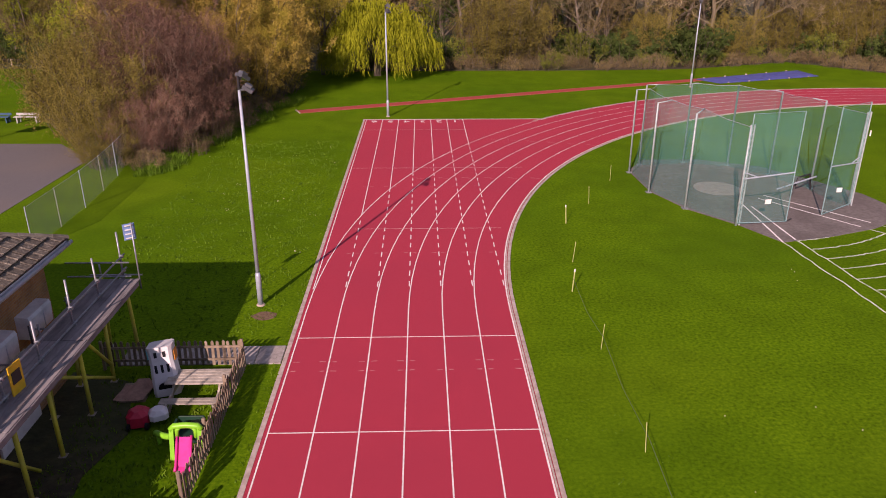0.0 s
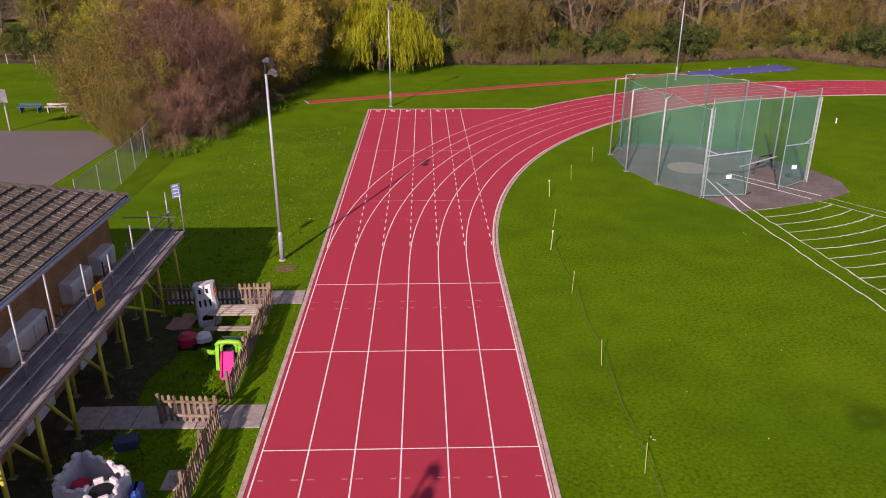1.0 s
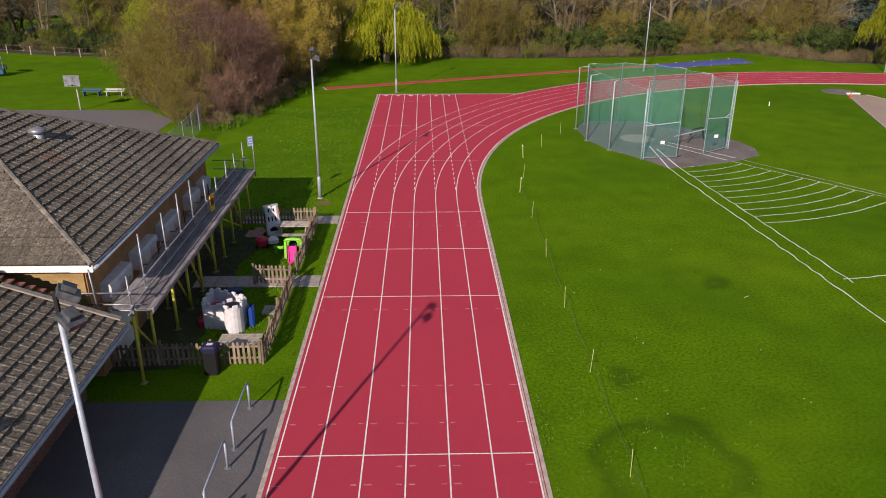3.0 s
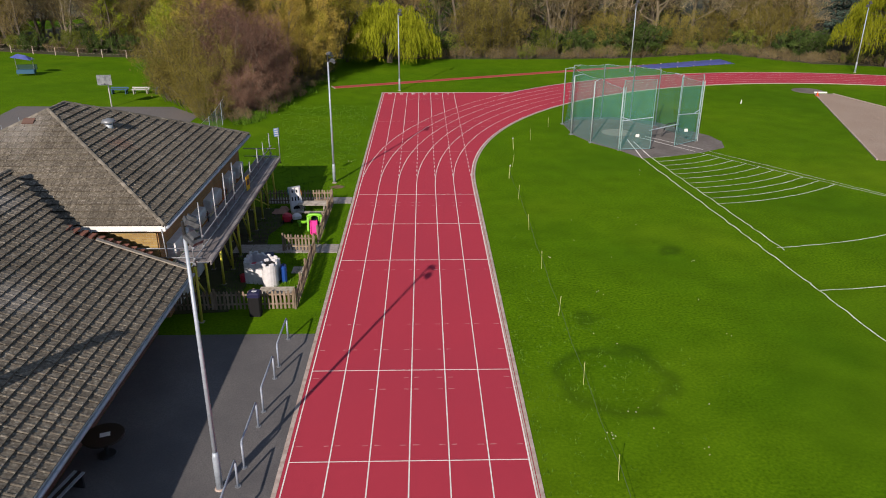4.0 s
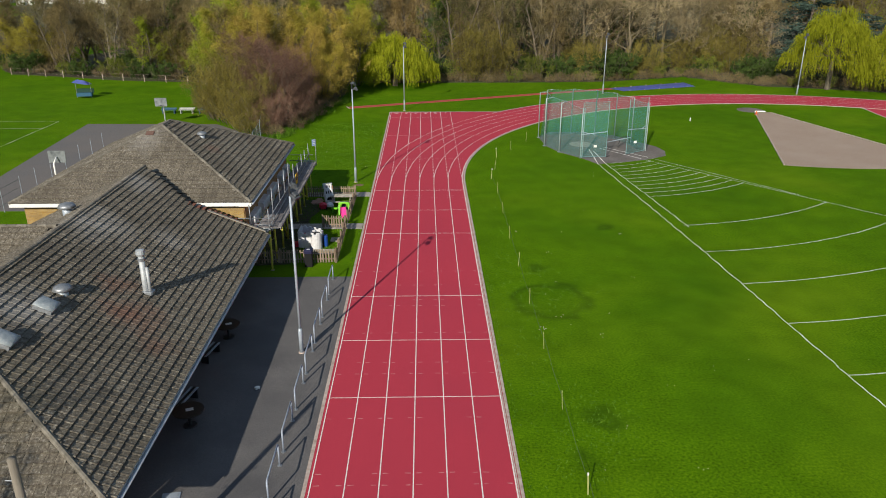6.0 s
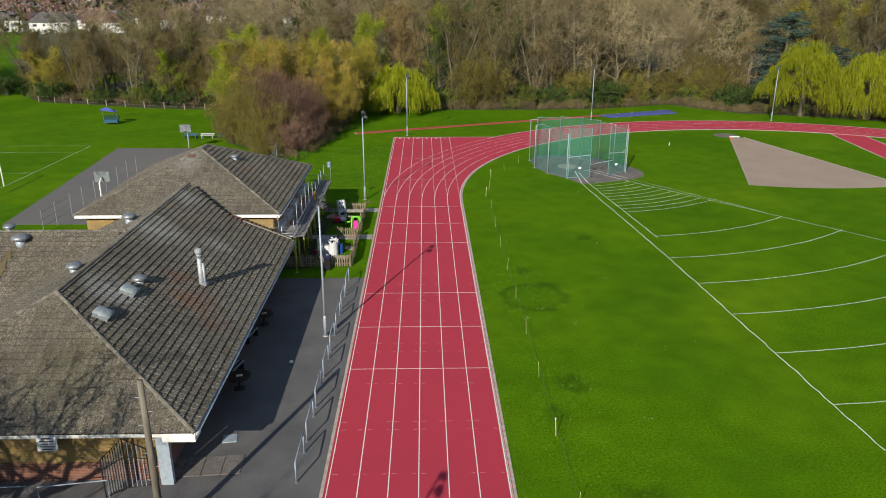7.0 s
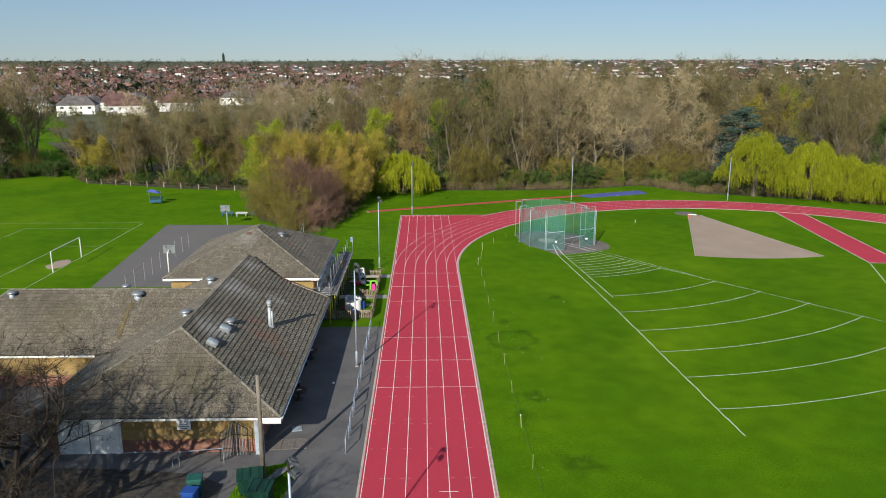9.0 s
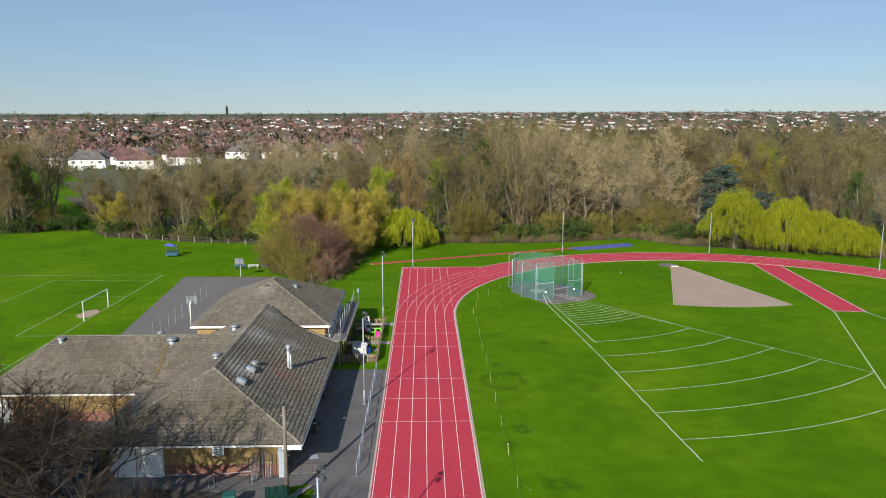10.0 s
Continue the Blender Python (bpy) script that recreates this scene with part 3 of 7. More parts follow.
jav = thing("javelin_runway", (57.5, 36, 0), "red rubber javelin runway with white edge lines", "runway", kind="structure")
J = [(57.1, 55.0), (61.1, 53.0), (57.5, 21.5), (53.5, 22.0)]
part("surface", Geo().prism(J[::-1], -0.05, 0.018), RUBBER, jav)
for p, q in ((J[0], J[3]), (J[1], J[2]), (J[2], J[3])):
    part("edge_line", Geo().line([p, q], 0.1, 0.024), LINE, jav)
part("sector_line", Geo().line([(53.5, 22.0), (43.2, -5.1), (35.4, -26)], 0.09, 0.012), LINE_GRASS, jav)
part("sector_line", Geo().line([(57.5, 21.5), (60.5, -4), (63.5, -30)], 0.09, 0.012), LINE_GRASS, jav)

sector = thing("throwing_sector", (18, 15, 0), "white painted throwing sector with distance arcs on the grass", "pitch marking", kind="structure")
C = Vector((16.1, 34.8))


def wobble(p, q, n=40, amp=0.05):
    return [(p[0] + (q[0] - p[0]) * i / n + random.uniform(-amp, amp), p[1] + (q[1] - p[1]) * i / n + random.uniform(-amp, amp)) for i in range(n + 1)]


random.seed(11)
part("sector_line", Geo().line(wobble((16.55, 26.6), (18.45, 4.9)) + wobble((18.45, 4.9), (20.2, -20.35), 46), 0.075, 0.012), LINE_GRASS, sector)
part("sector_line", Geo().line(wobble((17.25, 26.9), (19.1, 9.0)), 0.075, 0.012), LINE_GRASS, sector)
part("sector_line", Geo().line(wobble((21.1, 28.4), (44.4, -1.6), 60), 0.07, 0.012), LINE_GRASS, sector)
part("sector_line", Geo().line(wobble((21.9, 29.0), (30.6, 16.6), 30), 0.07, 0.012), LINE_GRASS, sector)


def sector_arc(r, a0, a1, w=0.075):
    """A distance arc about the throwing circle."""
    pts = [(x + random.uniform(-0.03, 0.03), y + random.uniform(-0.03, 0.03)) for x, y in arc(C, r, a0, a1, 34)]
    part("distance_arc", Geo().line(pts, w, 0.0125), LINE_GRASS, sector)


def ring_cut(r, p, q):
    """The bearing at which a circle of radius r about the throwing circle meets the line from p to q."""
    p, q = Vector(p), Vector(q)
    d = (q - p).normalized()
    f = p - C
    t = -f.dot(d) + math.sqrt(f.dot(d) ** 2 - f.dot(f) + r * r)
    k = f + d * t
    return math.degrees(math.atan2(k.y, k.x))


for i in range(11):
    r = 8.1 + 1.05 * i
    sector_arc(r, ring_cut(r, (17.25, 26.9), (19.1, 9.0)), ring_cut(r, (21.1, 28.4), (44.4, -1.6)), 0.08)
for r, a0, a1 in ((25.6, -83.8, -52.2), (30.7, -85.5, -51.5), (35.8, -85.6, -51.6), (40.9, -85.6, -51.7), (46.1, -85.7, -52.0), (51.5, -85.7, -52.3)):
    sector_arc(r, a0, a1)

# ---- paved areas ----
apron = part("pavement", Geo().prism([(-3.92, -75), (-3.92, 0.6), (-10.25, 0.6), (-10.25, -21.5), (-22.8, -21.5), (-22.8, -11.65), (-46, -11.65), (-46, -75)], -0.08, 0.012), TARMAC)
tagged(apron, "grey tarmac apron between the clubhouse and the track", "pavement", kind="structure")
court = part("basketball_court", Geo().prism([(-35.6, 13.5), (-20.4, 13.5), (-20.0, 41.5), (-23.5, 45.4), (-38.4, 45.8)], -0.05, 0.015), COURT_M)
tagged(court, "grey tarmac ball court beside the playing field", "court", kind="structure")
for y0, y1, x0 in ((9.05, 10.15, -9.3), (16.75, 17.85, -9.0)):
    path = thing("garden_path", ((x0 - 3.92) / 2, y0, 0), "concrete slab path between the fence and the track", "path", kind="structure")
    nx = 6
    for i in range(nx):
        w = (-3.94 - x0) / nx
        part("paving_slab", Geo().chamfer((x0 + w * (i + 0.5), (y0 + y1) / 2, 0.01), (w - 0.02, y1 - y0, 0.06), 0.01), SLAB_M, path)

# pitch markings
PITCH_PAINT = mat("worn_pitch_paint", [(0.14, 0.26, 0.06), (0.38, 0.46, 0.26), (0.5, 0.56, 0.38)], 4.0, 0.9, big=(0.5, (0.12, 0.24, 0.04), 0.6))
pitch = thing("football_pitch", (-50, 25, 0), "white painted football pitch lines on the grass", "pitch marking", kind="structure")
for pts in ([(-42.4, -12), (-42.4, 47.4), (-95, 47.4)], [(-42.4, 43.4), (-58.0, 43.4), (-58.0, 3.0), (-42.4, 3.0)], [(-42.4, 32.4), (-47.5, 32.4), (-47.5, 13.2), (-42.4, 13.2)]):
    q = []
    for i in range(len(pts) - 1):
        q += wobble(pts[i], pts[i + 1], 24, 0.04)
    for i in range(len(pts) - 1):
        part("pitch_line", Geo().line(q[25 * i:25 * i + 25], 0.1, 0.012), PITCH_PAINT, pitch)
part("penalty_arc", Geo().line(arc((-53.4, 23.2), 9.15, 120, 240, 20), 0.08, 0.0125), PITCH_PAINT, pitch)
part("worn_goalmouth", Geo().prism([(-43.6 + 1.1 * math.cos(a * 0.5) * (1 + 0.2 * math.sin(3 * a)), 23.2 + 2.2 * math.sin(a * 0.5)) for a in range(12)], -0.02, 0.008), CINDER, pitch)

goal = thing("football_goal", (-42.5, 23.2, 0), "white tubular football goal without a net", "goal")
for y in (19.6, 26.8):
    part("goal_post", Geo().tube([(-42.5, y, 0), (-42.5, y, 2.44)], [0.06, 0.06]), WHITE, goal)
part("crossbar", Geo().tube([(-42.5, 19.55, 2.44), (-42.5, 26.85, 2.44)], [0.06, 0.06]), WHITE, goal)


# ---- buildings ----
def in_poly_interval(poly, v):
    """The stretch of u inside a convex polygon at height v."""
    us = []
    for (a, b), (c, d) in zip(poly, poly[1:] + poly[:1]):
        if (b - v) * (d - v) < 0:
            us.append(a + (c - a) * (v - b) / (d - b))
    return (min(us), max(us)) if len(us) >= 2 else None


TILE_COUNT = [0]


def tile_mesh(w, g):
    """A single-roll tile: a raised roll on one side, a thick lower edge, lapped under the course above."""
    lo, hi, th = 0.07, 0.014, 0.055
    us = ((0, 0.0), (0.1, 0.02), (0.24, 0.02), (0.36, 0.0), (1, 0.0))
    vs = [(u * w, 0, lo + k) for u, k in us] + [(u * w, g, hi + k * 0.6) for u, k in us] + [(u * w, 0, lo - th) for u, k in us]
    n = len(us)
    return vs, [(i, i + 1, n + i + 1, n + i) for i in range(n - 1)] + [(2 * n + i, 2 * n + i + 1, i + 1, i) for i in range(n - 1)]


def tiled_slope(parent, corners, name, singles=None, gauge=0.335, width=0.33):
    """A roof plane: a felt deck and lapped tiles on it. corners: 3D, the first two on the eave. singles(x, y): where tiles are pieces of their own."""
    P = [Vector(c) for c in corners]
    uax = (P[1] - P[0]).normalized()
    nrm = None
    for q in P[2:]:
        nrm = uax.cross(q - P[0]).normalized()
    vax = nrm.cross(uax)
    if nrm.z < 0:
        nrm, vax = -nrm, nrm.cross(uax) * -1
        vax = (P[2] - P[0]) - uax * (P[2] - P[0]).dot(uax)
        vax.normalize()
    poly = [((p - P[0]).dot(uax), (p - P[0]).dot(vax)) for p in P]
    deck = Geo().add([p for p in P] + [p - nrm * 0.09 for p in P], [tuple(range(len(P)))] + [tuple(range(2 * len(P) - 1, len(P) - 1, -1))] + [(i, (i + 1) % len(P), len(P) + (i + 1) % len(P), len(P) + i) for i in range(len(P))])
    part("roof_deck", deck, DECK_M, parent)
    top = max(v for _, v in poly)
    rest = Geo()
    flip = nrm.dot(uax.cross(vax)) < 0
    vs0, fs0 = tile_mesh(width - 0.01, gauge + 0.03)
    single_mesh = None
    rows = int(top / gauge)
    frame_m = Matrix((uax, vax, nrm)).transposed().to_4x4()
    for r in range(rows + 1):
        v = r * gauge
        span = in_poly_interval(poly, min(v + gauge * 0.5, top - 0.02))
        if not span:
            continue
        ua, ub = span
        u = ua - (width * 0.0) - (ua % width)
        while u < ub:
            a, b = max(u, ua), min(u + width - 0.01, ub)
            if b - a > 0.05:
                lift = random.uniform(0, 0.012)
                p = P[0] + uax * a + vax * v + nrm * lift
                if singles and abs(b - a - (width - 0.01)) < 1e-6 and singles(p.x, p.y) and TILE_COUNT[0] < 290 and not flip:
                    if single_mesh is None:
                        single_mesh = Geo().add(vs0, fs0).mesh("tile", TILE_OB)
                    ob = new("tile", single_mesh)
                    ob.parent = parent
                    ob.matrix_basis = Matrix.Translation(p) @ frame_m
                    ob.matrix_parent_inverse = parent.matrix_basis.inverted() if parent.parent is None else Matrix.Identity(4)
                    TILE_COUNT[0] += 1
                else:
                    s = (b - a) / (width - 0.01)
                    q = [p + uax * (x * s) + vax * min(y, top - v + 0.02) + nrm * (z + random.uniform(-0.004, 0.004)) for x, y, z in vs0]
                    rest.add(q, fs0 if not flip else [f[::-1] for f in fs0])
            u += width
    tagged(part(name, rest, TILE, parent), kind="stuff")


def ridge_cap(parent, a, b, r=0.1):
    """Half-round caps along a ridge or hip."""
    a, b = Vector(a), Vector(b)
    n = max(1, int((b - a).length / 0.45))
    g = Geo()
    for i in range(n):
        p, q = a.lerp(b, i / n), a.lerp(b, (i + 0.98) / n)
        g.tube([p, q], [r * 1.05, r * 0.93], 8)
    tagged(part("ridge_tiles", g, RIDGE_M, parent, smooth=False), kind="stuff")


def fascia(parent, a, b, h=0.2, t=0.04, name="fascia"):
    part(name, Geo().beam((a[0], a[1], a[2] - h / 2), (b[0], b[1], b[2] - h / 2), t, h), WHITE, parent, "white painted fascia board")


def gutter(parent, a, b):
    part("gutter", Geo().tube([a, b], [0.06, 0.06], 8), PAINT_GREY, parent, smooth=True)


random.seed(21)
club = thing("clubhouse", (-16, -8, 0), "single-storey yellow brick clubhouse with weathered brown tiled hip roofs", "building")
EZ, RZ = 2.55, 6.12
XE, XR, XW = -8.7, -16.1, -23.9
YS, YN = -22.2, 3.2
# walls of the long block and the west wing
part("wall", Geo().prism([(-10.3, -21.6), (-10.3, 0.8), (-22.8, 0.8), (-22.8, -21.6)], 0.85, 2.5), BRICK_Y, club)
part("wall_base", Geo().prism([(-10.27, -21.63), (-10.27, 0.83), (-22.83, 0.83), (-22.83, -21.63)], 0, 0.85), BRICK_R, club)
part("wall", Geo().prism([(-22.82, -11.7), (-22.82, -1.4), (-37.4, -1.4), (-37.4, -11.7)], 0.85, 2.5), BRICK_Y, club)
part("wall_base", Geo().prism([(-22.84, -11.73), (-22.84, -1.37), (-37.43, -1.37), (-37.43, -11.73)], 0, 0.85), BRICK_R, club)
# gable infill to the north
part("gable", Geo().add([(-10.3, 0.6, 2.5), (-22.6, 0.6, 2.5), (XR, 0.6, RZ - 0.9), (-10.3, 0.4, 2.5), (-22.6, 0.4, 2.5), (XR, 0.4, RZ - 0.9)], [(0, 1, 2), (5, 4, 3), (0, 2, 5, 3), (1, 4, 5, 2), (0, 3, 4, 1)]), BRICK_Y, club)
HIP = (XR, -16.4, RZ)
APX = (XR, YN, RZ)
near_tile = lambda x, y: x > -14.5 and -14.2 < y < -8.0
VX = -12.6      # where the north verge leaves the hall
VZ = EZ + (XE - VX) / (XE - XR) * (RZ - EZ)
tiled_slope(club, [(XE, YS, EZ), (XE, 1.1, EZ), (VX, 0.4, VZ), APX, HIP], "roof_tiles", near_tile)
tiled_slope(club, [(XW, YS, EZ), (XE, YS, EZ), HIP], "roof_tiles")
tiled_slope(club, [(XW, YN, EZ - 0.2), (XW, YS, EZ - 0.2), HIP, APX], "roof_tiles")
WY, WRZ = -7.0, 5.95
tiled_slope(club, [(-36.8, -12.1, EZ), (-20.0, -12.1, EZ), (-16.8, WY, WRZ), (-32.2, WY, WRZ)], "roof_tiles")
tiled_slope(club, [(-18.0, -1.6, EZ), (-36.8, -1.6, EZ), (-32.2, WY, WRZ), (-16.8, WY, WRZ)], "roof_tiles")
tiled_slope(club, [(-36.8, -1.6, EZ), (-36.8, -12.1, EZ), (-32.2, WY, WRZ)], "roof_tiles")
for a, b in ((HIP, APX), (HIP, (XE, YS, EZ)), (HIP, (XW, YS, EZ)), ((-16.6, WY, WRZ), (-32.2, WY, WRZ)), ((-32.2, WY, WRZ), (-36.8, -12.1, EZ)), ((-32.2, WY, WRZ), (-36.8, -1.6, EZ))):
    ridge_cap(club, a, b)
fascia(club, (XW, YS + 0.05, EZ), (XE, YS + 0.05, EZ), 0.2)
fascia(club, (XE - 0.02, YS, EZ), (XE - 0.02, 1.1, EZ), 0.16)
fascia(club, (-36.7, -12.05, EZ), (-24.0, -12.05, EZ), 0.2)
gutter(club, (XE + 0.07, YS, EZ - 0.08), (XE + 0.07, 1.1, EZ - 0.08))
part("soffit", Geo().box(((XE - 10.3) / 2, (YS + 1.1) / 2, EZ - 0.2), (1.55, 1.0 - YS, 0.03)), WHITE, club, "white soffit under the eaves")
part("corner_box", Geo().box((-9.35, YS + 0.35, EZ - 0.3), (1.3, 0.7, 0.22)), WHITE, club, "white boxed eave corner")
part("corner_panel", Geo().box((-10.1, -21.9, 1.1), (0.5, 0.2, 2.2)), PAINT_GREY, club, "pale grey panel beside the corner")
# verge of the north gable with a plank laid on it
ZV = lambda x: EZ + (XE - x) / (XE - XR) * (RZ - EZ) + 0.13
part("verge_plank", Geo().beam((-11.9, 0.5, ZV(-11.9)), (-8.85, 1.05, ZV(-8.85)), 0.2, 0.05), TIMBER_G, club, "pale timber plank along the verge")
g = Geo()
for i in range(11):
    vx = -10.3 - i * 0.27
    g.box((vx, 1.0 + (vx + 8.7) * 0.16 + 0.3, ZV(vx) - 0.12), (0.26, 0.55, 0.05), 0)
tagged(part("verge_tiles", g, RED_TILE, club, "red tiles along the verge"), kind="stuff")


def door(parent, x0, x1, y, z1, name="door", leaves=2, depth=0.08):
    part("door_frame", Geo().box(((x0 + x1) / 2, y + 0.02, z1 / 2), (x1 - x0 + 0.16, depth, z1 + 0.08)), WHITE, parent)
    w = (x1 - x0) / leaves
    for i in range(leaves):
        d = part(name, Geo().chamfer((x0 + w * (i + 0.5), y - 0.05, z1 / 2), (w - 0.03, 0.06, z1 - 0.04), 0.012), WHITE, parent, "white flush door")
        part("handle", Geo().box((x0 + w * (i + 0.5) + w * 0.32 * (1 if i == 0 else -1), y - 0.11, 1.0), (0.04, 0.05, 0.16)), STEEL, d)


door(club, -22.1, -20.45, -21.66, 2.3)
door(club, -20.2, -18.5, -21.66, 2.3)
door(club, -36.9, -34.3, -11.76, 1.9)
part("wall_sign", Geo().box((-14.45, -22.2, 2.14), (0.8, 0.04, 0.66)), WHITE, club, "white notice board")
for i, w in enumerate((0.34, 0.56, 0.5, 0.58, 0.42)):
    part("sign_writing", Geo().box((-14.45, -22.225, 2.38 - 0.12 * i), (w, 0.01, 0.035 if i else 0.06)), DARK, club)
# metal gate at the corner
gate = thing("security_gate", (-11.6, -22.4, 0), "grey metal gate with a pointed top beside the clubhouse wall", "gate")
GA, GB, GC = Vector((-12.25, -22.75, 0)), Vector((-11.6, -22.15, 0)), Vector((-10.75, -22.05, 0))
for a, b, n in ((GA, GB, 9), (GC, GB, 5)):
    leaf = part("gate_leaf", Geo().tube([a, a + Vector((0, 0, 1.75)), b + Vector((0, 0, 2.3)), b, a + Vector((0, 0, 0.04))], [0.032] * 5, 6), DARK, gate)
    for i in range(1, n):
        p = a.lerp(b, i / n)
        part("bar", Geo().tube([p + Vector((0, 0, 0.05)), p + Vector((0, 0, 1.75 + 0.55 * i / n))], [0.016] * 2, 6), DARK if n > 6 else PAINT_GREY, leaf)
    part("cross_rail", Geo().tube([a + Vector((0, 0, 1.3)), b + Vector((0, 0, 1.45))], [0.022] * 2, 6), DARK, leaf)
part("mesh_panel", Geo().add([GA + Vector((0, 0, 0.1)), GB + Vector((0, 0, 0.1)), GB + Vector((0, 0, 2.2)), GA + Vector((0, 0, 1.7))], [(0, 1, 2, 3)]), NET_GREY, gate)

# roof fittings
ZS = lambda x: EZ + (XE - x) / (XE - XR) * (RZ - EZ)     # height of the east slope


FLUE_M = mat("flue_metal", [(0.32, 0.35, 0.38), (0.43, 0.46, 0.49), (0.52, 0.54, 0.56)], 4.0, 0.6, metal=0.3)


def flue(x, y):
    z = ZS(x)
    ob = thing("flue", (x, y, z), "grey twin metal flue pipe standing on the tiled roof", "chimney")
    part("pipe", Geo().tube([(x, y, z - 0.1), (x, y, z + 0.4), (x, y, z + 1.75)], [0.15, 0.125, 0.125], 14), FLUE_M, ob, smooth=True)
    part("pipe", Geo().tube([(x + 0.2, y - 0.06, z - 0.15), (x + 0.19, y - 0.05, z + 1.2)], [0.07, 0.07], 12), FLUE_M, ob, smooth=True)
    part("flashing", Geo().chamfer((x + 0.08, y - 0.03, z + 0.04), (0.52, 0.44, 0.16), 0.05), STEEL, ob)
    part("collar", Geo().tube([(x, y, z + 1.5), (x, y, z + 1.62)], [0.16, 0.16], 14), STEEL, ob)
    part("cowl", Geo().tube([(x, y, z + 1.72), (x, y, z + 1.82), (x, y, z + 1.98), (x, y, z + 2.02)], [0.16, 0.2, 0.18, 0.08], 14), FLUE_M, ob)


flue(-11.65, -10.2)


DOME_M = mat("weathered_dome", [(0.2, 0.24, 0.27), (0.29, 0.33, 0.36), (0.4, 0.43, 0.45)], 5.0, 0.35)
MOSS = mat("moss_stain", [(0.06, 0.045, 0.02), (0.11, 0.078, 0.03), (0.16, 0.12, 0.055)], 2.0, 1.0, 0.5, 20.0, big=(0.8, (0.12, 0.11, 0.08), 0.6))


def skylight(x, y):
    z = ZS(x)
    ob = thing("rooflight", (x, y, z), "greyish white domed plastic rooflight on the tiled roof", "rooflight")
    tilt = math.degrees(math.atan2(RZ - EZ, XE - XR))
    m = pose(x, y, z + 0.12, 0, tilt, 0)
    part("kerb", Geo().box(None, (0.7, 0.7, 0.2), 0, m), STEEL, ob)
    g = Geo()
    for i, (k, h) in enumerate(((0.38, 0.0), (0.36, 0.08), (0.27, 0.13), (0.1, 0.15))):
        g.v += [tuple(m @ Vector((sx * k, sy * k * 0.95, 0.12 + h))) for sx, sy in ((-1, -1), (1, -1), (1, 1), (-1, 1))]
    for i in range(3):
        g.f += [(4 * i + j, 4 * i + (j + 1) % 4, 4 * i + 4 + (j + 1) % 4, 4 * i + 4 + j) for j in range(4)]
    g.f.append((12, 13, 14, 15))
    part("dome", g, DOME_M, ob, smooth=True)


def vent(x, y, z, s=1.0):
    ob = thing("roof_vent", (x, y, z), "grey mushroom-shaped metal roof vent", "vent")
    part("base", Geo().tube([(x, y, z - 0.35), (x, y, z + 0.2 * s)], [0.26 * s, 0.24 * s], 14), PAINT_GREY, ob, smooth=True)
    part("hood", Geo().tube([(x, y, z + 0.16 * s), (x, y, z + 0.2 * s), (x, y, z + 0.36 * s), (x, y, z + 0.44 * s)], [0.36 * s, 0.46 * s, 0.36 * s, 0.1 * s], 16), STEEL, ob, smooth=True)


skylight(-13.9, -14.1)
skylight(-14.0, -16.9)
vent(-13.9, -12.7, ZS(-13.9) + 0.05, 0.85)
vent(-16.9, -12.9, 5.85, 0.9)
vent(-17.9, -3.2, 5.45, 1.0)
vent(-22.2, -7.7, 5.55, 1.1)
vent(-23.9, -5.6, 5.62, 0.8)
vent(-31.8, -7.6, 5.7, 0.8)

# moss run below the ridge vent of the west wing
wz = lambda y: EZ + (y + 12.1) * (WRZ - EZ) / 5.1
g = Geo()
for i in range(12):
    y0 = -8.22 + (-2.75) * i / 12
    x0 = -22.61 + (-0.02) * i / 12 + 0.05 * math.sin(i * 2.1)
    w = 0.13 + 0.04 * math.sin(i * 1.7)
    y1 = y0 + (-2.75) / 12 * 1.04
    g.add([(x0 - w, y0, wz(y0) + 0.115), (x0 + w, y0, wz(y0) + 0.115), (x0 + w, y1, wz(y1) + 0.1), (x0 - w, y1, wz(y1) + 0.1)], [(0, 1, 2, 3)])
part("moss_run", g, MOSS, club, "ochre moss run on the tiles below a vent")
# taller north block
hall = thing("hall", (-16.4, 9, 0), "taller brown brick hall with a weathered tiled hip roof", "building")
NX0, NX1, NY0, NY1, NEZ, NRZ = -23.6, -9.65, 1.55, 16.6, 4.35, 7.62
part("wall", Geo().prism([(NX1 - 0.55, NY0 + 0.6), (NX1 - 0.55, NY1 - 0.6), (NX0 + 0.6, NY1 - 0.6), (NX0 + 0.6, NY0 + 0.6)], 0, 4.3), BRICK_O, hall)
A1, A2 = (-16.35, 7.7, NRZ), (-16.35, 9.3, NRZ)
tiled_slope(hall, [(NX1, NY0, NEZ), (NX1, NY1, NEZ), A2, A1], "roof_tiles", None, 0.365)
tiled_slope(hall, [(NX0, NY0, NEZ), (NX1, NY0, NEZ), A1], "roof_tiles", None, 0.365)
tiled_slope(hall, [(NX0, NY1, NEZ), (NX0, NY0, NEZ), A1, A2], "roof_tiles", None, 0.365)
tiled_slope(hall, [(NX1, NY1, NEZ), (NX0, NY1, NEZ), A2], "roof_tiles", None, 0.365)
for a, b in ((A1, A2), (A1, (NX1, NY0, NEZ)), (A1, (NX0, NY0, NEZ)), (A2, (NX1, NY1, NEZ)), (A2, (NX0, NY1, NEZ))):
    ridge_cap(hall, a, b)
for a, b in (((NX0, NY0 + 0.03, NEZ), (NX1, NY0 + 0.03, NEZ)), ((NX1 - 0.03, NY0, NEZ), (NX1 - 0.03, NY1, NEZ)), ((NX1, NY1 - 0.03, NEZ), (NX0, NY1 - 0.03, NEZ)), ((NX0 + 0.03, NY0, NEZ), (NX0 + 0.03, NY1, NEZ))):
    fascia(hall, a, b, 0.24)
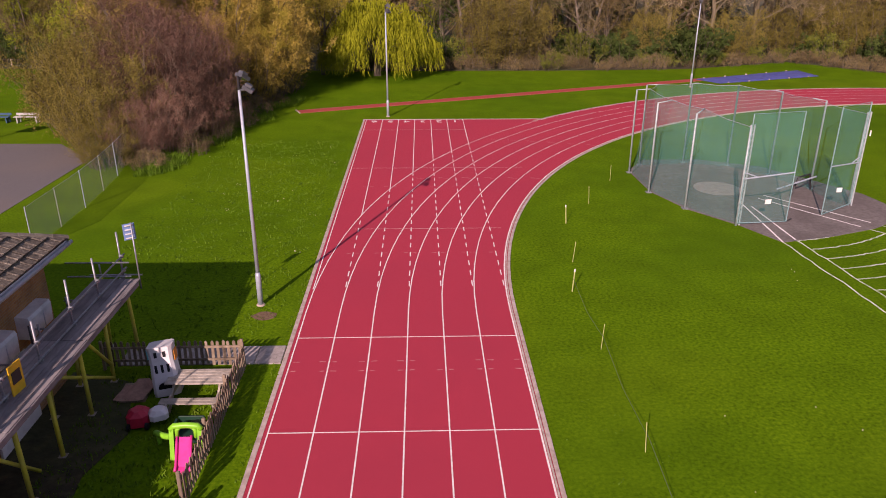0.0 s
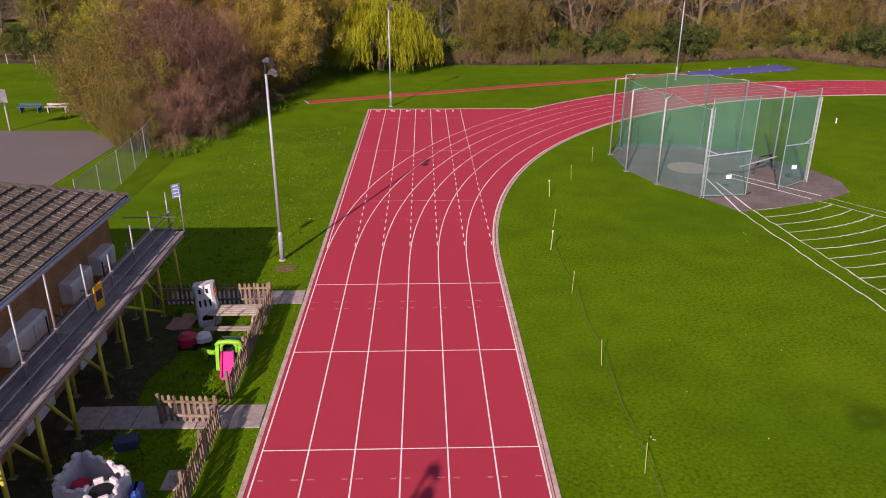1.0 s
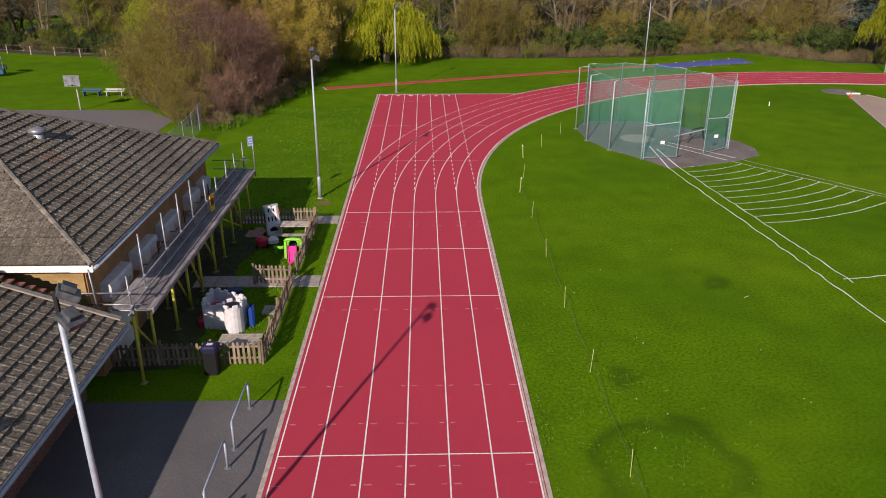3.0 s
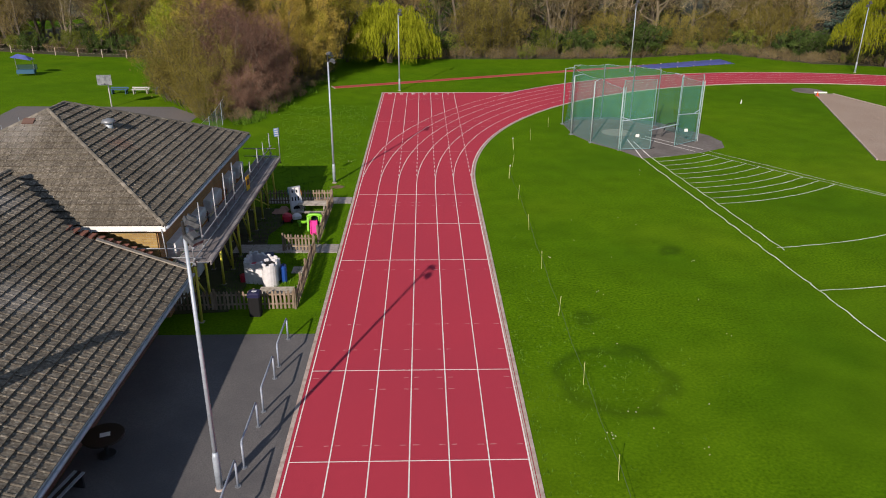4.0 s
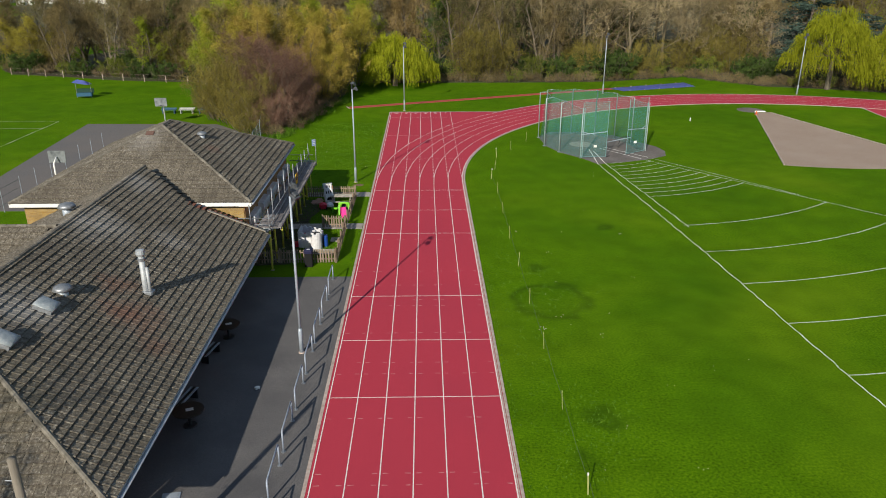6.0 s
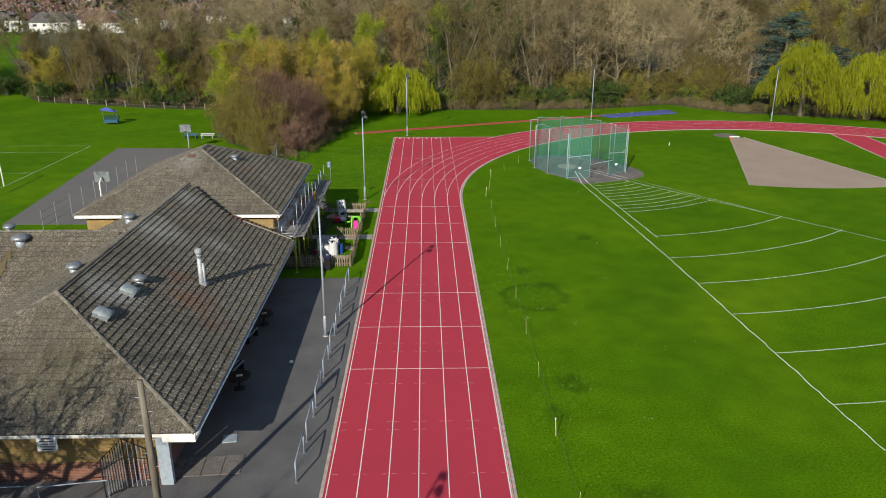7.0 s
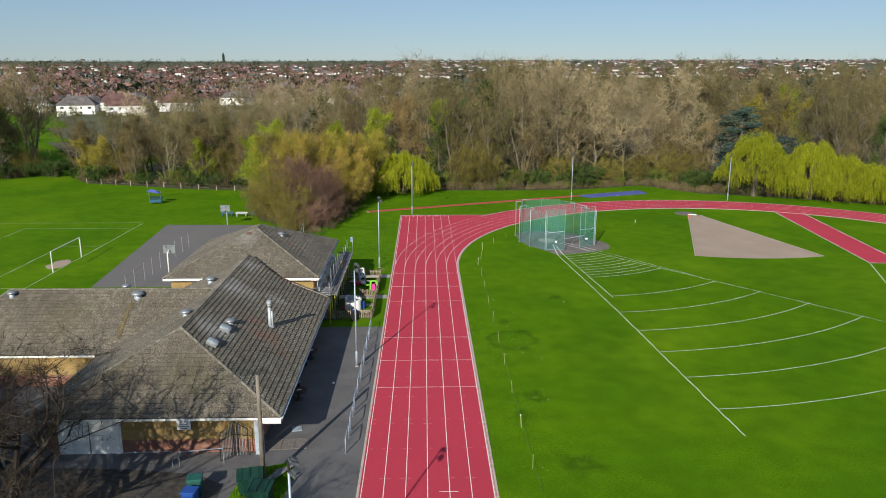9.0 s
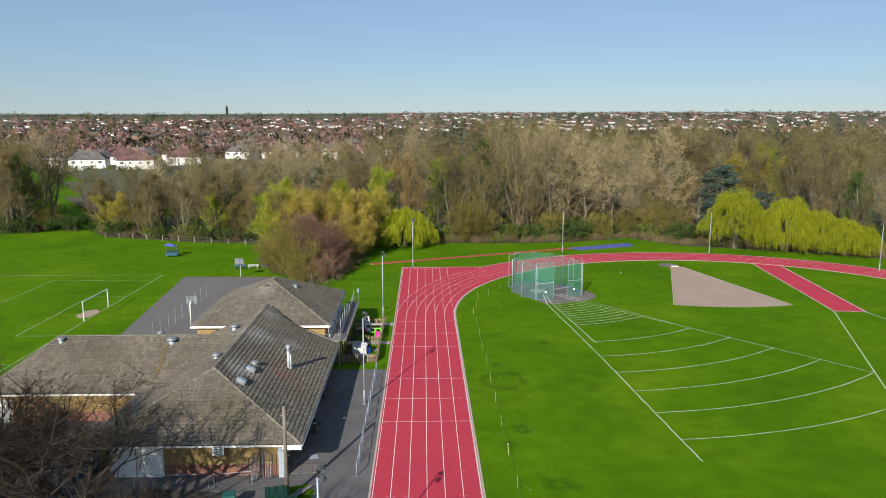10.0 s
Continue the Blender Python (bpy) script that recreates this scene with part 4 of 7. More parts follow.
gutter(hall, (NX1 + 0.07, NY0, NEZ - 0.1), (NX1 + 0.07, NY1, NEZ - 0.1))
part("soffit", Geo().box((NX1 - 0.4, (NY0 + NY1) / 2, NEZ - 0.26), (0.7, NY1 - NY0 - 0.1, 0.03)), WHITE, hall)
part("corner_stone", Geo().box((-11.55, NY0 + 0.57, 3.3), (2.6, 0.06, 1.5)), BRICK_Y, hall)
part("corner_stone", Geo().box((-22.1, NY0 + 0.58, 3.4), (1.9, 0.06, 1.3)), BRICK_Y, hall)
XF = NX1 - 0.55
HOOD_M = mat("hood_paint", [(0.45, 0.47, 0.5), (0.58, 0.6, 0.63), (0.66, 0.68, 0.7)], 3.0, 0.5)
for y0, y1 in ((2.9, 4.8), (5.5, 7.5), (8.4, 10.45), (12.0, 13.45), (14.1, 15.3)):
    # a boxed hood over each window, its front edge eased
    prof = ((0.0, 2.42), (0.35, 2.42), (0.38, 2.96), (0.34, 3.05), (0.0, 3.08))
    vs = [(XF + x, y, z) for y in (y0, y1) for x, z in prof]
    hood = part("shutter_box", Geo().add(vs, [(4, 3, 2, 1, 0), (5, 6, 7, 8, 9)] + [(i, (i + 1) % 5, 5 + (i + 1) % 5, 5 + i) for i in range(5)]), HOOD_M, hall, "pale boxed hood over a window")
    part("seam", Geo().box((XF + 0.375, y0 + (y1 - y0) * 0.62, 2.68), (0.012, 0.03, 0.5)), PAINT_GREY, hood)
for y0, y1 in ((3.2, 5.0), (6.2, 7.4), (8.8, 10.4), (12.2, 14.2)):
    part("door_panel", Geo().chamfer((XF + 0.04, (y0 + y1) / 2, 1.05), (0.08, y1 - y0, 2.1), 0.01), WHITE, hall, "white ground floor door")
vent(-14.2, 8.7, 6.68, 0.75)
part("roof_plate", Geo().box(None, (0.5, 0.36, 0.05), 0, pose(-16.9, 6.9, 7.3, 28, 0, 0)), plain("rusty_plate", (0.13, 0.075, 0.06), 0.85), hall, "dull red patch plate on the tiles")


# ---- lamp posts ----
def floodlight_post(x, y, face, h=8.3):
    """face: bearing in degrees that the lamps point to."""
    ob = thing("floodlight_post", (x, y, 0), "tall grey steel lamp post with two floodlights on top", "lamp post", "floodlight posts round the track")
    part("base_sleeve", Geo().tube([(x, y, 0), (x, y, 1.15), (x, y, 1.3)], [0.1, 0.1, 0.075], 14), PAINT_GREY, ob, smooth=True)
    part("pole", Geo().tube([(x, y, 1.25), (x, y, h - 0.5)], [0.07, 0.046], 12), PAINT_GREY, ob, smooth=True)
    part("base_collar", Geo().tube([(x, y, 0), (x, y, 0.05)], [0.16, 0.13], 14), EDGING, ob)
    fx, fy = math.cos(radians(face)), math.sin(radians(face))
    part("spigot", Geo().tube([(x, y, h - 0.55), (x, y, h - 0.05)], [0.045, 0.045], 8), DARK, ob)
    for z, turn, reach in ((h - 0.1, 24, 0.2), (h - 0.46, -30, 0.3)):
        ang = face + turn
        cx, cy = x + math.cos(radians(ang)) * reach, y + math.sin(radians(ang)) * reach
        part("yoke", Geo().beam((x, y, z - 0.05), (cx, cy, z), 0.06, 0.06), LAMP_GREY, ob)
        m = pose(cx, cy, z, 0, 32, ang)
        fl = part("floodlight", Geo().box(None, (0.36, 0.34, 0.11), 0, m).box(None, (0.22, 0.2, 0.1), 0, m @ pose(-0.03, 0, 0.1)), LAMP_GREY, ob, "weathered floodlight housing")
        part("glass", Geo().box(None, (0.31, 0.29, 0.012), 0, m @ pose(0, 0, -0.062)), GLASS, fl)


for x, y, f in ((-5.4, 20.94, 30), (-2.08, 53.7, -20), (-5.45, -8.52, 0), (-5.3, -37.3, 0), (26.05, 66.5, -80), (53.7, 65.4, -110), (75.2, 47.4, -160)):
    floodlight_post(x, y, f)

# ---- throwing cage ----
AX_D, AX_E = Vector((0.366, -0.93)), Vector((0.93, 0.366))


def cage_pt(e, d, z=0.0):
    p = C + AX_E * e + AX_D * d
    return Vector((p.x, p.y, z))


pad = part("throwing_pad", Geo().prism([(12.65, 38.2), (12.78, 34.1), (13.8, 31.2), (15.45, 28.85), (16.55, 26.6), (19.0, 27.2), (21.6, 28.2), (23.8, 29.6), (24.3, 31.5), (24.0, 33.4), (22.3, 36.4), (20.8, 38.9), (17.6, 40.6), (14.2, 40.6)], -0.06, 0.014), PAD_M)
tagged(pad, "worn brown concrete pad under the throwing cage", "pad", kind="structure")
for a, b in (((16.55, 26.6), (16.9, 32.3)), ((17.25, 26.9), (17.2, 31.5)), ((21.1, 28.45), (18.1, 32.8)), ((21.9, 29.0), (18.6, 33.3))):
    tagged(part("pad_line", Geo().line([a, b], 0.09, 0.02), LINE, pad))
ring = part("throwing_circle", Geo().prism(arc((16.6, 34.6), 1.25, 0, 352, 44), -0.02, 0.019), mat("pale_concrete", [(0.24, 0.215, 0.195), (0.31, 0.28, 0.255), (0.36, 0.33, 0.3)], 4.0, 0.9), pad)

cage = thing("throwing_cage", (17, 33.5, 0), "green netted throwing cage on tall pale grey steel posts", "cage")
POSTS = [(4.44, 5.29), (5.0, 2.38), (5.0, -0.52), (4.2, -3.0), (2.2, -4.6), (-0.6, -5.2), (-2.16, -4.07), (-3.5, -0.52), (-3.51, 2.38), (-2.94, 5.29)]
H_CAGE = 4.8
CAGE_STEEL = mat("cage_steel", [(0.26, 0.33, 0.35), (0.36, 0.43, 0.45), (0.46, 0.53, 0.55)], 7.0, 0.5, metal=0.2)
tips = []
mid = Vector((0.75, 0.6))
for i, (e, d) in enumerate(POSTS):
    b = cage_pt(e, d)
    inn = Vector((mid.x - e, mid.y - d)).normalized()
    tip = cage_pt(e + inn.x * 0.75, d + inn.y * 0.75, H_CAGE + 0.12)
    tips.append(tip)
    if i in (0, 9):
        # latticed corner posts that carry the gates
        p = part("lattice_post", Geo().tube([b, b + Vector((0, 0, H_CAGE))], [0.055, 0.055], 8), CAGE_STEEL, cage, smooth=True)
        q = b + Vector((0.18, 0.06, 0))
        g = Geo().tube([q, q + Vector((0, 0, H_CAGE))], [0.04, 0.04], 8)
        for k in range(16):
            z = 0.15 + k * 0.29
            g.tube([b + Vector((0, 0, z)), q + Vector((0, 0, z + 0.25))], [0.014, 0.014], 5)
        part("lattice", g, CAGE_STEEL, cage)
        tips[-1] = b + Vector((0, 0, H_CAGE - 0.1))
    else:
        part("post", Geo().tube([b, b + Vector((0, 0, H_CAGE)), tip], [0.055, 0.05, 0.035], 10), CAGE_STEEL, cage, smooth=True)
        part("foot_plate", Geo().chamfer((b.x, b.y, 0.03), (0.3, 0.3, 0.05), 0.01), STEEL, cage)
for i in range(len(POSTS) - 1):
    a, b = cage_pt(POSTS[i][0] * 0.96 + 0.03, POSTS[i][1] * 0.96, 0.03), cage_pt(POSTS[i + 1][0] * 0.96 + 0.03, POSTS[i + 1][1] * 0.96, 0.03)
    g = Geo()
    n = 8
    for r in range(n + 1):
        t = r / n
        for s in range(7):
            u2 = s / 6
            lo, hi = a.lerp(b, u2), tips[i].lerp(tips[i + 1], u2)
            p = lo.lerp(hi, t)
            sag = 0.07 * math.sin(math.pi * u2) * (1 if r == n else 0.4)
            g.v.append((p.x + 0.05 * math.sin(7 * t + i), p.y + 0.05 * math.cos(5 * u2 + i), p.z - sag))
    for r in range(n):
        for s in range(6):
            k = r * 7 + s
            g.f.append((k, k + 1, k + 8, k + 7))
    part("net", g, NET, cage, "dark green safety net", smooth=True)
    part("head_rope", Geo().tube([tips[i], tips[i].lerp(tips[i + 1], 0.5) - Vector((0, 0, 0.07)), tips[i + 1]], [0.01] * 3, 5), PAINT_GREY, cage)


GATE_TUBE = mat("gate_tube", [(0.13, 0.25, 0.26), (0.2, 0.34, 0.36), (0.27, 0.42, 0.44)], 6.0, 0.5, metal=0.2)


def cage_gate(hinge, free, side):
    a, b = cage_pt(*hinge), cage_pt(*free)
    gate = part("gate_frame", Geo().tube([a + Vector((0, 0, 0.15)), a + Vector((0, 0, 5.3)), b + Vector((0, 0, 5.35)), b + Vector((0, 0, 0.1)), a + Vector((0, 0, 0.15))], [0.03] * 5, 8), GATE_TUBE, cage, "tall hinged gate frame")
    part("gate_net", Geo().add([a + Vector((0, 0, 0.1)), b + Vector((0, 0, 0.1)), b + Vector((0, 0, 5.3)), a + Vector((0, 0, 5.3))], [(0, 1, 2, 3)]), NET, gate)
    part("gate_bar", Geo().tube([a + Vector((0, 0, 2.3)), b + Vector((0, 0, 2.5))], [0.035] * 2, 8), PAINT_GREY, gate)
    part("gate_bar", Geo().tube([a + Vector((0, 0, 2.6)), a.lerp(b, 0.25) + Vector((0, 0, 2.38))], [0.03] * 2, 6), PAINT_GREY, gate)
    p = a.lerp(b, 0.55) + Vector((0, 0, 1.15))
    part("gate_sign", Geo().box((p.x - 0.0, p.y - 0.05, p.z), (0.3, 0.03, 0.22), 10), WHITE, gate, "white sign plate")
    part("gate_foot", Geo().tube([b + Vector((0, 0, 0.1)), b + Vector((0.5, 0.5, 0.04))], [0.03] * 2, 6), DARK, gate)


cage_gate((-2.94, 5.35), (-0.5, 5.95), 1)
cage_gate((4.44, 5.35), (1.87, 5.9), -1)
wheel = thing("cage_trolley", (20.6, 33.4, 0), "dark metal trolley frame stored inside the cage", "trolley")
part("frame", Geo().tube([(19.9, 33.0, 0.1), (20.3, 33.3, 1.0), (21.2, 33.9, 1.0), (21.5, 34.1, 0.1)], [0.05] * 4, 6), DARK, wheel)
part("crossbar", Geo().tube([(18.4, 31.6, 0.9), (21.4, 33.6, 0.95)], [0.045] * 2, 6), PAINT_GREY, wheel)


# ---- trees ----
def tree_mat(name, a, b, c, vary=0.28):
    return mat(name, [a, b, c], 0.9, 0.95, vary=vary, big=(0.12, b, 0.5), spec=0.1, trans=0.12)


TWIG_GREY = tree_mat("grey_twigs", (0.115, 0.0947, 0.0461), (0.211, 0.174, 0.0858), (0.314, 0.261, 0.138))
TWIG_BROWN = tree_mat("brown_twigs", (0.109, 0.0832, 0.0384), (0.192, 0.148, 0.0691), (0.288, 0.228, 0.115))
TWIG_DARK = tree_mat("olive_twigs", (0.087, 0.073, 0.032), (0.151, 0.128, 0.0563), (0.224, 0.192, 0.0922))
TWIG_PALE = tree_mat("pale_twigs", (0.195, 0.159, 0.0915), (0.317, 0.259, 0.152), (0.427, 0.354, 0.22))
BARK_PALE = mat("pale_bark", [(0.085, 0.07, 0.045), (0.15, 0.125, 0.08), (0.22, 0.19, 0.13)], 3.0, 0.95, 0.5, 20.0, vary=0.2, stretch=(1, 1, 0.3))
TWIG_OCHRE = tree_mat("ochre_twigs", (0.213, 0.152, 0.03), (0.35, 0.263, 0.0562), (0.463, 0.362, 0.0975))
TWIG_GOLD = tree_mat("gold_twigs", (0.175, 0.156, 0.0225), (0.3, 0.256, 0.04), (0.413, 0.356, 0.0688))
TWIG_TAN = tree_mat("tan_twigs", (0.168, 0.118, 0.048), (0.276, 0.198, 0.0864), (0.372, 0.282, 0.138))
TWIG_PURPLE = tree_mat("purple_twigs", (0.112, 0.062, 0.045), (0.192, 0.111, 0.082), (0.277, 0.172, 0.128))
LEAF_YG = tree_mat("bud_leaf", (0.138, 0.175, 0.015), (0.237, 0.288, 0.025), (0.338, 0.388, 0.0438))
LEAF_WILLOW = tree_mat("willow_leaf", (0.129, 0.151, 0.00896), (0.224, 0.252, 0.0134), (0.314, 0.336, 0.028), 0.15)
LEAF_IVY = tree_mat("ivy_leaf", (0.024, 0.048, 0.012), (0.054, 0.09, 0.0216), (0.096, 0.132, 0.036))
TWIG_OLIVE = tree_mat("olive_bud_twigs", (0.112, 0.0952, 0.0224), (0.189, 0.161, 0.0378), (0.28, 0.238, 0.0672))
LEAF_CEDAR = tree_mat("cedar_leaf", (0.03, 0.052, 0.042), (0.055, 0.088, 0.072), (0.09, 0.13, 0.105))
LEAF_OLIVE = tree_mat("olive_leaf", (0.0775, 0.0975, 0.0163), (0.14, 0.168, 0.0275), (0.21, 0.227, 0.05))


def rand_dir(r):
    z = r.uniform(-1, 1)
    a = r.uniform(0, 2 * math.pi)
    k = math.sqrt(1 - z * z)
    return Vector((k * math.cos(a), k * math.sin(a), z))


def sliver(g, p, d, ln, w, r):
    """A thin twig or leaf: one long triangle."""
    s = d.cross(rand_dir(r))
    if s.length < 1e-4:
        return
    s = s.normalized() * w
    k = len(g.v)
    q = p + d * ln
    g.v += [tuple(p - s), tuple(p + s), tuple(q)]
    g.f.append((k, k + 1, k + 2))


def leaf_blob(g, p, rad, n, size, r):
    for _ in range(n):
        q = p + rand_dir(r) * rad * r.random() ** 0.5
        d, e = rand_dir(r), rand_dir(r)
        k = len(g.v)
        g.v += [tuple(q), tuple(q + d * size), tuple(q + e * size)]
        g.f.append((k, k + 1, k + 2))


def grow(seed, h, spread, trunk_r, low=0.25, limbs=11, upright=0.5, twigs=5, twig_len=0.9, twig_w=0.02, leaves=0, leaf_size=0.22):
    """A bare or budding broadleaf tree: a wood mesh of trunk and limbs, and a crown mesh of twigs and leaves."""
    r = random.Random(seed)
    wood, crown = Geo(), Geo()
    stems = 1 if r.random() < 0.6 else 2
    for st in range(stems):
        lean = Vector((r.uniform(-0.12, 0.12), r.uniform(-0.12, 0.12), 1)) if stems == 1 else Vector((r.uniform(-0.3, 0.3), r.uniform(-0.3, 0.3), 1))
        pts, rad = [], []
        p = Vector((0, 0, -0.2))
        for i in range(7):
            t = i / 6
            pts.append(p.copy())
            rad.append(trunk_r * (1 - 0.88 * t) * (1.25 if i == 0 else 1) / (1.0 if stems == 1 else 1.3))
            p = p + (lean + Vector((r.uniform(-0.12, 0.12), r.uniform(-0.12, 0.12), 0))) * (h * 0.82 / 6)
        wood.tube(pts, rad, 7, False)
        for li in range(limbs // stems):
            t = low + (0.98 - low) * (li + r.random() * 0.7) / (limbs / stems)
            k = min(5, int(t * 6))
            base = pts[k].lerp(pts[k + 1], t * 6 - k)
            a = r.uniform(0, 6.283)
            ln = spread * (1.1 - 0.65 * t) * r.uniform(0.75, 1.2)
            d = Vector((math.cos(a), math.sin(a), upright + 0.6 * t + r.uniform(-0.15, 0.2))).normalized()
            q, lp, lr = base.copy(), [base.copy()], [trunk_r * 0.42 * (1 - 0.5 * t)]
            for s in range(4):
                d = (d + Vector((r.uniform(-0.22, 0.22), r.uniform(-0.22, 0.22), r.uniform(-0.04, 0.22)))).normalized()
                q = q + d * ln / 4
                lp.append(q.copy())
                lr.append(lr[0] * (1 - (s + 1) / 4.4))
            wood.tube(lp, lr, 5, False)
            for bi in range(6):
                tb = 0.25 + 0.75 * (bi + r.random()) / 6
                kk = min(3, int(tb * 4))
                b0 = lp[kk].lerp(lp[kk + 1], min(1.0, tb * 4 - kk))
                bd = (d + rand_dir(r) * 0.95 + Vector((0, 0, 0.2))).normalized()
                bl = ln * r.uniform(0.3, 0.66)
                b1 = b0 + bd * bl * 0.5
                b2 = b1 + (bd + rand_dir(r) * 0.35 + Vector((0, 0, 0.1))).normalized() * bl * 0.5
                wood.tube([b0, b1, b2], [lr[0] * 0.3, lr[0] * 0.2, lr[0] * 0.07], 3, False)
                for ti in range(twigs):
                    tt = r.uniform(0.1, 1.0)
                    tp = b0.lerp(b1, tt * 2) if tt < 0.5 else b1.lerp(b2, tt * 2 - 1)
                    td = (bd * 0.6 + rand_dir(r) * 0.9 + Vector((0, 0, 0.35))).normalized()
                    tl = twig_len * r.uniform(0.5, 1.4)
                    sliver(crown, tp, td, tl, twig_w, r)
                    for _ in range(5):
                        m2 = tp + td * tl * r.uniform(0.15, 0.9)
                        sliver(crown, m2, (td * 0.7 + rand_dir(r)).normalized(), tl * r.uniform(0.35, 0.8), twig_w * 0.75, r)
                    if leaves:
                        leaf_blob(crown, tp + td * tl * 0.6, 0.55 * tl, leaves, leaf_size, r)
    return wood, crown


def bush_geo(seed, h, w, stems, leaves=0, leaf_size=0.15, up=1.2, twig_w=0.016, tw=11):
    """A rounded thicket of many stems that fork twice, hazed with fine twigs and buds."""
    r = random.Random(seed)
    wood, crown = Geo(), Geo()
    for _ in range(stems):
        a, q = r.uniform(0, 6.283), r.random() ** 0.55
        b = Vector((math.cos(a) * q * w * 0.3, math.sin(a) * q * w * 0.3, -0.1))
        ln = h * (0.3 + 0.72 * math.sqrt(max(0.0, 1 - 0.9 * q * q))) * r.uniform(0.72, 1.1)
        d = Vector((math.cos(a) * q * 0.55 + r.uniform(-0.2, 0.2), math.sin(a) * q * 0.55 + r.uniform(-0.2, 0.2), up)).normalized()
        p1 = b + d * ln * 0.45
        p2 = p1 + (d + rand_dir(r) * 0.3).normalized() * ln * 0.5
        wood.tube([b, p1, p2], [0.045, 0.026, 0.005], 3, False)
        forks = [(b, p1, p2, ln)]
        for _ in range(3):
            t = r.uniform(0.3, 0.9)
            f0 = p1.lerp(p2, t) if r.random() < 0.6 else b.lerp(p1, t)
            fd = (d * 0.8 + rand_dir(r) * 0.75 + Vector((0, 0, 0.2))).normalized()
            fl = ln * r.uniform(0.16, 0.34)
            f1 = f0 + fd * fl * 0.5
            f2 = f1 + (fd + rand_dir(r) * 0.3).normalized() * fl * 0.5
            wood.tube([f0, f1, f2], [0.016, 0.011, 0.003], 3, False)
            forks.append((f0, f1, f2, fl))
        for ti in range(tw):
            c0, c1, c2, cl = forks[ti % 4]
            t = r.uniform(0.2, 1.0) if ti % 4 else r.uniform(0.12, 1.0)
            tp = c0.lerp(c1, t * 2) if t < 0.5 else c1.lerp(c2, t * 2 - 1)
            td = (d * 0.6 + rand_dir(r) + Vector((0, 0, 0.25))).normalized()
            tl = min(1.2, h * r.uniform(0.06, 0.15))
            sliver(crown, tp, td, tl, twig_w, r)
            for _ in range(4):
                m2 = tp + td * tl * r.uniform(0.15, 0.95)
                e = (td * 0.8 + rand_dir(r) * 1.1).normalized()
                sl = tl * r.uniform(0.3, 0.7)
                sliver(crown, m2, e, sl, twig_w * 0.75, r)
                if leaves:
                    leaf_blob(crown, m2 + e * sl * 0.6, sl * 0.5, leaves, leaf_size, r)
    return wood, crown


def bramble_geo(seed, h, w, canes, leaf_size=0.11):
    """A low tangled mound of arching canes with small leaves."""
    r = random.Random(seed)
    wood, crown = Geo(), Geo()
    for _ in range(canes):
        a, q = r.uniform(0, 6.283), r.random() ** 0.5
        b = Vector((math.cos(a) * q * w * 0.48, math.sin(a) * q * w * 0.48, -0.05))
        top = h * (1 - 0.6 * q ** 2.5) * r.uniform(0.55, 1.1)
        da = r.uniform(0, 6.283)
        out = Vector((math.cos(da), math.sin(da), 0)) * r.uniform(0.5, 1.5)
        pts = [b, b + out * 0.25 + Vector((0, 0, top * 0.7)), b + out * 0.6 + Vector((0, 0, top)), b + out + Vector((0, 0, top * r.uniform(0.5, 0.9)))]
        wood.tube(pts, [0.02, 0.016, 0.012, 0.004], 3, False)
        for _ in range(9):
            t = r.uniform(0.25, 3.0)
            k = min(2, int(t))
            p = pts[k].lerp(pts[k + 1], t - k)
            d = (rand_dir(r) + Vector((0, 0, 0.3))).normalized()
            ln = r.uniform(0.2, 0.6)
            sliver(crown, p, d, ln, 0.014, r)
            leaf_blob(crown, p + d * ln * 0.5, 0.3, 4, leaf_size * r.uniform(0.6, 1.2), r)
    return wood, crown


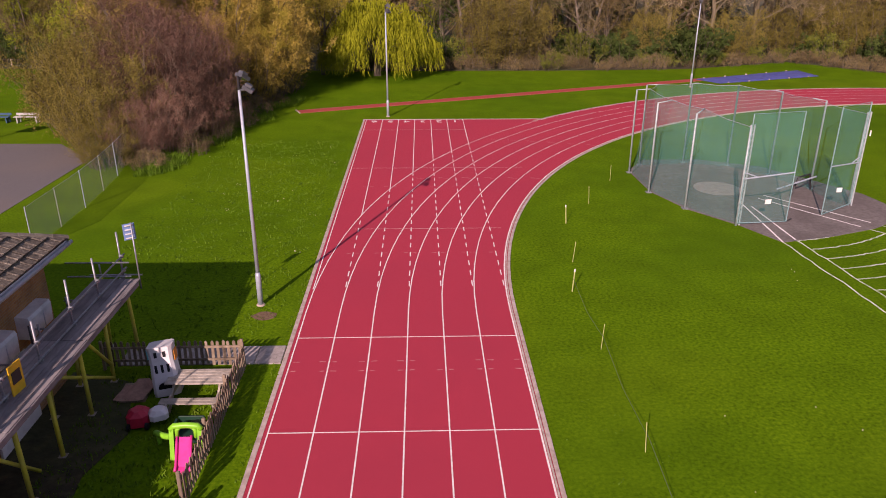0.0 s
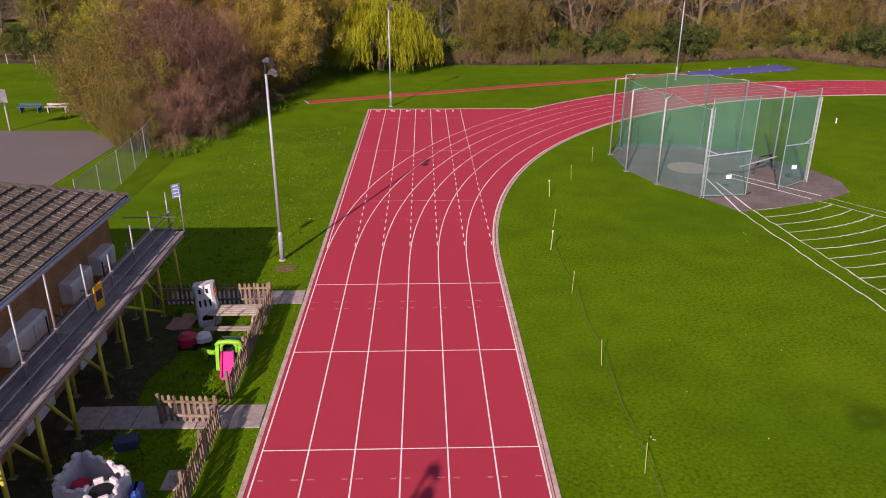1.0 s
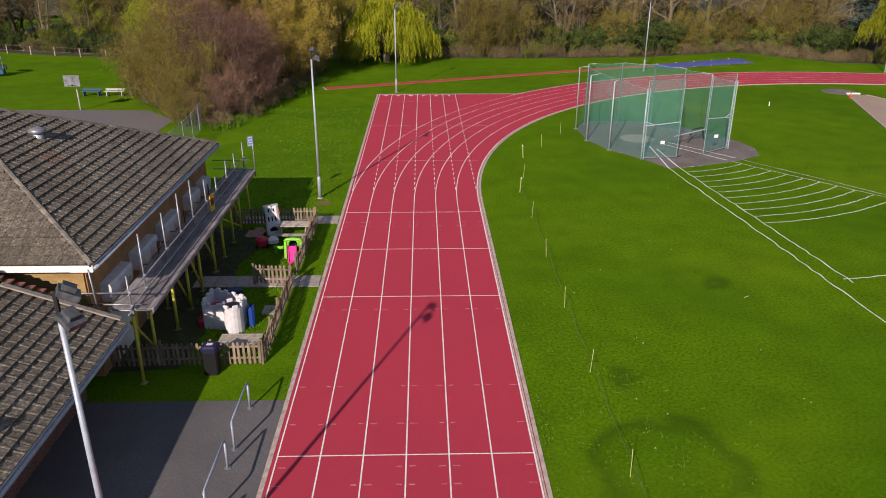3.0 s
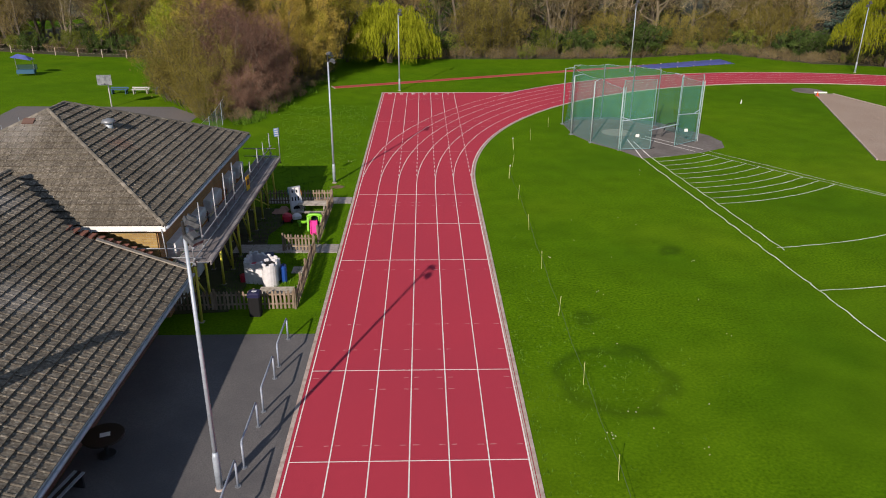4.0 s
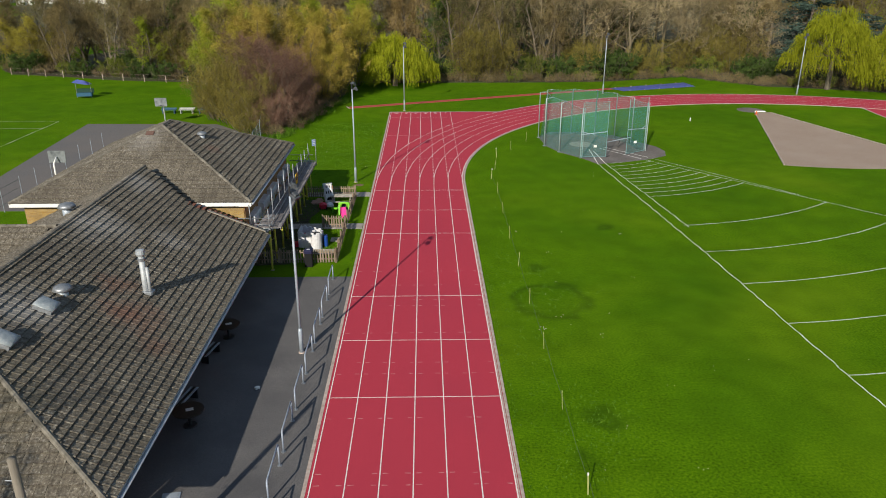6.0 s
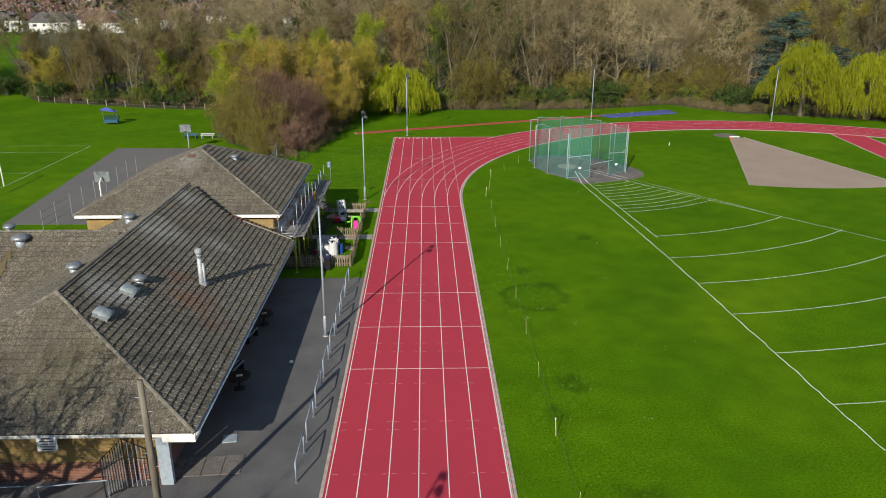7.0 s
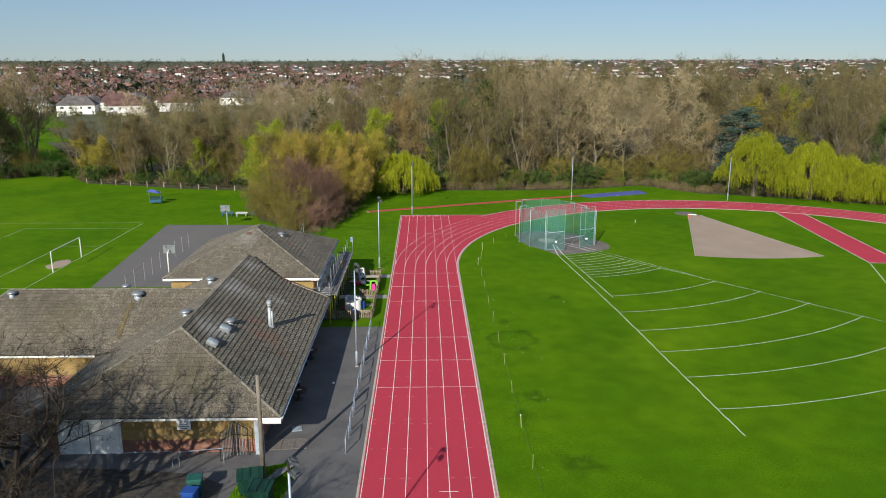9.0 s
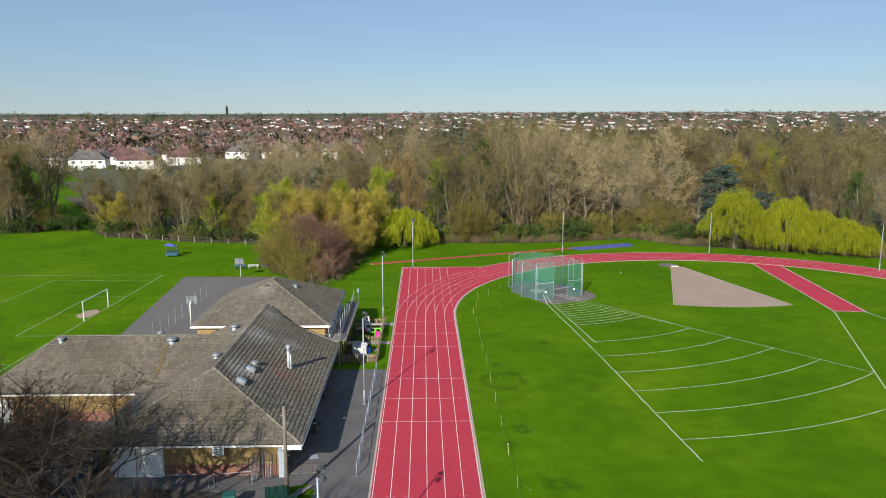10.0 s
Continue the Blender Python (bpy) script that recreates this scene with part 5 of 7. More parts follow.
def willow_geo(seed, h, w, raised=0.0):
    """A weeping willow: a lobed dome of many drooping sprays of fine strands, layer below layer, with dark gaps between."""
    r = random.Random(seed)
    wood, crown = Geo(), Geo()
    wood.tube([(0, 0, -0.2), (0.1, 0, h * 0.25), (0.0, 0.1, h * 0.5)], [0.42, 0.34, 0.25], 8, False)
    n = 170
    ph = r.uniform(0, 6.28)
    for i in range(n):
        a, q = i * 2.39996 + r.uniform(-0.2, 0.2), math.sqrt((i + 0.3) / n)
        lobe = 1 + 0.08 * math.sin(3 * a + ph) + 0.06 * math.sin(7 * a + 2 * ph)
        top = h * (1.0 - 0.6 * q ** 2.6) * (1 + 0.06 * math.sin(5 * a + ph + 4 * q)) * r.uniform(0.9, 1.03)
        c = Vector((math.cos(a), math.sin(a), 0))
        tip = c * (w / 2 * q * 0.92 * lobe)
        tip.z = top - 0.2
        if i % 3 == 0:
            wood.tube([Vector((0, 0, h * 0.42)), Vector((tip.x * 0.45, tip.y * 0.45, top * 0.86)), tip], [0.09, 0.05, 0.012], 4, False)
        size = r.uniform(0.55, 1.05)
        hang = r.uniform(1.3, 2.6) if q < 0.8 else r.uniform(1.6, 3.4)
        if raised and c.x < -0.2 and q > 0.5:      # strands cut short on the raised side
            hang *= 1 - 0.5 * raised
        for _ in range(30):
            b, e = r.uniform(0, 6.283), r.random() ** 0.6
            off = Vector((math.cos(b), math.sin(b), 0)) * e * size
            z = top - e * e * size * 0.6 - r.uniform(0, 0.35)
            low = max(0.7 + r.uniform(0, 0.9), z - hang * r.uniform(0.5, 1.1))
            p = tip + off
            flow = off * 0.14 + c * 0.1 + Vector((r.uniform(-0.06, 0.06), r.uniform(-0.06, 0.06), 0))
            while z > low:
                sliver(crown, Vector((p.x, p.y, z)), (Vector((0, 0, -1)) + flow + rand_dir(r) * 0.45).normalized(), r.uniform(0.34, 0.62), 0.04, r)
                step = r.uniform(0.28, 0.46)
                z -= step
                p = p + flow * step + Vector((r.uniform(-0.05, 0.05), r.uniform(-0.05, 0.05), 0))
    return wood, crown


def cedar_geo(seed, h, w):
    """A broad cedar with flat tiers of needles."""
    r = random.Random(seed)
    wood, crown = Geo(), Geo()
    wood.tube([(0, 0, -0.2), (0, 0, h * 0.5), (0.2, 0, h * 0.97)], [0.6, 0.4, 0.06], 8, False)
    for i in range(30):
        t = 0.16 + 0.8 * i / 29
        a = i * 2.4 + r.uniform(-0.3, 0.3)
        ln = w / 2 * (1.08 - 0.5 * t * t) * r.uniform(0.6, 1.15) * (1 if t < 0.9 else 0.6)
        e = Vector((math.cos(a) * ln, math.sin(a) * ln, h * t + ln * 0.04))
        s = Vector((0, 0, h * t))
        wood.tube([s, s.lerp(e, 0.5) + Vector((0, 0, 0.15)), e], [0.13, 0.08, 0.02], 4, False)
        for _ in range(46):
            u2 = r.uniform(0.2, 1.08)
            p = s.lerp(e, u2) + Vector((r.uniform(-1, 1), r.uniform(-1, 1), 0)) * (0.4 + 0.24 * ln * (1 - abs(u2 - 0.6))) + Vector((0, 0, r.uniform(-0.5, 0.5)))
            for _ in range(6):
                q = p + rand_dir(r) * 0.5
                q.z = p.z + r.uniform(-0.2, 0.2)
                d = Vector((r.uniform(-1, 1), r.uniform(-1, 1), r.uniform(-0.2, 0.3))).normalized()
                sliver(crown, q, d, r.uniform(0.4, 0.75), 0.13, r)
    return wood, crown


def proto(name, geos, wood_mat, crown_mat, label, category, group, at):
    ob = thing(name, at, label, category, group)
    w, c = geos
    for nm, g, m in (("trunk", w, wood_mat), ("crown", c, crown_mat)):
        if nm == "trunk" and category == "shrub":
            nm = "stem_clump"
        o = new(nm, g.mesh(nm, m))
        o.parent = ob
        if nm == "stem_clump":
            tagged(o, kind="stuff")
    return ob


PROTO = {}


def plant(kind, x, y, s=1.0, rz=None, r=random):
    """A copy of a prototype tree, or the prototype itself the first time."""
    ang = r.uniform(0, 360) if rz is None else rz
    m = pose(x, y, ground_height(x, y) if math.hypot(x, y) > 200 else 0, 0, 0, ang)
    geos, wm, cm, name, label, cat, grp = KINDS[kind]
    if kind not in PROTO:
        ob = proto(name, geos(), wm, cm, label, cat, grp, (0, 0, 0))
        PROTO[kind] = ob
        ob.matrix_basis = m @ Matrix.Diagonal((s, s, s, 1))
        return ob
    src = PROTO[kind]
    ob = copy_thing(src, m)
    ob.matrix_basis = m @ Matrix.Diagonal((s, s, s, 1))
    return ob


BARE = "bare grey-brown woodland tree with fine twigs in early spring"
KINDS = {
    "bare_a": (lambda: grow(1, 18, 5.2, 0.32, 0.25, 15, 0.75, 8, 1.5, 0.026), BARK_PALE, TWIG_GREY, "bare_tree", BARE, "tree", "woodland trees"),
    "bare_b": (lambda: grow(2, 20, 6.0, 0.36, 0.2, 16, 0.6, 8, 1.6, 0.026), BARK, TWIG_DARK, "bare_tree", BARE, "tree", "woodland trees"),
    "bare_c": (lambda: grow(7, 16, 4.6, 0.26, 0.15, 15, 0.9, 8, 1.4, 0.025), BARK, TWIG_BROWN, "bare_tree", "bare brown woodland tree with dense upright twigs", "tree", "woodland trees"),
    "bare_d": (lambda: grow(12, 19, 7.0, 0.3, 0.22, 16, 0.4, 8, 1.65, 0.026), BARK_PALE, TWIG_PALE, "bare_tree", "spreading bare brown woodland tree with pale limbs", "tree", "woodland trees"),
    "ochre": (lambda: grow(23, 14, 5.0, 0.25, 0.12, 17, 0.7, 7, 1.0, 0.024, 12, 0.14), BARK, TWIG_OCHRE, "budding_tree", "tree hazed with ochre-orange catkins and buds", "tree", "budding trees"),
    "bud": (lambda: grow(31, 15, 4.8, 0.25, 0.1, 16, 0.75, 7, 0.95, 0.022, 13, 0.16), BARK, LEAF_YG, "budding_tree", "tree with fresh yellow-green spring leaves", "tree", "budding trees"),
    "ivy": (lambda: grow(44, 17, 3.6, 0.35, 0.08, 18, 0.5, 6, 0.8, 0.03, 6, 0.22), BARK, LEAF_IVY, "ivy_tree", "dark tree trunk thickly clad in green ivy", "tree", "woodland trees"),
    "purple": (lambda: bush_geo(51, 9.5, 9.5, 84, 1, 0.085, 1.25, 0.017, 36), BARK, TWIG_PURPLE, "thicket", "tall purplish-brown bare thicket beside the grass", "shrub", "thickets"),
    "olive": (lambda: bush_geo(55, 9.0, 9.8, 70, 2, 0.12, 1.05, 0.017, 26), BARK, TWIG_OLIVE, "thicket", "tall olive-green budding thicket", "shrub", "thickets"),
    "ochre_bush": (lambda: bush_geo(58, 8.0, 8.0, 62, 2, 0.11, 1.1, 0.016, 26), BARK, TWIG_OCHRE, "thicket", "rounded ochre-brown budding thicket", "shrub", "thickets"),
    "scrub": (lambda: bramble_geo(61, 2.9, 5.4, 90, 0.12), BARK, TWIG_BROWN, "shrub", "low brown scrub at the edge of the wood", "shrub", "scrub"),
    "scrub_g": (lambda: bush_geo(64, 4.6, 5.8, 30, 3, 0.19, 0.9, 0.02, 14), BARK, LEAF_IVY, "shrub", "dark green evergreen shrub at the edge of the wood", "shrub", "scrub"),
    "scrub_o": (lambda: bush_geo(67, 4.2, 5.6, 34, 2, 0.14, 0.9, 0.018, 15), BARK, LEAF_OLIVE, "shrub", "olive-green shrub at the edge of the wood", "shrub", "scrub"),
    "willow": (lambda: willow_geo(71, 7.7, 12.4), BARK, LEAF_WILLOW, "weeping_willow", "weeping willow with bright yellow-green hanging strands", "tree", "weeping willows"),
    "willow_b": (lambda: willow_geo(77, 10.2, 11.0), BARK, LEAF_WILLOW, "weeping_willow", "broad weeping willow in bright yellow-green leaf", "tree", "weeping willows"),
    "willow_c": (lambda: willow_geo(79, 11.4, 13.0, 0.62), BARK, LEAF_WILLOW, "weeping_willow", "tall weeping willow with its strands cut high on one side", "tree", "weeping willows"),
    "gold": (lambda: grow(27, 11, 4.6, 0.22, 0.06, 18, 0.75, 8, 1.0, 0.022, 10, 0.13), BARK, TWIG_GOLD, "budding_tree", "rounded tree hazed with olive-gold buds", "tree", "budding trees"),
    "tan": (lambda: grow(29, 17, 4.4, 0.26, 0.18, 16, 0.9, 7, 1.3, 0.036, 3, 0.15), BARK, TWIG_TAN, "budding_tree", "tall tree hazed with orange-tan buds", "tree", "budding trees"),
    "cedar": (lambda: cedar_geo(81, 17, 16), BARK, LEAF_CEDAR, "cedar", "dark blue-green cedar with flat spreading tiers", "tree", "evergreens"),
}
TR = random.Random(99)

# willows
plant("willow", -4.0, 73.9, 1.0, 20, TR)
plant("willow_c", 60.2, 69.6, 1.0, 0, TR)
plant("willow_b", 68.9, 66.2, 1.0, 80, TR)
plant("willow_b", 73.6, 63.5, 0.8, 160, TR)
plant("willow_b", 77.4, 61.5, 0.67, 220, TR)
plant("willow_b", 80.4, 60.3, 0.55, 300, TR)
plant("scrub", 84.0, 58.0, 1.0, 20, TR)
plant("cedar", 61.6, 80.6, 0.92, 0, TR).scale = (0.72, 0.72, 0.92)
plant("cedar", 69.5, 78.5, 0.6, 100, TR)
# thicket along the west fence: purple stems by the track, olive towards the court, gold and ochre behind
for k, spots in (("purple", ((-17.2, 46.4, 0.74), (-19.2, 50.2, 1.0), (-16.4, 50.6, 0.8), (-18.6, 53.6, 0.95), (-15.8, 43.4, 0.45), (-14.4, 47.8, 0.45), (-16.8, 41.4, 0.38))),
                 ("olive", ((-20.6, 45.6, 0.8), (-19.2, 43.0, 0.6), (-22.4, 48.4, 0.92), (-23.4, 52.0, 0.85), (-18.2, 39.8, 0.34), (-20.8, 62.5, 0.85), (-17.0, 63.5, 0.75))),
                 ("gold", ((-17.5, 60.5, 1.1), (-13.0, 66.5, 1.0), (-23.2, 60.5, 1.15), (-25.0, 60.0, 0.95), (-12.6, 61.0, 0.7))),
                 ("ochre", ((-20.5, 58.0, 0.95), (-20.5, 67.0, 0.9), (-12.2, 63.2, 0.75), (-14.5, 71.0, 0.9), (-22.0, 62.5, 0.9), (-15.6, 59.0, 0.8))),
                 ("bud", ((-27.0, 61.0, 0.86), (-28.8, 64.0, 0.84), (-25.4, 64.0, 0.9), (-26.0, 70.5, 1.0), (-16.0, 76.0, 0.95), (-30.5, 72.0, 0.8))),
                 ("scrub", ((-14.2, 43.0, 0.5), (-13.6, 47.0, 0.5), (-13.0, 51.0, 0.5), (-12.6, 55.0, 0.5), (-12.2, 59.0, 0.5), (-12.0, 63.0, 0.5), (-15.6, 39.4, 0.42), (-24.5, 50.0, 0.6), (-27.0, 56.0, 0.7))),
                 ("ochre_bush", ((-14.2, 57.8, 0.85), (-13.4, 60.8, 1.0), (-12.8, 64.2, 0.95), (-12.6, 68.0, 0.85), (-18.6, 57.0, 1.05), (-23.0, 50.8, 0.7))), ("bare_c", ((-24.0, 60.0, 0.85),)), ("scrub_o", ((-29.5, 70.0, 0.8), (-11.6, 66.0, 0.6)))):
    for x, y, sc in spots:
        plant(k, x, y, sc, None, TR)
# hand-placed trees behind the bend
for k, x, y, s in (("gold", -9.6, 74.5, 1.05), ("bud", -9.8, 84.0, 1.1), ("tan", -2.3, 86.0, 1.1), ("tan", -4.6, 90.0, 1.05), ("ivy", 14.0, 100.0, 1.35), ("bare_d", 34.0, 84.5, 1.1), ("bare_d", 27.0, 86.5, 1.15), ("ivy", 9.0, 93.0, 1.1), ("bud", 3.0, 90.0, 1.2), ("ivy", -40.0, 88.0, 0.8), ("bud", -44.0, 84.0, 0.7), ("bare_d", 30.0, 88.0, 1.2), ("bare_d", 20.0, 86.0, 1.1), ("bare_d", 24.0, 91.0, 1.2), ("bare_b", 36.0, 96.0, 1.25), ("bare_d", 41.0, 88.0, 1.05), ("ivy", -21.5, 96.0, 1.15), ("bare_b", 5.5, 86.0, 1.0), ("scrub_g", 31.5, 80.5, 1.1), ("bud", 74.5, 92.0, 1.4), ("gold", 72.5, 90.0, 1.6), ("ivy", 112.0, 92.0, 1.0)):
    plant(k, x, y, s, None, TR)


def belt(line, d0, d1, n, kinds, s0, s1):
    """Trees scattered along a plan line, d0 to d1 metres behind it."""
    seg = [(Vector(a), Vector(b)) for a, b in zip(line, line[1:])]
    tot = sum((b - a).length for a, b in seg)
    for i in range(n):
        t = tot * (i + TR.uniform(0.05, 0.95)) / n
        for a, b in seg:
            if t <= (b - a).length:
                break
            t -= (b - a).length
        d = (b - a).normalized()
        o = Vector((-d.y, d.x))
        p = a + d * t + o * TR.uniform(d0, d1)
        if 54 < p.x < 77 and p.y < 86 and d1 > 3:
            continue
        if -14 < p.x < 3 and 79 < p.y < 91 and s1 > 0.8:      # room round the budding trees
            continue
        if 13 < p.x < 38 and p.y < 91 and d1 > 8 and s1 > 0.92:      # room round the pale trees
            continue
        if p.x < -60 and p.y < 215 and -0.494 < p.x / (p.y + 70.4) < -0.452:      # the open lawn running back to the houses
            continue
        plant(TR.choice(kinds), p.x, p.y, TR.uniform(s0, s1), None, TR)


EDGE_E = [(-8, 77.5), (4, 78), (18, 78), (30, 79), (43, 84), (52, 73.5), (60, 72), (70, 67), (80, 61.5), (96, 56), (120, 40)]
EDGE_W = [(-125, 104), (-96, 99), (-76, 95), (-68, 88), (-58, 85), (-48, 81), (-36, 79)]
# low scrub, front rows and deeper rows
belt(EDGE_E, -1.0, 1.2, 84, ["scrub", "scrub", "scrub_o", "scrub"], 0.36, 0.62)
belt(EDGE_E, 2.0, 6, 54, ["scrub", "scrub_g", "scrub_g", "olive", "scrub_o", "scrub_g"], 0.7, 1.15)
belt(EDGE_E, 4, 11, 34, ["bare_c", "bare_b", "olive", "bare_c", "bare_a"], 0.6, 0.9)
belt(EDGE_E, 5, 14, 26, ["ivy", "scrub_g", "olive", "scrub_g", "scrub_o"], 0.6, 1.1)
belt(EDGE_E, 10, 20, 27, ["bare_a", "bare_b", "bare_a", "bare_c", "ivy"], 0.95, 1.15)
belt(EDGE_E, 20, 36, 23, ["bare_a", "bare_b", "bare_d", "bare_b"], 1.15, 1.35)
belt(EDGE_E, 36, 70, 14, ["bare_a", "bare_b", "bare_d", "ivy", "bare_b"], 1.15, 1.35)
belt(EDGE_W, 0.3, 3, 38, ["scrub", "scrub_o", "scrub_g", "scrub"], 0.55, 0.95)
belt(EDGE_W, 3, 9, 22, ["scrub_g", "olive", "scrub_o", "bare_c"], 0.7, 1.0)
belt(EDGE_W[2:], 2, 9, 14, ["bare_c", "bare_c", "bare_b", "gold"], 0.7, 0.85)
belt(EDGE_W, 4, 13, 26, ["bare_c", "bare_a", "bare_b", "bare_a"], 0.62, 0.85)
belt(EDGE_W[:2], 3, 26, 15, ["bare_b", "bare_d", "ochre", "bare_b"], 1.0, 1.3)
belt(EDGE_W[3:], 10, 26, 14, ["bare_a", "bare_b", "bare_c", "bare_d"], 0.75, 0.92)
belt([(-36, 79), (-8, 80)], 1, 8, 8, ["scrub_o", "scrub_g", "bud", "scrub"], 0.7, 1.0)
belt([(-36, 79), (-8, 80)], 6, 30, 14, ["bare_a", "bare_c", "bare_b", "bare_d"], 0.85, 1.05)
belt([(-70, 125), (45, 150)], 0, 60, 19, ["bare_a", "bare_b", "bare_d", "bare_c"], 0.85, 1.05)
belt([(60, 140), (200, 60)], 0, 80, 20, ["bare_a", "bare_b", "bare_d", "bare_c"], 1.15, 1.35)
belt([(16, 100), (75, 96)], 0, 34, 24, ["bare_a", "bare_b", "bare_d", "bare_b"], 1.15, 1.3)
belt([(38, 86), (56, 76)], 2, 12, 12, ["bare_c", "bare_d", "olive", "scrub_o", "bare_a"], 0.7, 0.95)
for x, y, s in ((-90.5, 99.5, 1.35), (-89.5, 96.0, 1.15), (-104, 96, 1.25), (-99, 95, 1.2), (-94.5, 97, 1.25), (-91, 94.5, 1.1), (-97, 102, 1.3), (-108, 100, 1.3), (-112, 97, 1.2), (-92, 101, 1.15)):
    plant(TR.choice(["bare_b", "bare_d", "ochre", "ivy", "bare_c"]), x, y, s, None, TR)
for x, y, k, s in ((-84.5, 96.5, "scrub_g", 0.75), (-81.5, 98.0, "scrub_g", 0.8), (-86.5, 95.0, "scrub", 0.7), (-79.5, 96.5, "scrub_g", 0.85), (-83, 101, "scrub_g", 0.8), (-92, 92.5, "scrub_g", 0.9), (-96, 93.5, "scrub", 1.0), (-88, 93.5, "scrub_g", 0.8), (-101, 94.5, "scrub", 1.0), (-87, 97, "scrub", 0.7), (-137, 289, "scrub_o", 0.8), (-146, 291, "scrub_g", 0.7), (-153, 293, "scrub_o", 0.75), (-172, 297, "scrub_o", 0.8), (-140, 285, "scrub_o", 0.7), (-162, 290, "scrub_g", 0.8), (-182, 300, "scrub_o", 0.8), (-128, 290, "bare_c", 0.6), (-195, 305, "olive", 0.7)):
    plant(k, x, y, s, None, TR)
litter = part("woodland_floor", Geo().prism([(-8, 77), (4, 77), (18, 77), (30, 78), (43, 83), (52, 72.5), (60, 70), (70, 65), (80, 59.5), (96, 54), (135, 35), (260, 60), (200, 230), (-60, 230), (-66, 120), (-73, 93), (-68, 87), (-58, 84), (-48, 80), (-36, 78), (-28, 72), (-22, 78)], -0.05, 0.03), SOIL)
tagged(litter, "brown leaf litter and brambles under the trees", "ground", kind="structure")


# ---- far houses ----
ROOF_RED = mat("far_red_roof", [(0.07, 0.038, 0.036), (0.115, 0.062, 0.056), (0.17, 0.098, 0.086)], 0.4, 0.9, vary=0.4, island=True)
ROOF_GREY = mat("far_grey_roof", [(0.07, 0.065, 0.07), (0.11, 0.1, 0.1), (0.16, 0.14, 0.14)], 0.4, 0.9, vary=0.3, island=True)
WALL_W = mat("far_white_wall", [(0.62, 0.61, 0.59), (0.72, 0.71, 0.69), (0.8, 0.79, 0.78)], 0.5, 0.9, vary=0.12, island=True)
WALL_B = mat("far_brick_wall", [(0.15, 0.09, 0.07), (0.21, 0.13, 0.1), (0.27, 0.18, 0.14)], 0.5, 0.9, vary=0.3, island=True)
FAR_EVERGREEN = mat("far_evergreen", [(0.012, 0.018, 0.012), (0.024, 0.034, 0.02), (0.04, 0.052, 0.03)], 0.05, 0.95, vary=0.3, island=True, spec=0.1)
FAR_TWIG = mat("far_twigs", [(0.045, 0.038, 0.02), (0.075, 0.062, 0.034), (0.115, 0.095, 0.055)], 0.05, 0.95, vary=0.35, island=True, spec=0.1)
PANE = plain("house_pane", (0.05, 0.06, 0.075), 0.15, spec=0.6)


def hip_roof(g, m, w, d, z0, z1, over=0.4):
    x, y = w / 2 + over, d / 2 + over
    rl = max(0.3, x - y * 0.85)
    vs = [(-x, -y, z0), (x, -y, z0), (x, y, z0), (-x, y, z0), (-rl, 0, z1), (rl, 0, z1)]
    g.add([m @ Vector(v) for v in vs], [(0, 1, 5, 4), (1, 2, 5), (2, 3, 4, 5), (3, 0, 4), (3, 2, 1, 0)])


def house(x, y, rz, w=17, d=10.5, red=True, white=True):
    z = ground_height(x, y)
    ob = thing("semi_detached_house", (x, y, z), "white rendered semi-detached house with a hipped tiled roof", "house", "houses behind the wood")
    m = pose(x, y, z, 0, 0, rz)
    part("wall", Geo().box(None, (w, d, 5.4), 0, m @ pose(0, 0, 2.7)), WALL_W if white else WALL_B, ob)
    rg = Geo()
    hip_roof(rg, m, w, d, 5.35, 9.6, 0.6)
    roof = part("roof", rg, ROOF_RED if red else ROOF_GREY, ob)
    part("chimney", Geo().box(None, (1.3, 0.7, 2.2), 0, m @ pose(0, 0.6, 9.8)), WALL_B, roof)
    for sx in (-0.36, -0.14, 0.14, 0.36):
        for zz in (1.5, 4.0):
            wd = part("window", Geo().box(None, (1.9 if abs(sx) > 0.2 else 1.1, 0.1, 1.3), 0, m @ pose(sx * w, -d / 2 - 0.03, zz)), WHITE, ob)
            part("pane", Geo().box(None, (1.6 if abs(sx) > 0.2 else 0.8, 0.04, 1.0), 0, m @ pose(sx * w, -d / 2 - 0.09, zz)), PANE, wd)
    part("bay", Geo().box(None, (2.6, 0.9, 2.7), 0, m @ pose(-0.36 * w, -d / 2 - 0.45, 1.35)), WALL_W if white else WALL_B, ob)
    part("bay", Geo().box(None, (2.6, 0.9, 2.7), 0, m @ pose(0.36 * w, -d / 2 - 0.45, 1.35)), WALL_W if white else WALL_B, ob)


HR = random.Random(5)
for x, y, rz, red in ((-168, 306, 12, False), (-142, 300, 12, True), (-150, 318, 12, True), (-160, 336, 14, True), (-128, 330, 10, True), (-198, 322, 14, False), (-112, 390, -20, False), (-95, 420, -18, True), (-222, 330, 12, True), (-180, 365, 14, True), (-142, 372, 10, True)):
    house(x, y, rz, red=red)
far_r, far_g, far_w, far_b, far_t = Geo(), Geo(), Geo(), Geo(), Geo()


def far_tree(g, x, y, z, h, n, r):
    for _ in range(n):
        p = Vector((x, y, z + h * 0.55)) + rand_dir(r) * Vector((1, 1, 1)).length * h * 0.26
        d, e = rand_dir(r), rand_dir(r)
        k = len(g.v)
        s = h * 0.22
        g.v += [tuple(p), tuple(p + d * s), tuple(p + e * s)]
        g.f.append((k, k + 1, k + 2))


far_ev = Geo()
row_dirs = (18, -25, 60, 5)


def x_side(a):
    return a < -3


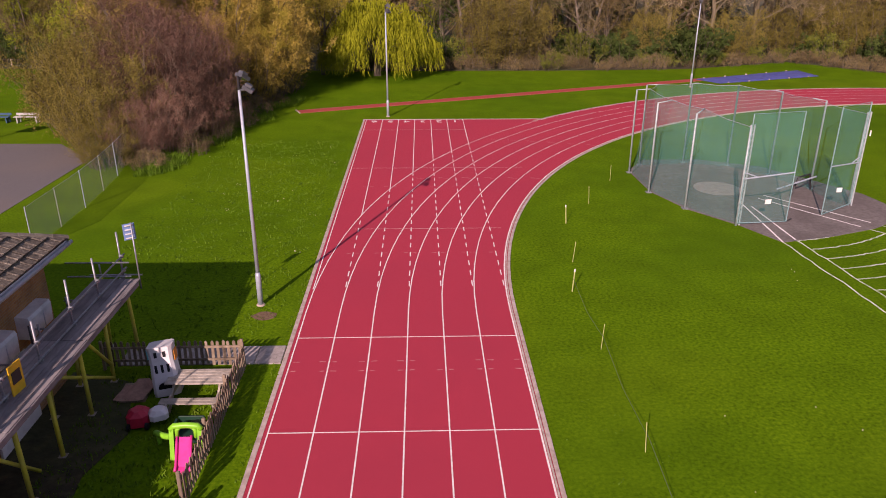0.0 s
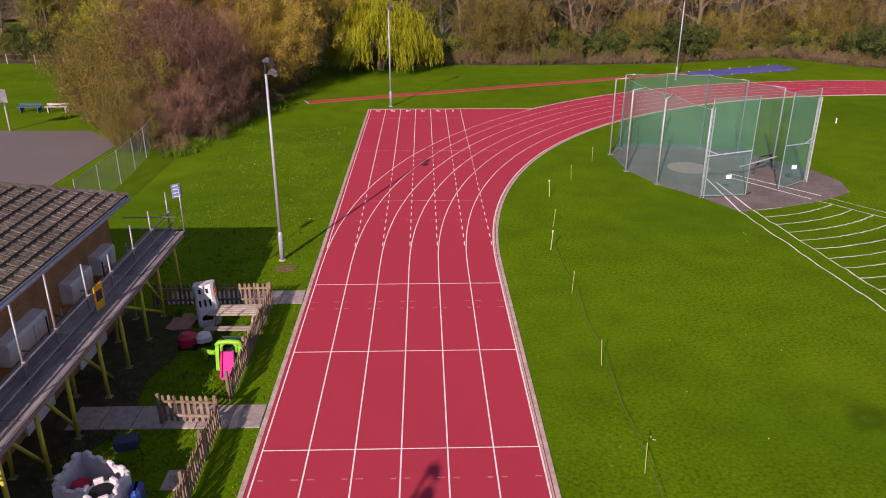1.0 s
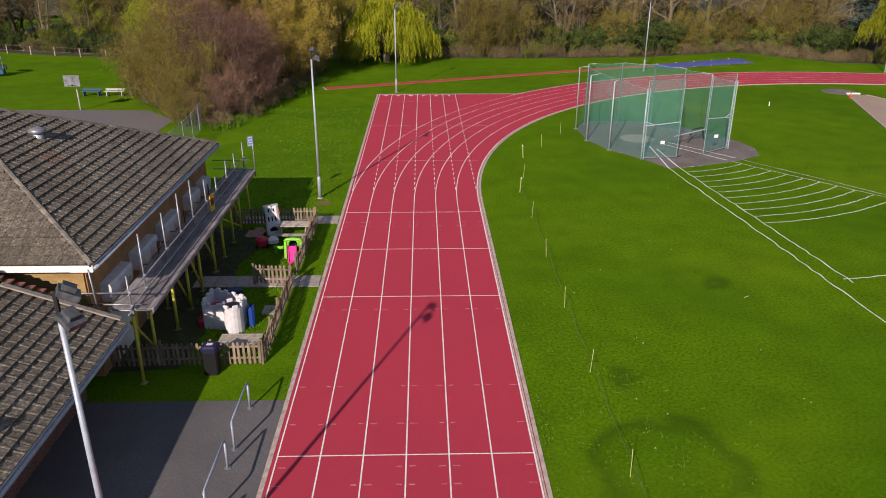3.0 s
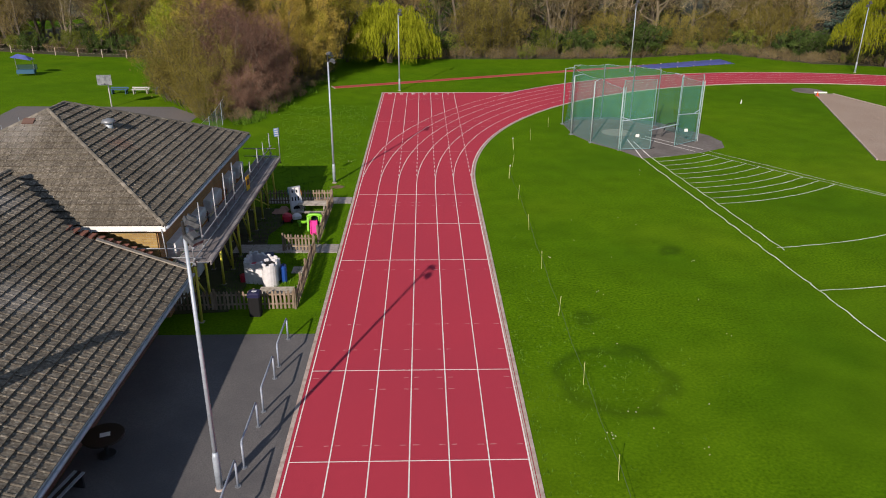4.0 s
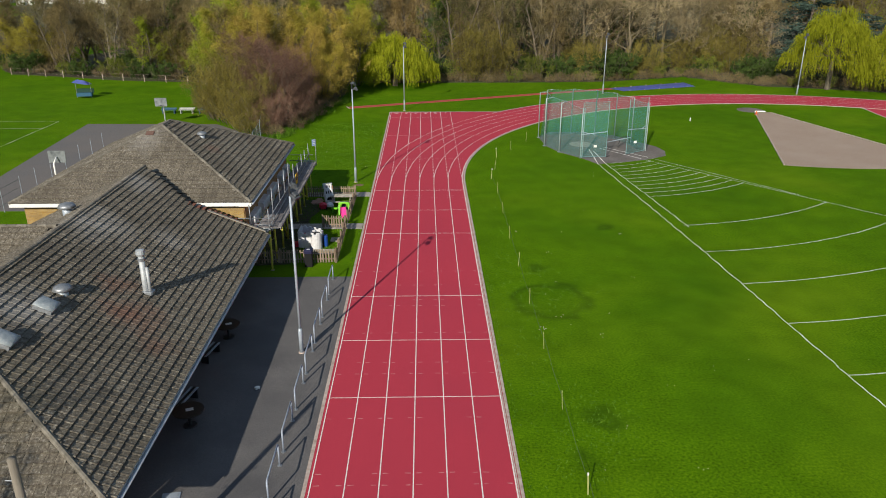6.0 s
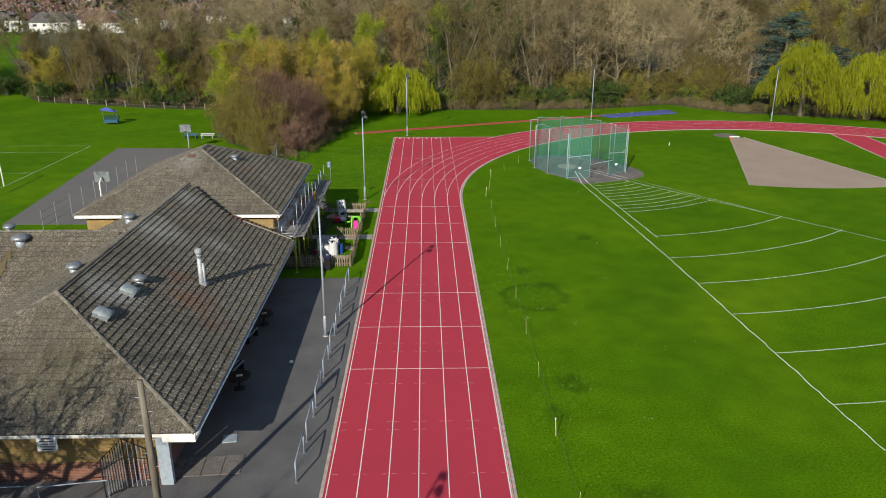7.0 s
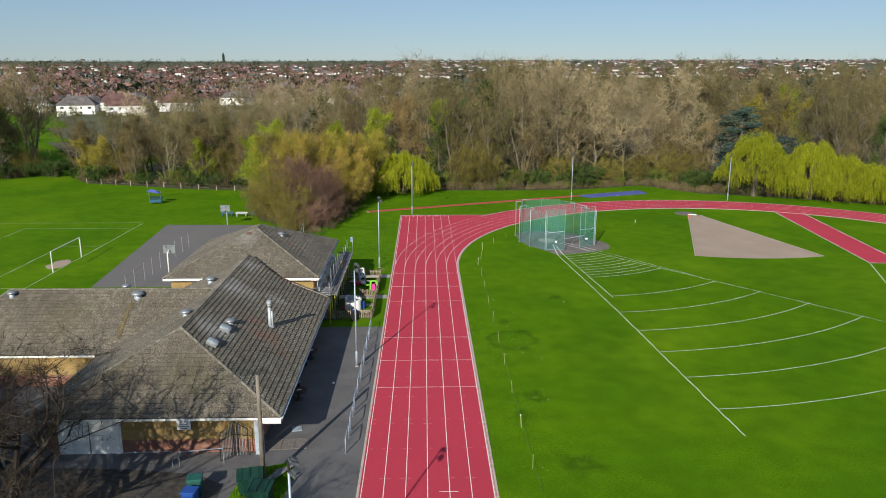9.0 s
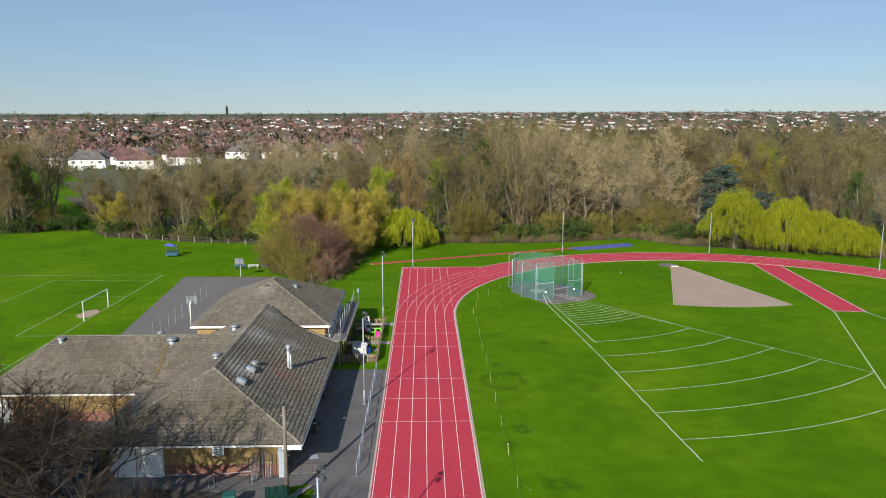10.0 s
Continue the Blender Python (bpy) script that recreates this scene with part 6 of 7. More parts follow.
for i in range(1800):
    a = HR.uniform(-47, 47) if HR.random() < 0.75 else HR.uniform(-38, -4)
    near = 400 if -36 < a < -3 else 950
    q = near + ((1600 if x_side(a) else 2350) - near) * HR.random() ** (1.5 if x_side(a) else 1.1)
    x, y = q * math.sin(radians(a)), q * math.cos(radians(a))
    zone = int((x + 2500) / 320) + 3 * int((y + 100) / 260)
    rz = row_dirs[zone % 4] + HR.choice((0, 0, 90)) + HR.uniform(-4, 4)
    # snap to street rows
    ux, uy = math.cos(radians(row_dirs[zone % 4])), math.sin(radians(row_dirs[zone % 4]))
    off = -x * uy + y * ux
    snap = round(off / 34) * 34 - off + HR.gauss(0, 3.5)
    x, y = x - uy * snap, y + ux * snap
    z = ground_height(x, y)
    w, d = HR.uniform(9, 15) if x < 0 else HR.uniform(7, 12), HR.uniform(7, 9)
    m = pose(x, y, z, 0, 0, rz)
    wall = far_w if HR.random() < (0.42 if x < 0 else 0.62) else far_b
    wall.box(None, (w, d, 5.3), 0, m @ pose(0, 0, 2.65))
    roof = far_r if HR.random() < (0.75 if x < 0 else 0.5) else far_g
    hip_roof(roof, m, w, d, 5.2, 8.4)
    far_b.box(None, (1.2, 0.8, 2.0), 0, m @ pose(HR.uniform(-2, 2), 0.5, 8.5))
for g, m, nm, lb in ((far_r, ROOF_RED, "distant_roofs", "distant red tiled house roofs"), (far_g, ROOF_GREY, "distant_roofs", "distant grey tiled house roofs"), (far_w, WALL_W, "distant_houses", "distant white rendered houses"), (far_b, WALL_B, "distant_houses", "distant brick houses and chimneys")):
    tagged(part(nm, g, m), lb, "houses", kind="stuff")
for i in range(5600):
    a = HR.uniform(-50, 50)
    q = 340 + 3100 * HR.random() ** 0.9
    x, y = q * math.sin(radians(a)), q * math.cos(radians(a))
    if 600 < q < (1400 if x < 0 else 2200) and HR.random() < (0.12 if x < 0 else 0.05):
        continue
    h = (HR.uniform(6, 13) if q < 1800 else HR.uniform(6, 10)) * (1.5 if HR.random() < 0.05 else 1.0)
    far_tree(far_ev if HR.random() < (0.25 if q < 1700 else 0.7) else far_t, x, y, ground_height(x, y), h, 34 if q < 1200 else 20, HR)
tagged(part("distant_trees", far_t, FAR_TWIG), "distant bare brown trees between the houses", "trees", kind="stuff")
tagged(part("distant_trees", far_ev, FAR_EVERGREEN), "distant dark evergreen trees between the houses", "trees", kind="stuff")


# ---- scaffold along the hall ----
random.seed(31)
scaf = thing("scaffold", (-8.9, 9, 0), "steel tube scaffold with timber boards and yellow sleeved legs", "scaffold")
XO, XL, XI, PZ = -8.1, -8.75, -9.6, 2.75      # deck edge, outer legs, inner legs; deck height
# outer legs: place along the hall and height of the tube above
for y, top in ((1.72, 3.9), (3.05, 4.79), (5.38, 4.68), (7.1, 4.83), (8.75, 4.85), (10.7, 4.28), (12.35, 3.88), (14.18, 4.12), (15.9, 4.0), (17.7, 4.1)):
    lean = random.uniform(-0.02, 0.1)
    part("sleeve", Geo().tube([(XL + lean, y - 0.03, 0.0), (XL, y, 2.5)], [0.06, 0.06], 8), YELLOW, scaf, "yellow padded leg sleeve", True)
    part("base_plate", Geo().box((XL + lean, y - 0.03, 0.02), (0.2, 0.2, 0.03)), TIMBER_G, scaf)
    part("standard", Geo().tube([(XL, y, 2.45), (XL + random.uniform(-0.02, 0.02), y, top)], [0.03, 0.03], 8), STEEL, scaf, smooth=True)
    part("transom", Geo().tube([(XO - 0.1, y + 0.07, PZ - 0.09), (XI - 0.2, y + 0.07, PZ - 0.09)], [0.026, 0.026], 8), STEEL, scaf, smooth=True)
    part("coupler", Geo().box((XL, y + 0.03, PZ - 0.12), (0.1, 0.13, 0.12)), STEEL, scaf)
    for z in (2.86, 3.31):
        part("coupler", Geo().chamfer((XL + 0.03, y, z), (0.12, 0.09, 0.1), 0.02), STEEL, scaf)
for y in (3.9, 7.1, 10.7, 14.0, 15.65, 18.0):
    part("sleeve", Geo().tube([(XI - 0.08, y, 0.0), (XI, y + 0.05, 2.5)], [0.055, 0.055], 8), YELLOW, scaf, "yellow padded leg sleeve", True)
    part("base_plate", Geo().box((XI - 0.08, y, 0.02), (0.2, 0.2, 0.03)), TIMBER_G, scaf)
    part("standard", Geo().tube([(XI, y + 0.05, 2.45), (XI, y + 0.05, 2.9)], [0.028, 0.028], 8), STEEL, scaf, smooth=True)
for y in (6.3, 9.6, 13.3):
    part("standard", Geo().tube([(XI + 0.2, y, 2.6), (XI + 0.2, y, 3.25)], [0.024, 0.024], 8), DARK, scaf, smooth=True)
for z in (2.86, 3.31):
    part("guard_rail", Geo().tube([(XL + 0.05, 1.5, z), (XL + 0.05, 9.2, z + 0.01), (XL + 0.05, 17.9, z)], [0.026] * 3, 8), STEEL, scaf, smooth=True)
    part("guard_rail", Geo().tube([(XO - 0.2, 17.2, z), (-10.2, 17.2, z)], [0.026] * 2, 8), STEEL, scaf, smooth=True)
part("guard_rail", Geo().tube([(-8.45, 1.8, 2.86), (-10.1, 1.8, 2.88)], [0.028] * 2, 8), STEEL, scaf, smooth=True)
part("guard_rail", Geo().tube([(-8.5, 1.75, 3.3), (-12.6, 1.45, 3.42)], [0.028] * 2, 8), STEEL, scaf, smooth=True)
for x in (XL - 0.05, XI + 0.05):
    part("ledger", Geo().tube([(x, 1.5, PZ - 0.13), (x, 17.6, PZ - 0.13)], [0.026] * 2, 8), STEEL, scaf, smooth=True)
for x, z0, z1 in ((-9.75, 2.6, 4.2), (-12.5, 3.3, 4.2)):
    part("standard", Geo().tube([(x, 1.6, z0), (x - 0.05, 1.55, z1)], [0.028] * 2, 8), STEEL, scaf, smooth=True)
for a, b in (((-9.08, 2.23, 2.0), (-9.12, 3.95, 0.05)), ((-8.72, 5.5, 2.5), (-8.93, 7.48, 0.05)), ((-8.7, 7.15, 2.5), (-8.84, 9.0, 0.05)), ((-8.72, 9.2, 2.5), (-9.0, 11.7, 0.05)), ((-8.72, 14.2, 2.5), (-8.75, 15.85, 0.6)), ((-9.5, 12.9, 2.0), (-8.65, 15.6, 0.3)), ((-8.72, 1.9, 1.9), (-9.08, 2.23, 2.0))):
    part("brace", Geo().tube([a, b], [0.05, 0.05], 8), YELLOW, scaf, smooth=True)
for r in range(6):
    y = 1.75
    while y < 17.0:
        ln = min(3.9, 17.3 - y)
        part("board", Geo().box((XI + 0.25 + r * 0.232, y + ln / 2, PZ - 0.035 + random.uniform(0, 0.012)), (0.222, ln - 0.03, 0.038), random.uniform(-0.15, 0.15)), BOARD, scaf)
        y += 3.9
part("edge_board", Geo().box((XO - 0.03, 9.5, PZ - 0.1), (0.035, 15.4, 0.2)), BOARD, scaf)
ys = part("warning_sign", Geo().box((XL + 0.12, 11.1, 3.0), (0.03, 0.45, 0.95), -6), SIGN_Y, scaf, "yellow warning sign board")
part("sign_mark", Geo().box((XL + 0.14, 11.09, 3.15), (0.012, 0.3, 0.3), -6), DARK, ys)
bs = part("notice_sign", Geo().box((XO - 0.1, 17.35, 4.25), (0.34, 0.03, 0.5), 35), SIGN_B, scaf, "blue and white notice board on a tube")
for i in range(4):
    part("sign_writing", Geo().box((XO - 0.1 + 0.012, 17.33, 4.45 - 0.13 * i), (0.24, 0.045, 0.03), 35), WHITE, bs)
part("standard", Geo().tube([(XO, 17.3, 2.4), (XO, 17.3, 4.55)], [0.026] * 2, 8), STEEL, scaf, smooth=True)


# ---- picket fences ----
def picket_mesh():
    w, t, h = 0.09, 0.022, 0.92
    g = Geo()
    g.add([(-w / 2, -t / 2, 0.06), (w / 2, -t / 2, 0.06), (w / 2, -t / 2, h - 0.05), (0, -t / 2, h), (-w / 2, -t / 2, h - 0.05), (-w / 2, t / 2, 0.06), (w / 2, t / 2, 0.06), (w / 2, t / 2, h - 0.05), (0, t / 2, h), (-w / 2, t / 2, h - 0.05)],
          [(0, 1, 2, 3, 4), (9, 8, 7, 6, 5), (0, 5, 6, 1), (1, 6, 7, 2), (2, 7, 8, 3), (3, 8, 9, 4), (4, 9, 5, 0)])
    return g.mesh("picket", TIMBER)


PICKET = picket_mesh()


def picket_fence(pts):
    ob = thing("picket_fence", pts[0], "weathered brown timber picket fence round the play yard", "fence", "play yard fences")
    for a, b in zip(pts, pts[1:]):
        a, b = Vector((*a, 0)), Vector((*b, 0))
        ln = (b - a).length
        d = (b - a).normalized()
        ang = math.degrees(math.atan2(d.y, d.x))
        o = Vector((-d.y, d.x, 0))
        n = max(1, round(ln / 1.8))
        for i in range(n + 1):
            p = a.lerp(b, i / n)
            part("post", Geo().chamfer((p.x, p.y, 0.5), (0.09, 0.09, 1.0), 0.015, ang), TIMBER, ob)
        for z in (0.28, 0.72):
            part("rail", Geo().beam(a + Vector((0, 0, z)) + o * 0.04, b + Vector((0, 0, z)) + o * 0.04, 0.035, 0.07), TIMBER, ob)
        m = int(ln / 0.17)
        for i in range(m):
            p = a.lerp(b, (i + 0.5) / m) - o * 0.0
            k = new("picket", PICKET)
            k.parent = ob
            k.matrix_parent_inverse = ob.matrix_basis.inverted()
            k.matrix_basis = pose(p.x - o.x * -0.075, p.y - o.y * -0.075, random.uniform(-0.015, 0.015), random.uniform(-1.5, 1.5), random.uniform(-2, 2), ang)


picket_fence([(-9.3, 16.55), (-5.05, 16.6), (-5.1, 10.4)])
picket_fence([(-6.7, 9.3), (-5.12, 9.2), (-5.07, 2.85), (-10.2, 2.75)])

# ---- play yard ----
bed = part("bark_bed", Geo().prism([(-10.2, 2.4), (-7.9, 2.6), (-7.7, 5.2), (-8.3, 8.0), (-7.6, 9.3), (-7.9, 11.5), (-7.4, 13.2), (-8.2, 15.8), (-10.2, 16.4)], -0.03, 0.022), SOIL)
tagged(bed, "dark bark chippings on the ground under the scaffold", "ground", kind="structure")
table = thing("picnic_table", (-6.0, 15.4, 0), "grey weathered timber picnic table with a bench", "table")
for i in range(5):
    part("top_plank", Geo().chamfer((-5.95, 14.75 + i * 0.16, 0.62), (1.75, 0.145, 0.04), 0.008), TIMBER_G, table)
for i in range(2):
    part("bench_plank", Geo().chamfer((-5.95, 14.1 + i * 0.15, 0.38), (1.75, 0.14, 0.04), 0.008), TIMBER_G, table)
for x in (-6.6, -5.3):
    part("leg", Geo().beam((x, 14.1, 0.0), (x, 15.0, 0.62), 0.06, 0.09), TIMBER_G, table)
    part("leg", Geo().beam((x, 15.9, 0.0), (x, 15.2, 0.62), 0.06, 0.09), TIMBER_G, table)
    part("bearer", Geo().beam((x, 13.95, 0.35), (x, 15.6, 0.35), 0.05, 0.08), TIMBER_G, table)

tower = thing("toy_tower", (-7.15, 15.45, 0), "white plastic play tower with dark slot windows, tilted back", "toy")
tm = pose(-6.92, 15.27, 0.0, -11, -5, 10) @ Matrix.Scale(0.99, 4)
g = Geo()
prof = [(0.36, 0.0), (0.38, 0.15), (0.36, 0.6), (0.33, 1.05), (0.34, 1.35), (0.36, 1.5)]
for k, z in prof:
    for sx, sy in ((-1, -0.75), (-0.75, -1), (0.75, -1), (1, -0.75), (1, 0.75), (0.75, 1), (-0.75, 1), (-1, 0.75)):
        g.v.append(tuple(tm @ Vector((sx * k, sy * k, z))))
for i in range(len(prof) - 1):
    g.f += [(8 * i + j, 8 * i + (j + 1) % 8, 8 * i + 8 + (j + 1) % 8, 8 * i + 8 + j) for j in range(8)]
g.f.append(tuple(range(40, 48)))
part("shell", g, PLASTIC_W, tower)
part("doorway", Geo().tube([tm @ Vector((0, -0.385, 0.26)), tm @ Vector((0, -0.36, 0.27))], [0.2, 0.2], 14), PLASTIC_K, tower, "black round doorway")
for x in (-0.17, 0.0, 0.17):
    part("slot", Geo().box(None, (0.07, 0.02, 0.24), 0, tm @ pose(x, -0.355, 0.85)), PLASTIC_K, tower)
for x in (-0.12, 0.12):
    part("slot", Geo().box(None, (0.08, 0.02, 0.16), 0, tm @ pose(x, -0.352, 1.28)), PLASTIC_K, tower)
part("trim", Geo().box(None, (0.03, 0.5, 0.3), 0, tm @ pose(-0.36, 0, 1.3)), plain("teal_plastic", (0.05, 0.4, 0.45)), tower)
part("trim", Geo().box(None, (0.03, 0.4, 0.3), 0, tm @ pose(0.36, 0, 1.15)), plain("orange_plastic", (0.7, 0.25, 0.04)), tower)

slide = thing("toy_slide", (-5.5, 12.3, 0), "lime green toddler climbing frame with a pink slide", "toy")
for x in (-5.86, -5.15):
    part("upright", Geo().beam((x, 12.12, 0), (x, 12.32, 0.84), 0.11, 0.1), PLASTIC_L, slide)
    part("side_panel", Geo().add([(x - 0.03, 12.2, 0), (x - 0.03, 12.38, 0.8), (x - 0.03, 12.75, 0.8), (x - 0.03, 12.9, 0), (x + 0.03, 12.2, 0), (x + 0.03, 12.38, 0.8), (x + 0.03, 12.75, 0.8), (x + 0.03, 12.9, 0)], [(0, 1, 2, 3), (7, 6, 5, 4), (0, 4, 5, 1), (1, 5, 6, 2), (2, 6, 7, 3), (3, 7, 4, 0)]), PLASTIC_D, slide, "dark green side panel")
part("head_panel", Geo().tube([(-5.9, 12.3, 0.78), (-5.8, 12.33, 0.87), (-5.5, 12.34, 0.89), (-5.2, 12.33, 0.87), (-5.1, 12.3, 0.78)], [0.07, 0.08, 0.08, 0.08, 0.07], 10), PLASTIC_L, slide, smooth=True)
for x, k in ((-5.74, 1), (-5.27, -1)):
    part("gusset", Geo().tube([(x, 12.3, 0.55), (x, 12.33, 0.75), (x + k * 0.12, 12.35, 0.88)], [0.05, 0.06, 0.06], 8), PLASTIC_L, slide, smooth=True)
part("back_panel", Geo().chamfer((-5.5, 12.82, 0.42), (0.68, 0.06, 0.84), 0.02), PLASTIC_D, slide)
part("platform", Geo().chamfer((-5.5, 12.55, 0.48), (0.66, 0.46, 0.08), 0.02), PLASTIC_D, slide)
bed_l = [(-5.73, 12.3, 0.56), (-5.69, 11.98, 0.3), (-5.65, 11.72, 0.09), (-5.63, 11.55, 0.05)]
g = Geo()
for p in bed_l:
    g.v += [p, (p[0] + 0.34, p[1], p[2]), (p[0] + 0.34, p[1], p[2] - 0.05), (p[0], p[1], p[2] - 0.05)]
for i in range(3):
    g.f += [(4 * i + j, 4 * i + (j + 1) % 4, 4 * i + 4 + (j + 1) % 4, 4 * i + 4 + j) for j in range(4)]
g.f += [(3, 2, 1, 0), (12, 13, 14, 15)]
chute = part("chute", g, PLASTIC_P, slide, "pink slide")
for dx in (-0.01, 0.35):
    part("rim", Geo().tube([(p[0] + dx, p[1], p[2] + 0.04) for p in bed_l], [0.035] * 4, 8), PLASTIC_P, chute, smooth=True)
part("arm", Geo().tube([(-5.88, 12.4, 0.5), (-6.1, 12.6, 0.36), (-6.35, 12.75, 0.3), (-6.52, 12.85, 0.32)], [0.07, 0.08, 0.09, 0.07], 10), PLASTIC_L, slide, smooth=True)
part("arm_foot", Geo().tube([(-6.42, 12.8, 0.0), (-6.42, 12.8, 0.28)], [0.07, 0.06], 10), PLASTIC_L, slide, smooth=True)

car = thing("toy_car", (-6.75, 13.75, 0), "red and white plastic ride-on toy car", "toy")
part("body", Geo().chamfer((-7.25, 13.68, 0.28), (0.55, 0.6, 0.42), 0.12, 10), PLASTIC_R, car)
part("roof", Geo().chamfer((-6.74, 13.78, 0.3), (0.5, 0.5, 0.26), 0.1, 25), PLASTIC_W, car)
for x, y in ((-7.42, 13.38), (-6.95, 13.42), (-7.42, 13.98), (-6.95, 14.0)):
    part("wheel", Geo().tube([(x - 0.04, y, 0.1), (x + 0.04, y, 0.1)], [0.1, 0.1], 12), PLASTIC_K, car)

cover = thing("sandpit_sheet", (-7.9, 14.9, 0), "crumpled brown cloth sheet over a low frame", "sheet")
g = Geo()
for i in range(9):
    for j in range(9):
        x, y = -8.33 + 0.85 * i / 8 + 0.1 * j / 8, 14.65 + 0.95 * j / 8
        g.v.append((x, y, 0.12 + 0.12 * noise.noise(Vector((x * 2.2, y * 2.2, 0))) + (0.18 if 2 < i < 7 else 0.0) * (j / 8)))
for i in range(8):
    for j in range(8):
        k = i * 9 + j
        g.f.append((k, k + 9, k + 10, k + 1))
part("sheet", g, CLOTH, cover, smooth=True)
part("frame", Geo().box((-7.88, 15.15, 0.06), (0.8, 0.9, 0.1), 3), TIMBER, cover)

castle = thing("toy_castle", (-7.4, 6.2, 0), "pale plastic toy castle with a round tower and blue panel", "toy")


def battlement(parent, c, r, z0, z1, n=12, m=PLASTIC_G):
    part("tower", Geo().tube([(c[0], c[1], 0), (c[0], c[1], z0 * 0.5), (c[0], c[1], z0), (c[0], c[1], z0 + 0.02)], [r * 1.04, r, r * 1.06, r * 0.8], 18), m, parent, smooth=False)
    for i in range(n // 2):
        a = 2 * math.pi * i / (n // 2)
        part("merlon", Geo().chamfer((c[0] + r * 0.95 * math.cos(a), c[1] + r * 0.95 * math.sin(a), (z0 + z1) / 2), (0.1, 0.22, z1 - z0), 0.02, math.degrees(a)), m, parent)


battlement(castle, (-6.6, 5.3), 0.36, 1.05, 1.18)
part("tower_well", Geo().tube([(-6.6, 5.3, 1.06), (-6.6, 5.3, 1.08)], [0.27, 0.27], 16), PLASTIC_K, castle)
for a, b, h in (((-7.78, 5.5), (-6.92, 5.34), 0.98), ((-7.78, 5.56), (-7.7, 6.72), 1.05), ((-7.64, 6.76), (-6.28, 6.0), 1.02), ((-6.25, 5.93), (-6.38, 5.62), 0.95)):
    a, b = Vector(a), Vector(b)
    d = b - a
    ang = math.degrees(math.atan2(d.y, d.x))
    wall = part("wall_panel", Geo().beam((*a, h / 2), (*b, h / 2), 0.1, h), PLASTIC_G, castle)
    k = max(2, int(d.length / 0.32))
    for i in range(k):
        p = a.lerp(b, (i + 0.5) / k)
        part("merlon", Geo().chamfer((p.x, p.y, h + 0.05), (0.19, 0.11, 0.1), 0.025, ang), PLASTIC_G, castle)
    for i in range(1, k):
        p = a.lerp(b, i / k)
        part("groove", Geo().box((p.x, p.y, h * 0.45), (0.025, 0.112, h * 0.8), ang), PLASTIC_W, wall)
part("floor", Geo().box((-7.05, 6.05, 0.3), (1.1, 0.9, 0.06)), PLASTIC_W, castle)
part("seat", Geo().chamfer((-7.4, 5.95, 0.55), (0.4, 0.4, 0.5), 0.06, 10), PLASTIC_R, castle, "faded red inner seat")
part("blue_slide", Geo().chamfer((-6.06, 5.78, 0.4), (0.26, 0.52, 0.8), 0.08, 8), PLASTIC_B, castle, "blue side panel")
part("red_step", Geo().chamfer((-7.95, 5.75, 0.16), (0.3, 0.45, 0.32), 0.06, 20), PLASTIC_R, castle)

deck = thing("timber_deck", (-6.1, 4.6, 0), "low grey timber decking platform in the play yard", "deck")
for i in range(8):
    part("deck_board", Geo().chamfer((-6.13, 3.77 + i * 0.105, 0.24), (1.52, 0.097, 0.03), 0.005), TIMBER_G, deck)
for x in (-6.8, -5.45):
    part("joist", Geo().box((x, 4.13, 0.11), (0.08, 0.8, 0.22)), TIMBER, deck)

step = thing("paving_patch", (-5.55, 6.9, 0), "single grey paving slab in the grass", "slab")
part("paving_slab", Geo().chamfer((-5.6, 6.9, 0.02), (0.55, 0.75, 0.05), 0.01), SLAB_M, step)
box = thing("storage_crate", (-7.3, 8.3, 0), "dark blue plastic storage crate on the grass", "crate")
part("body", Geo().chamfer((-7.3, 8.3, 0.15), (0.6, 0.4, 0.3), 0.03, 15), plain("navy_plastic", (0.03, 0.05, 0.12)), box)

lb = thing("litter_bin", (-6.66, 2.35, 0), "square black litter bin with a white label", "bin")
part("body", Geo().chamfer((-6.66, 2.35, 0.45), (0.48, 0.46, 0.9), 0.04), PLASTIC_K, lb)
part("hood", Geo().chamfer((-6.66, 2.35, 0.99), (0.54, 0.52, 0.2), 0.06), plain("navy_lid", (0.012, 0.012, 0.05), 0.5), lb, "dark navy lid")
part("label", Geo().box((-6.66, 2.34, 1.092), (0.2, 0.14, 0.006)), PLASTIC_G, lb)

# ---- spectator rails ----
for i in range(8):
    y0 = 0.17 - 2.87 * i
    rail = thing("spectator_rail", (-4.95, y0 - 1.0, 0), "grey steel hoop rail with a blue top beside the track", "rail", "spectator rails")
    for y in (y0, y0 - 2.05):
        part("post", Geo().tube([(-4.95, y, 0), (-4.95, y, 0.92)], [0.036, 0.036], 10), RAIL_PAINT, rail, smooth=True)
        part("foot", Geo().tube([(-4.95, y, 0.0), (-4.95, y, 0.03)], [0.09, 0.09], 12), STEEL, rail)
    part("top_rail", Geo().tube([(-4.95, y0, 0.9), (-4.95, y0 - 0.05, 0.96), (-4.95, y0 - 2.0, 0.96), (-4.95, y0 - 2.05, 0.9)], [0.034] * 4, 10), RAIL_PAINT, rail, smooth=True)

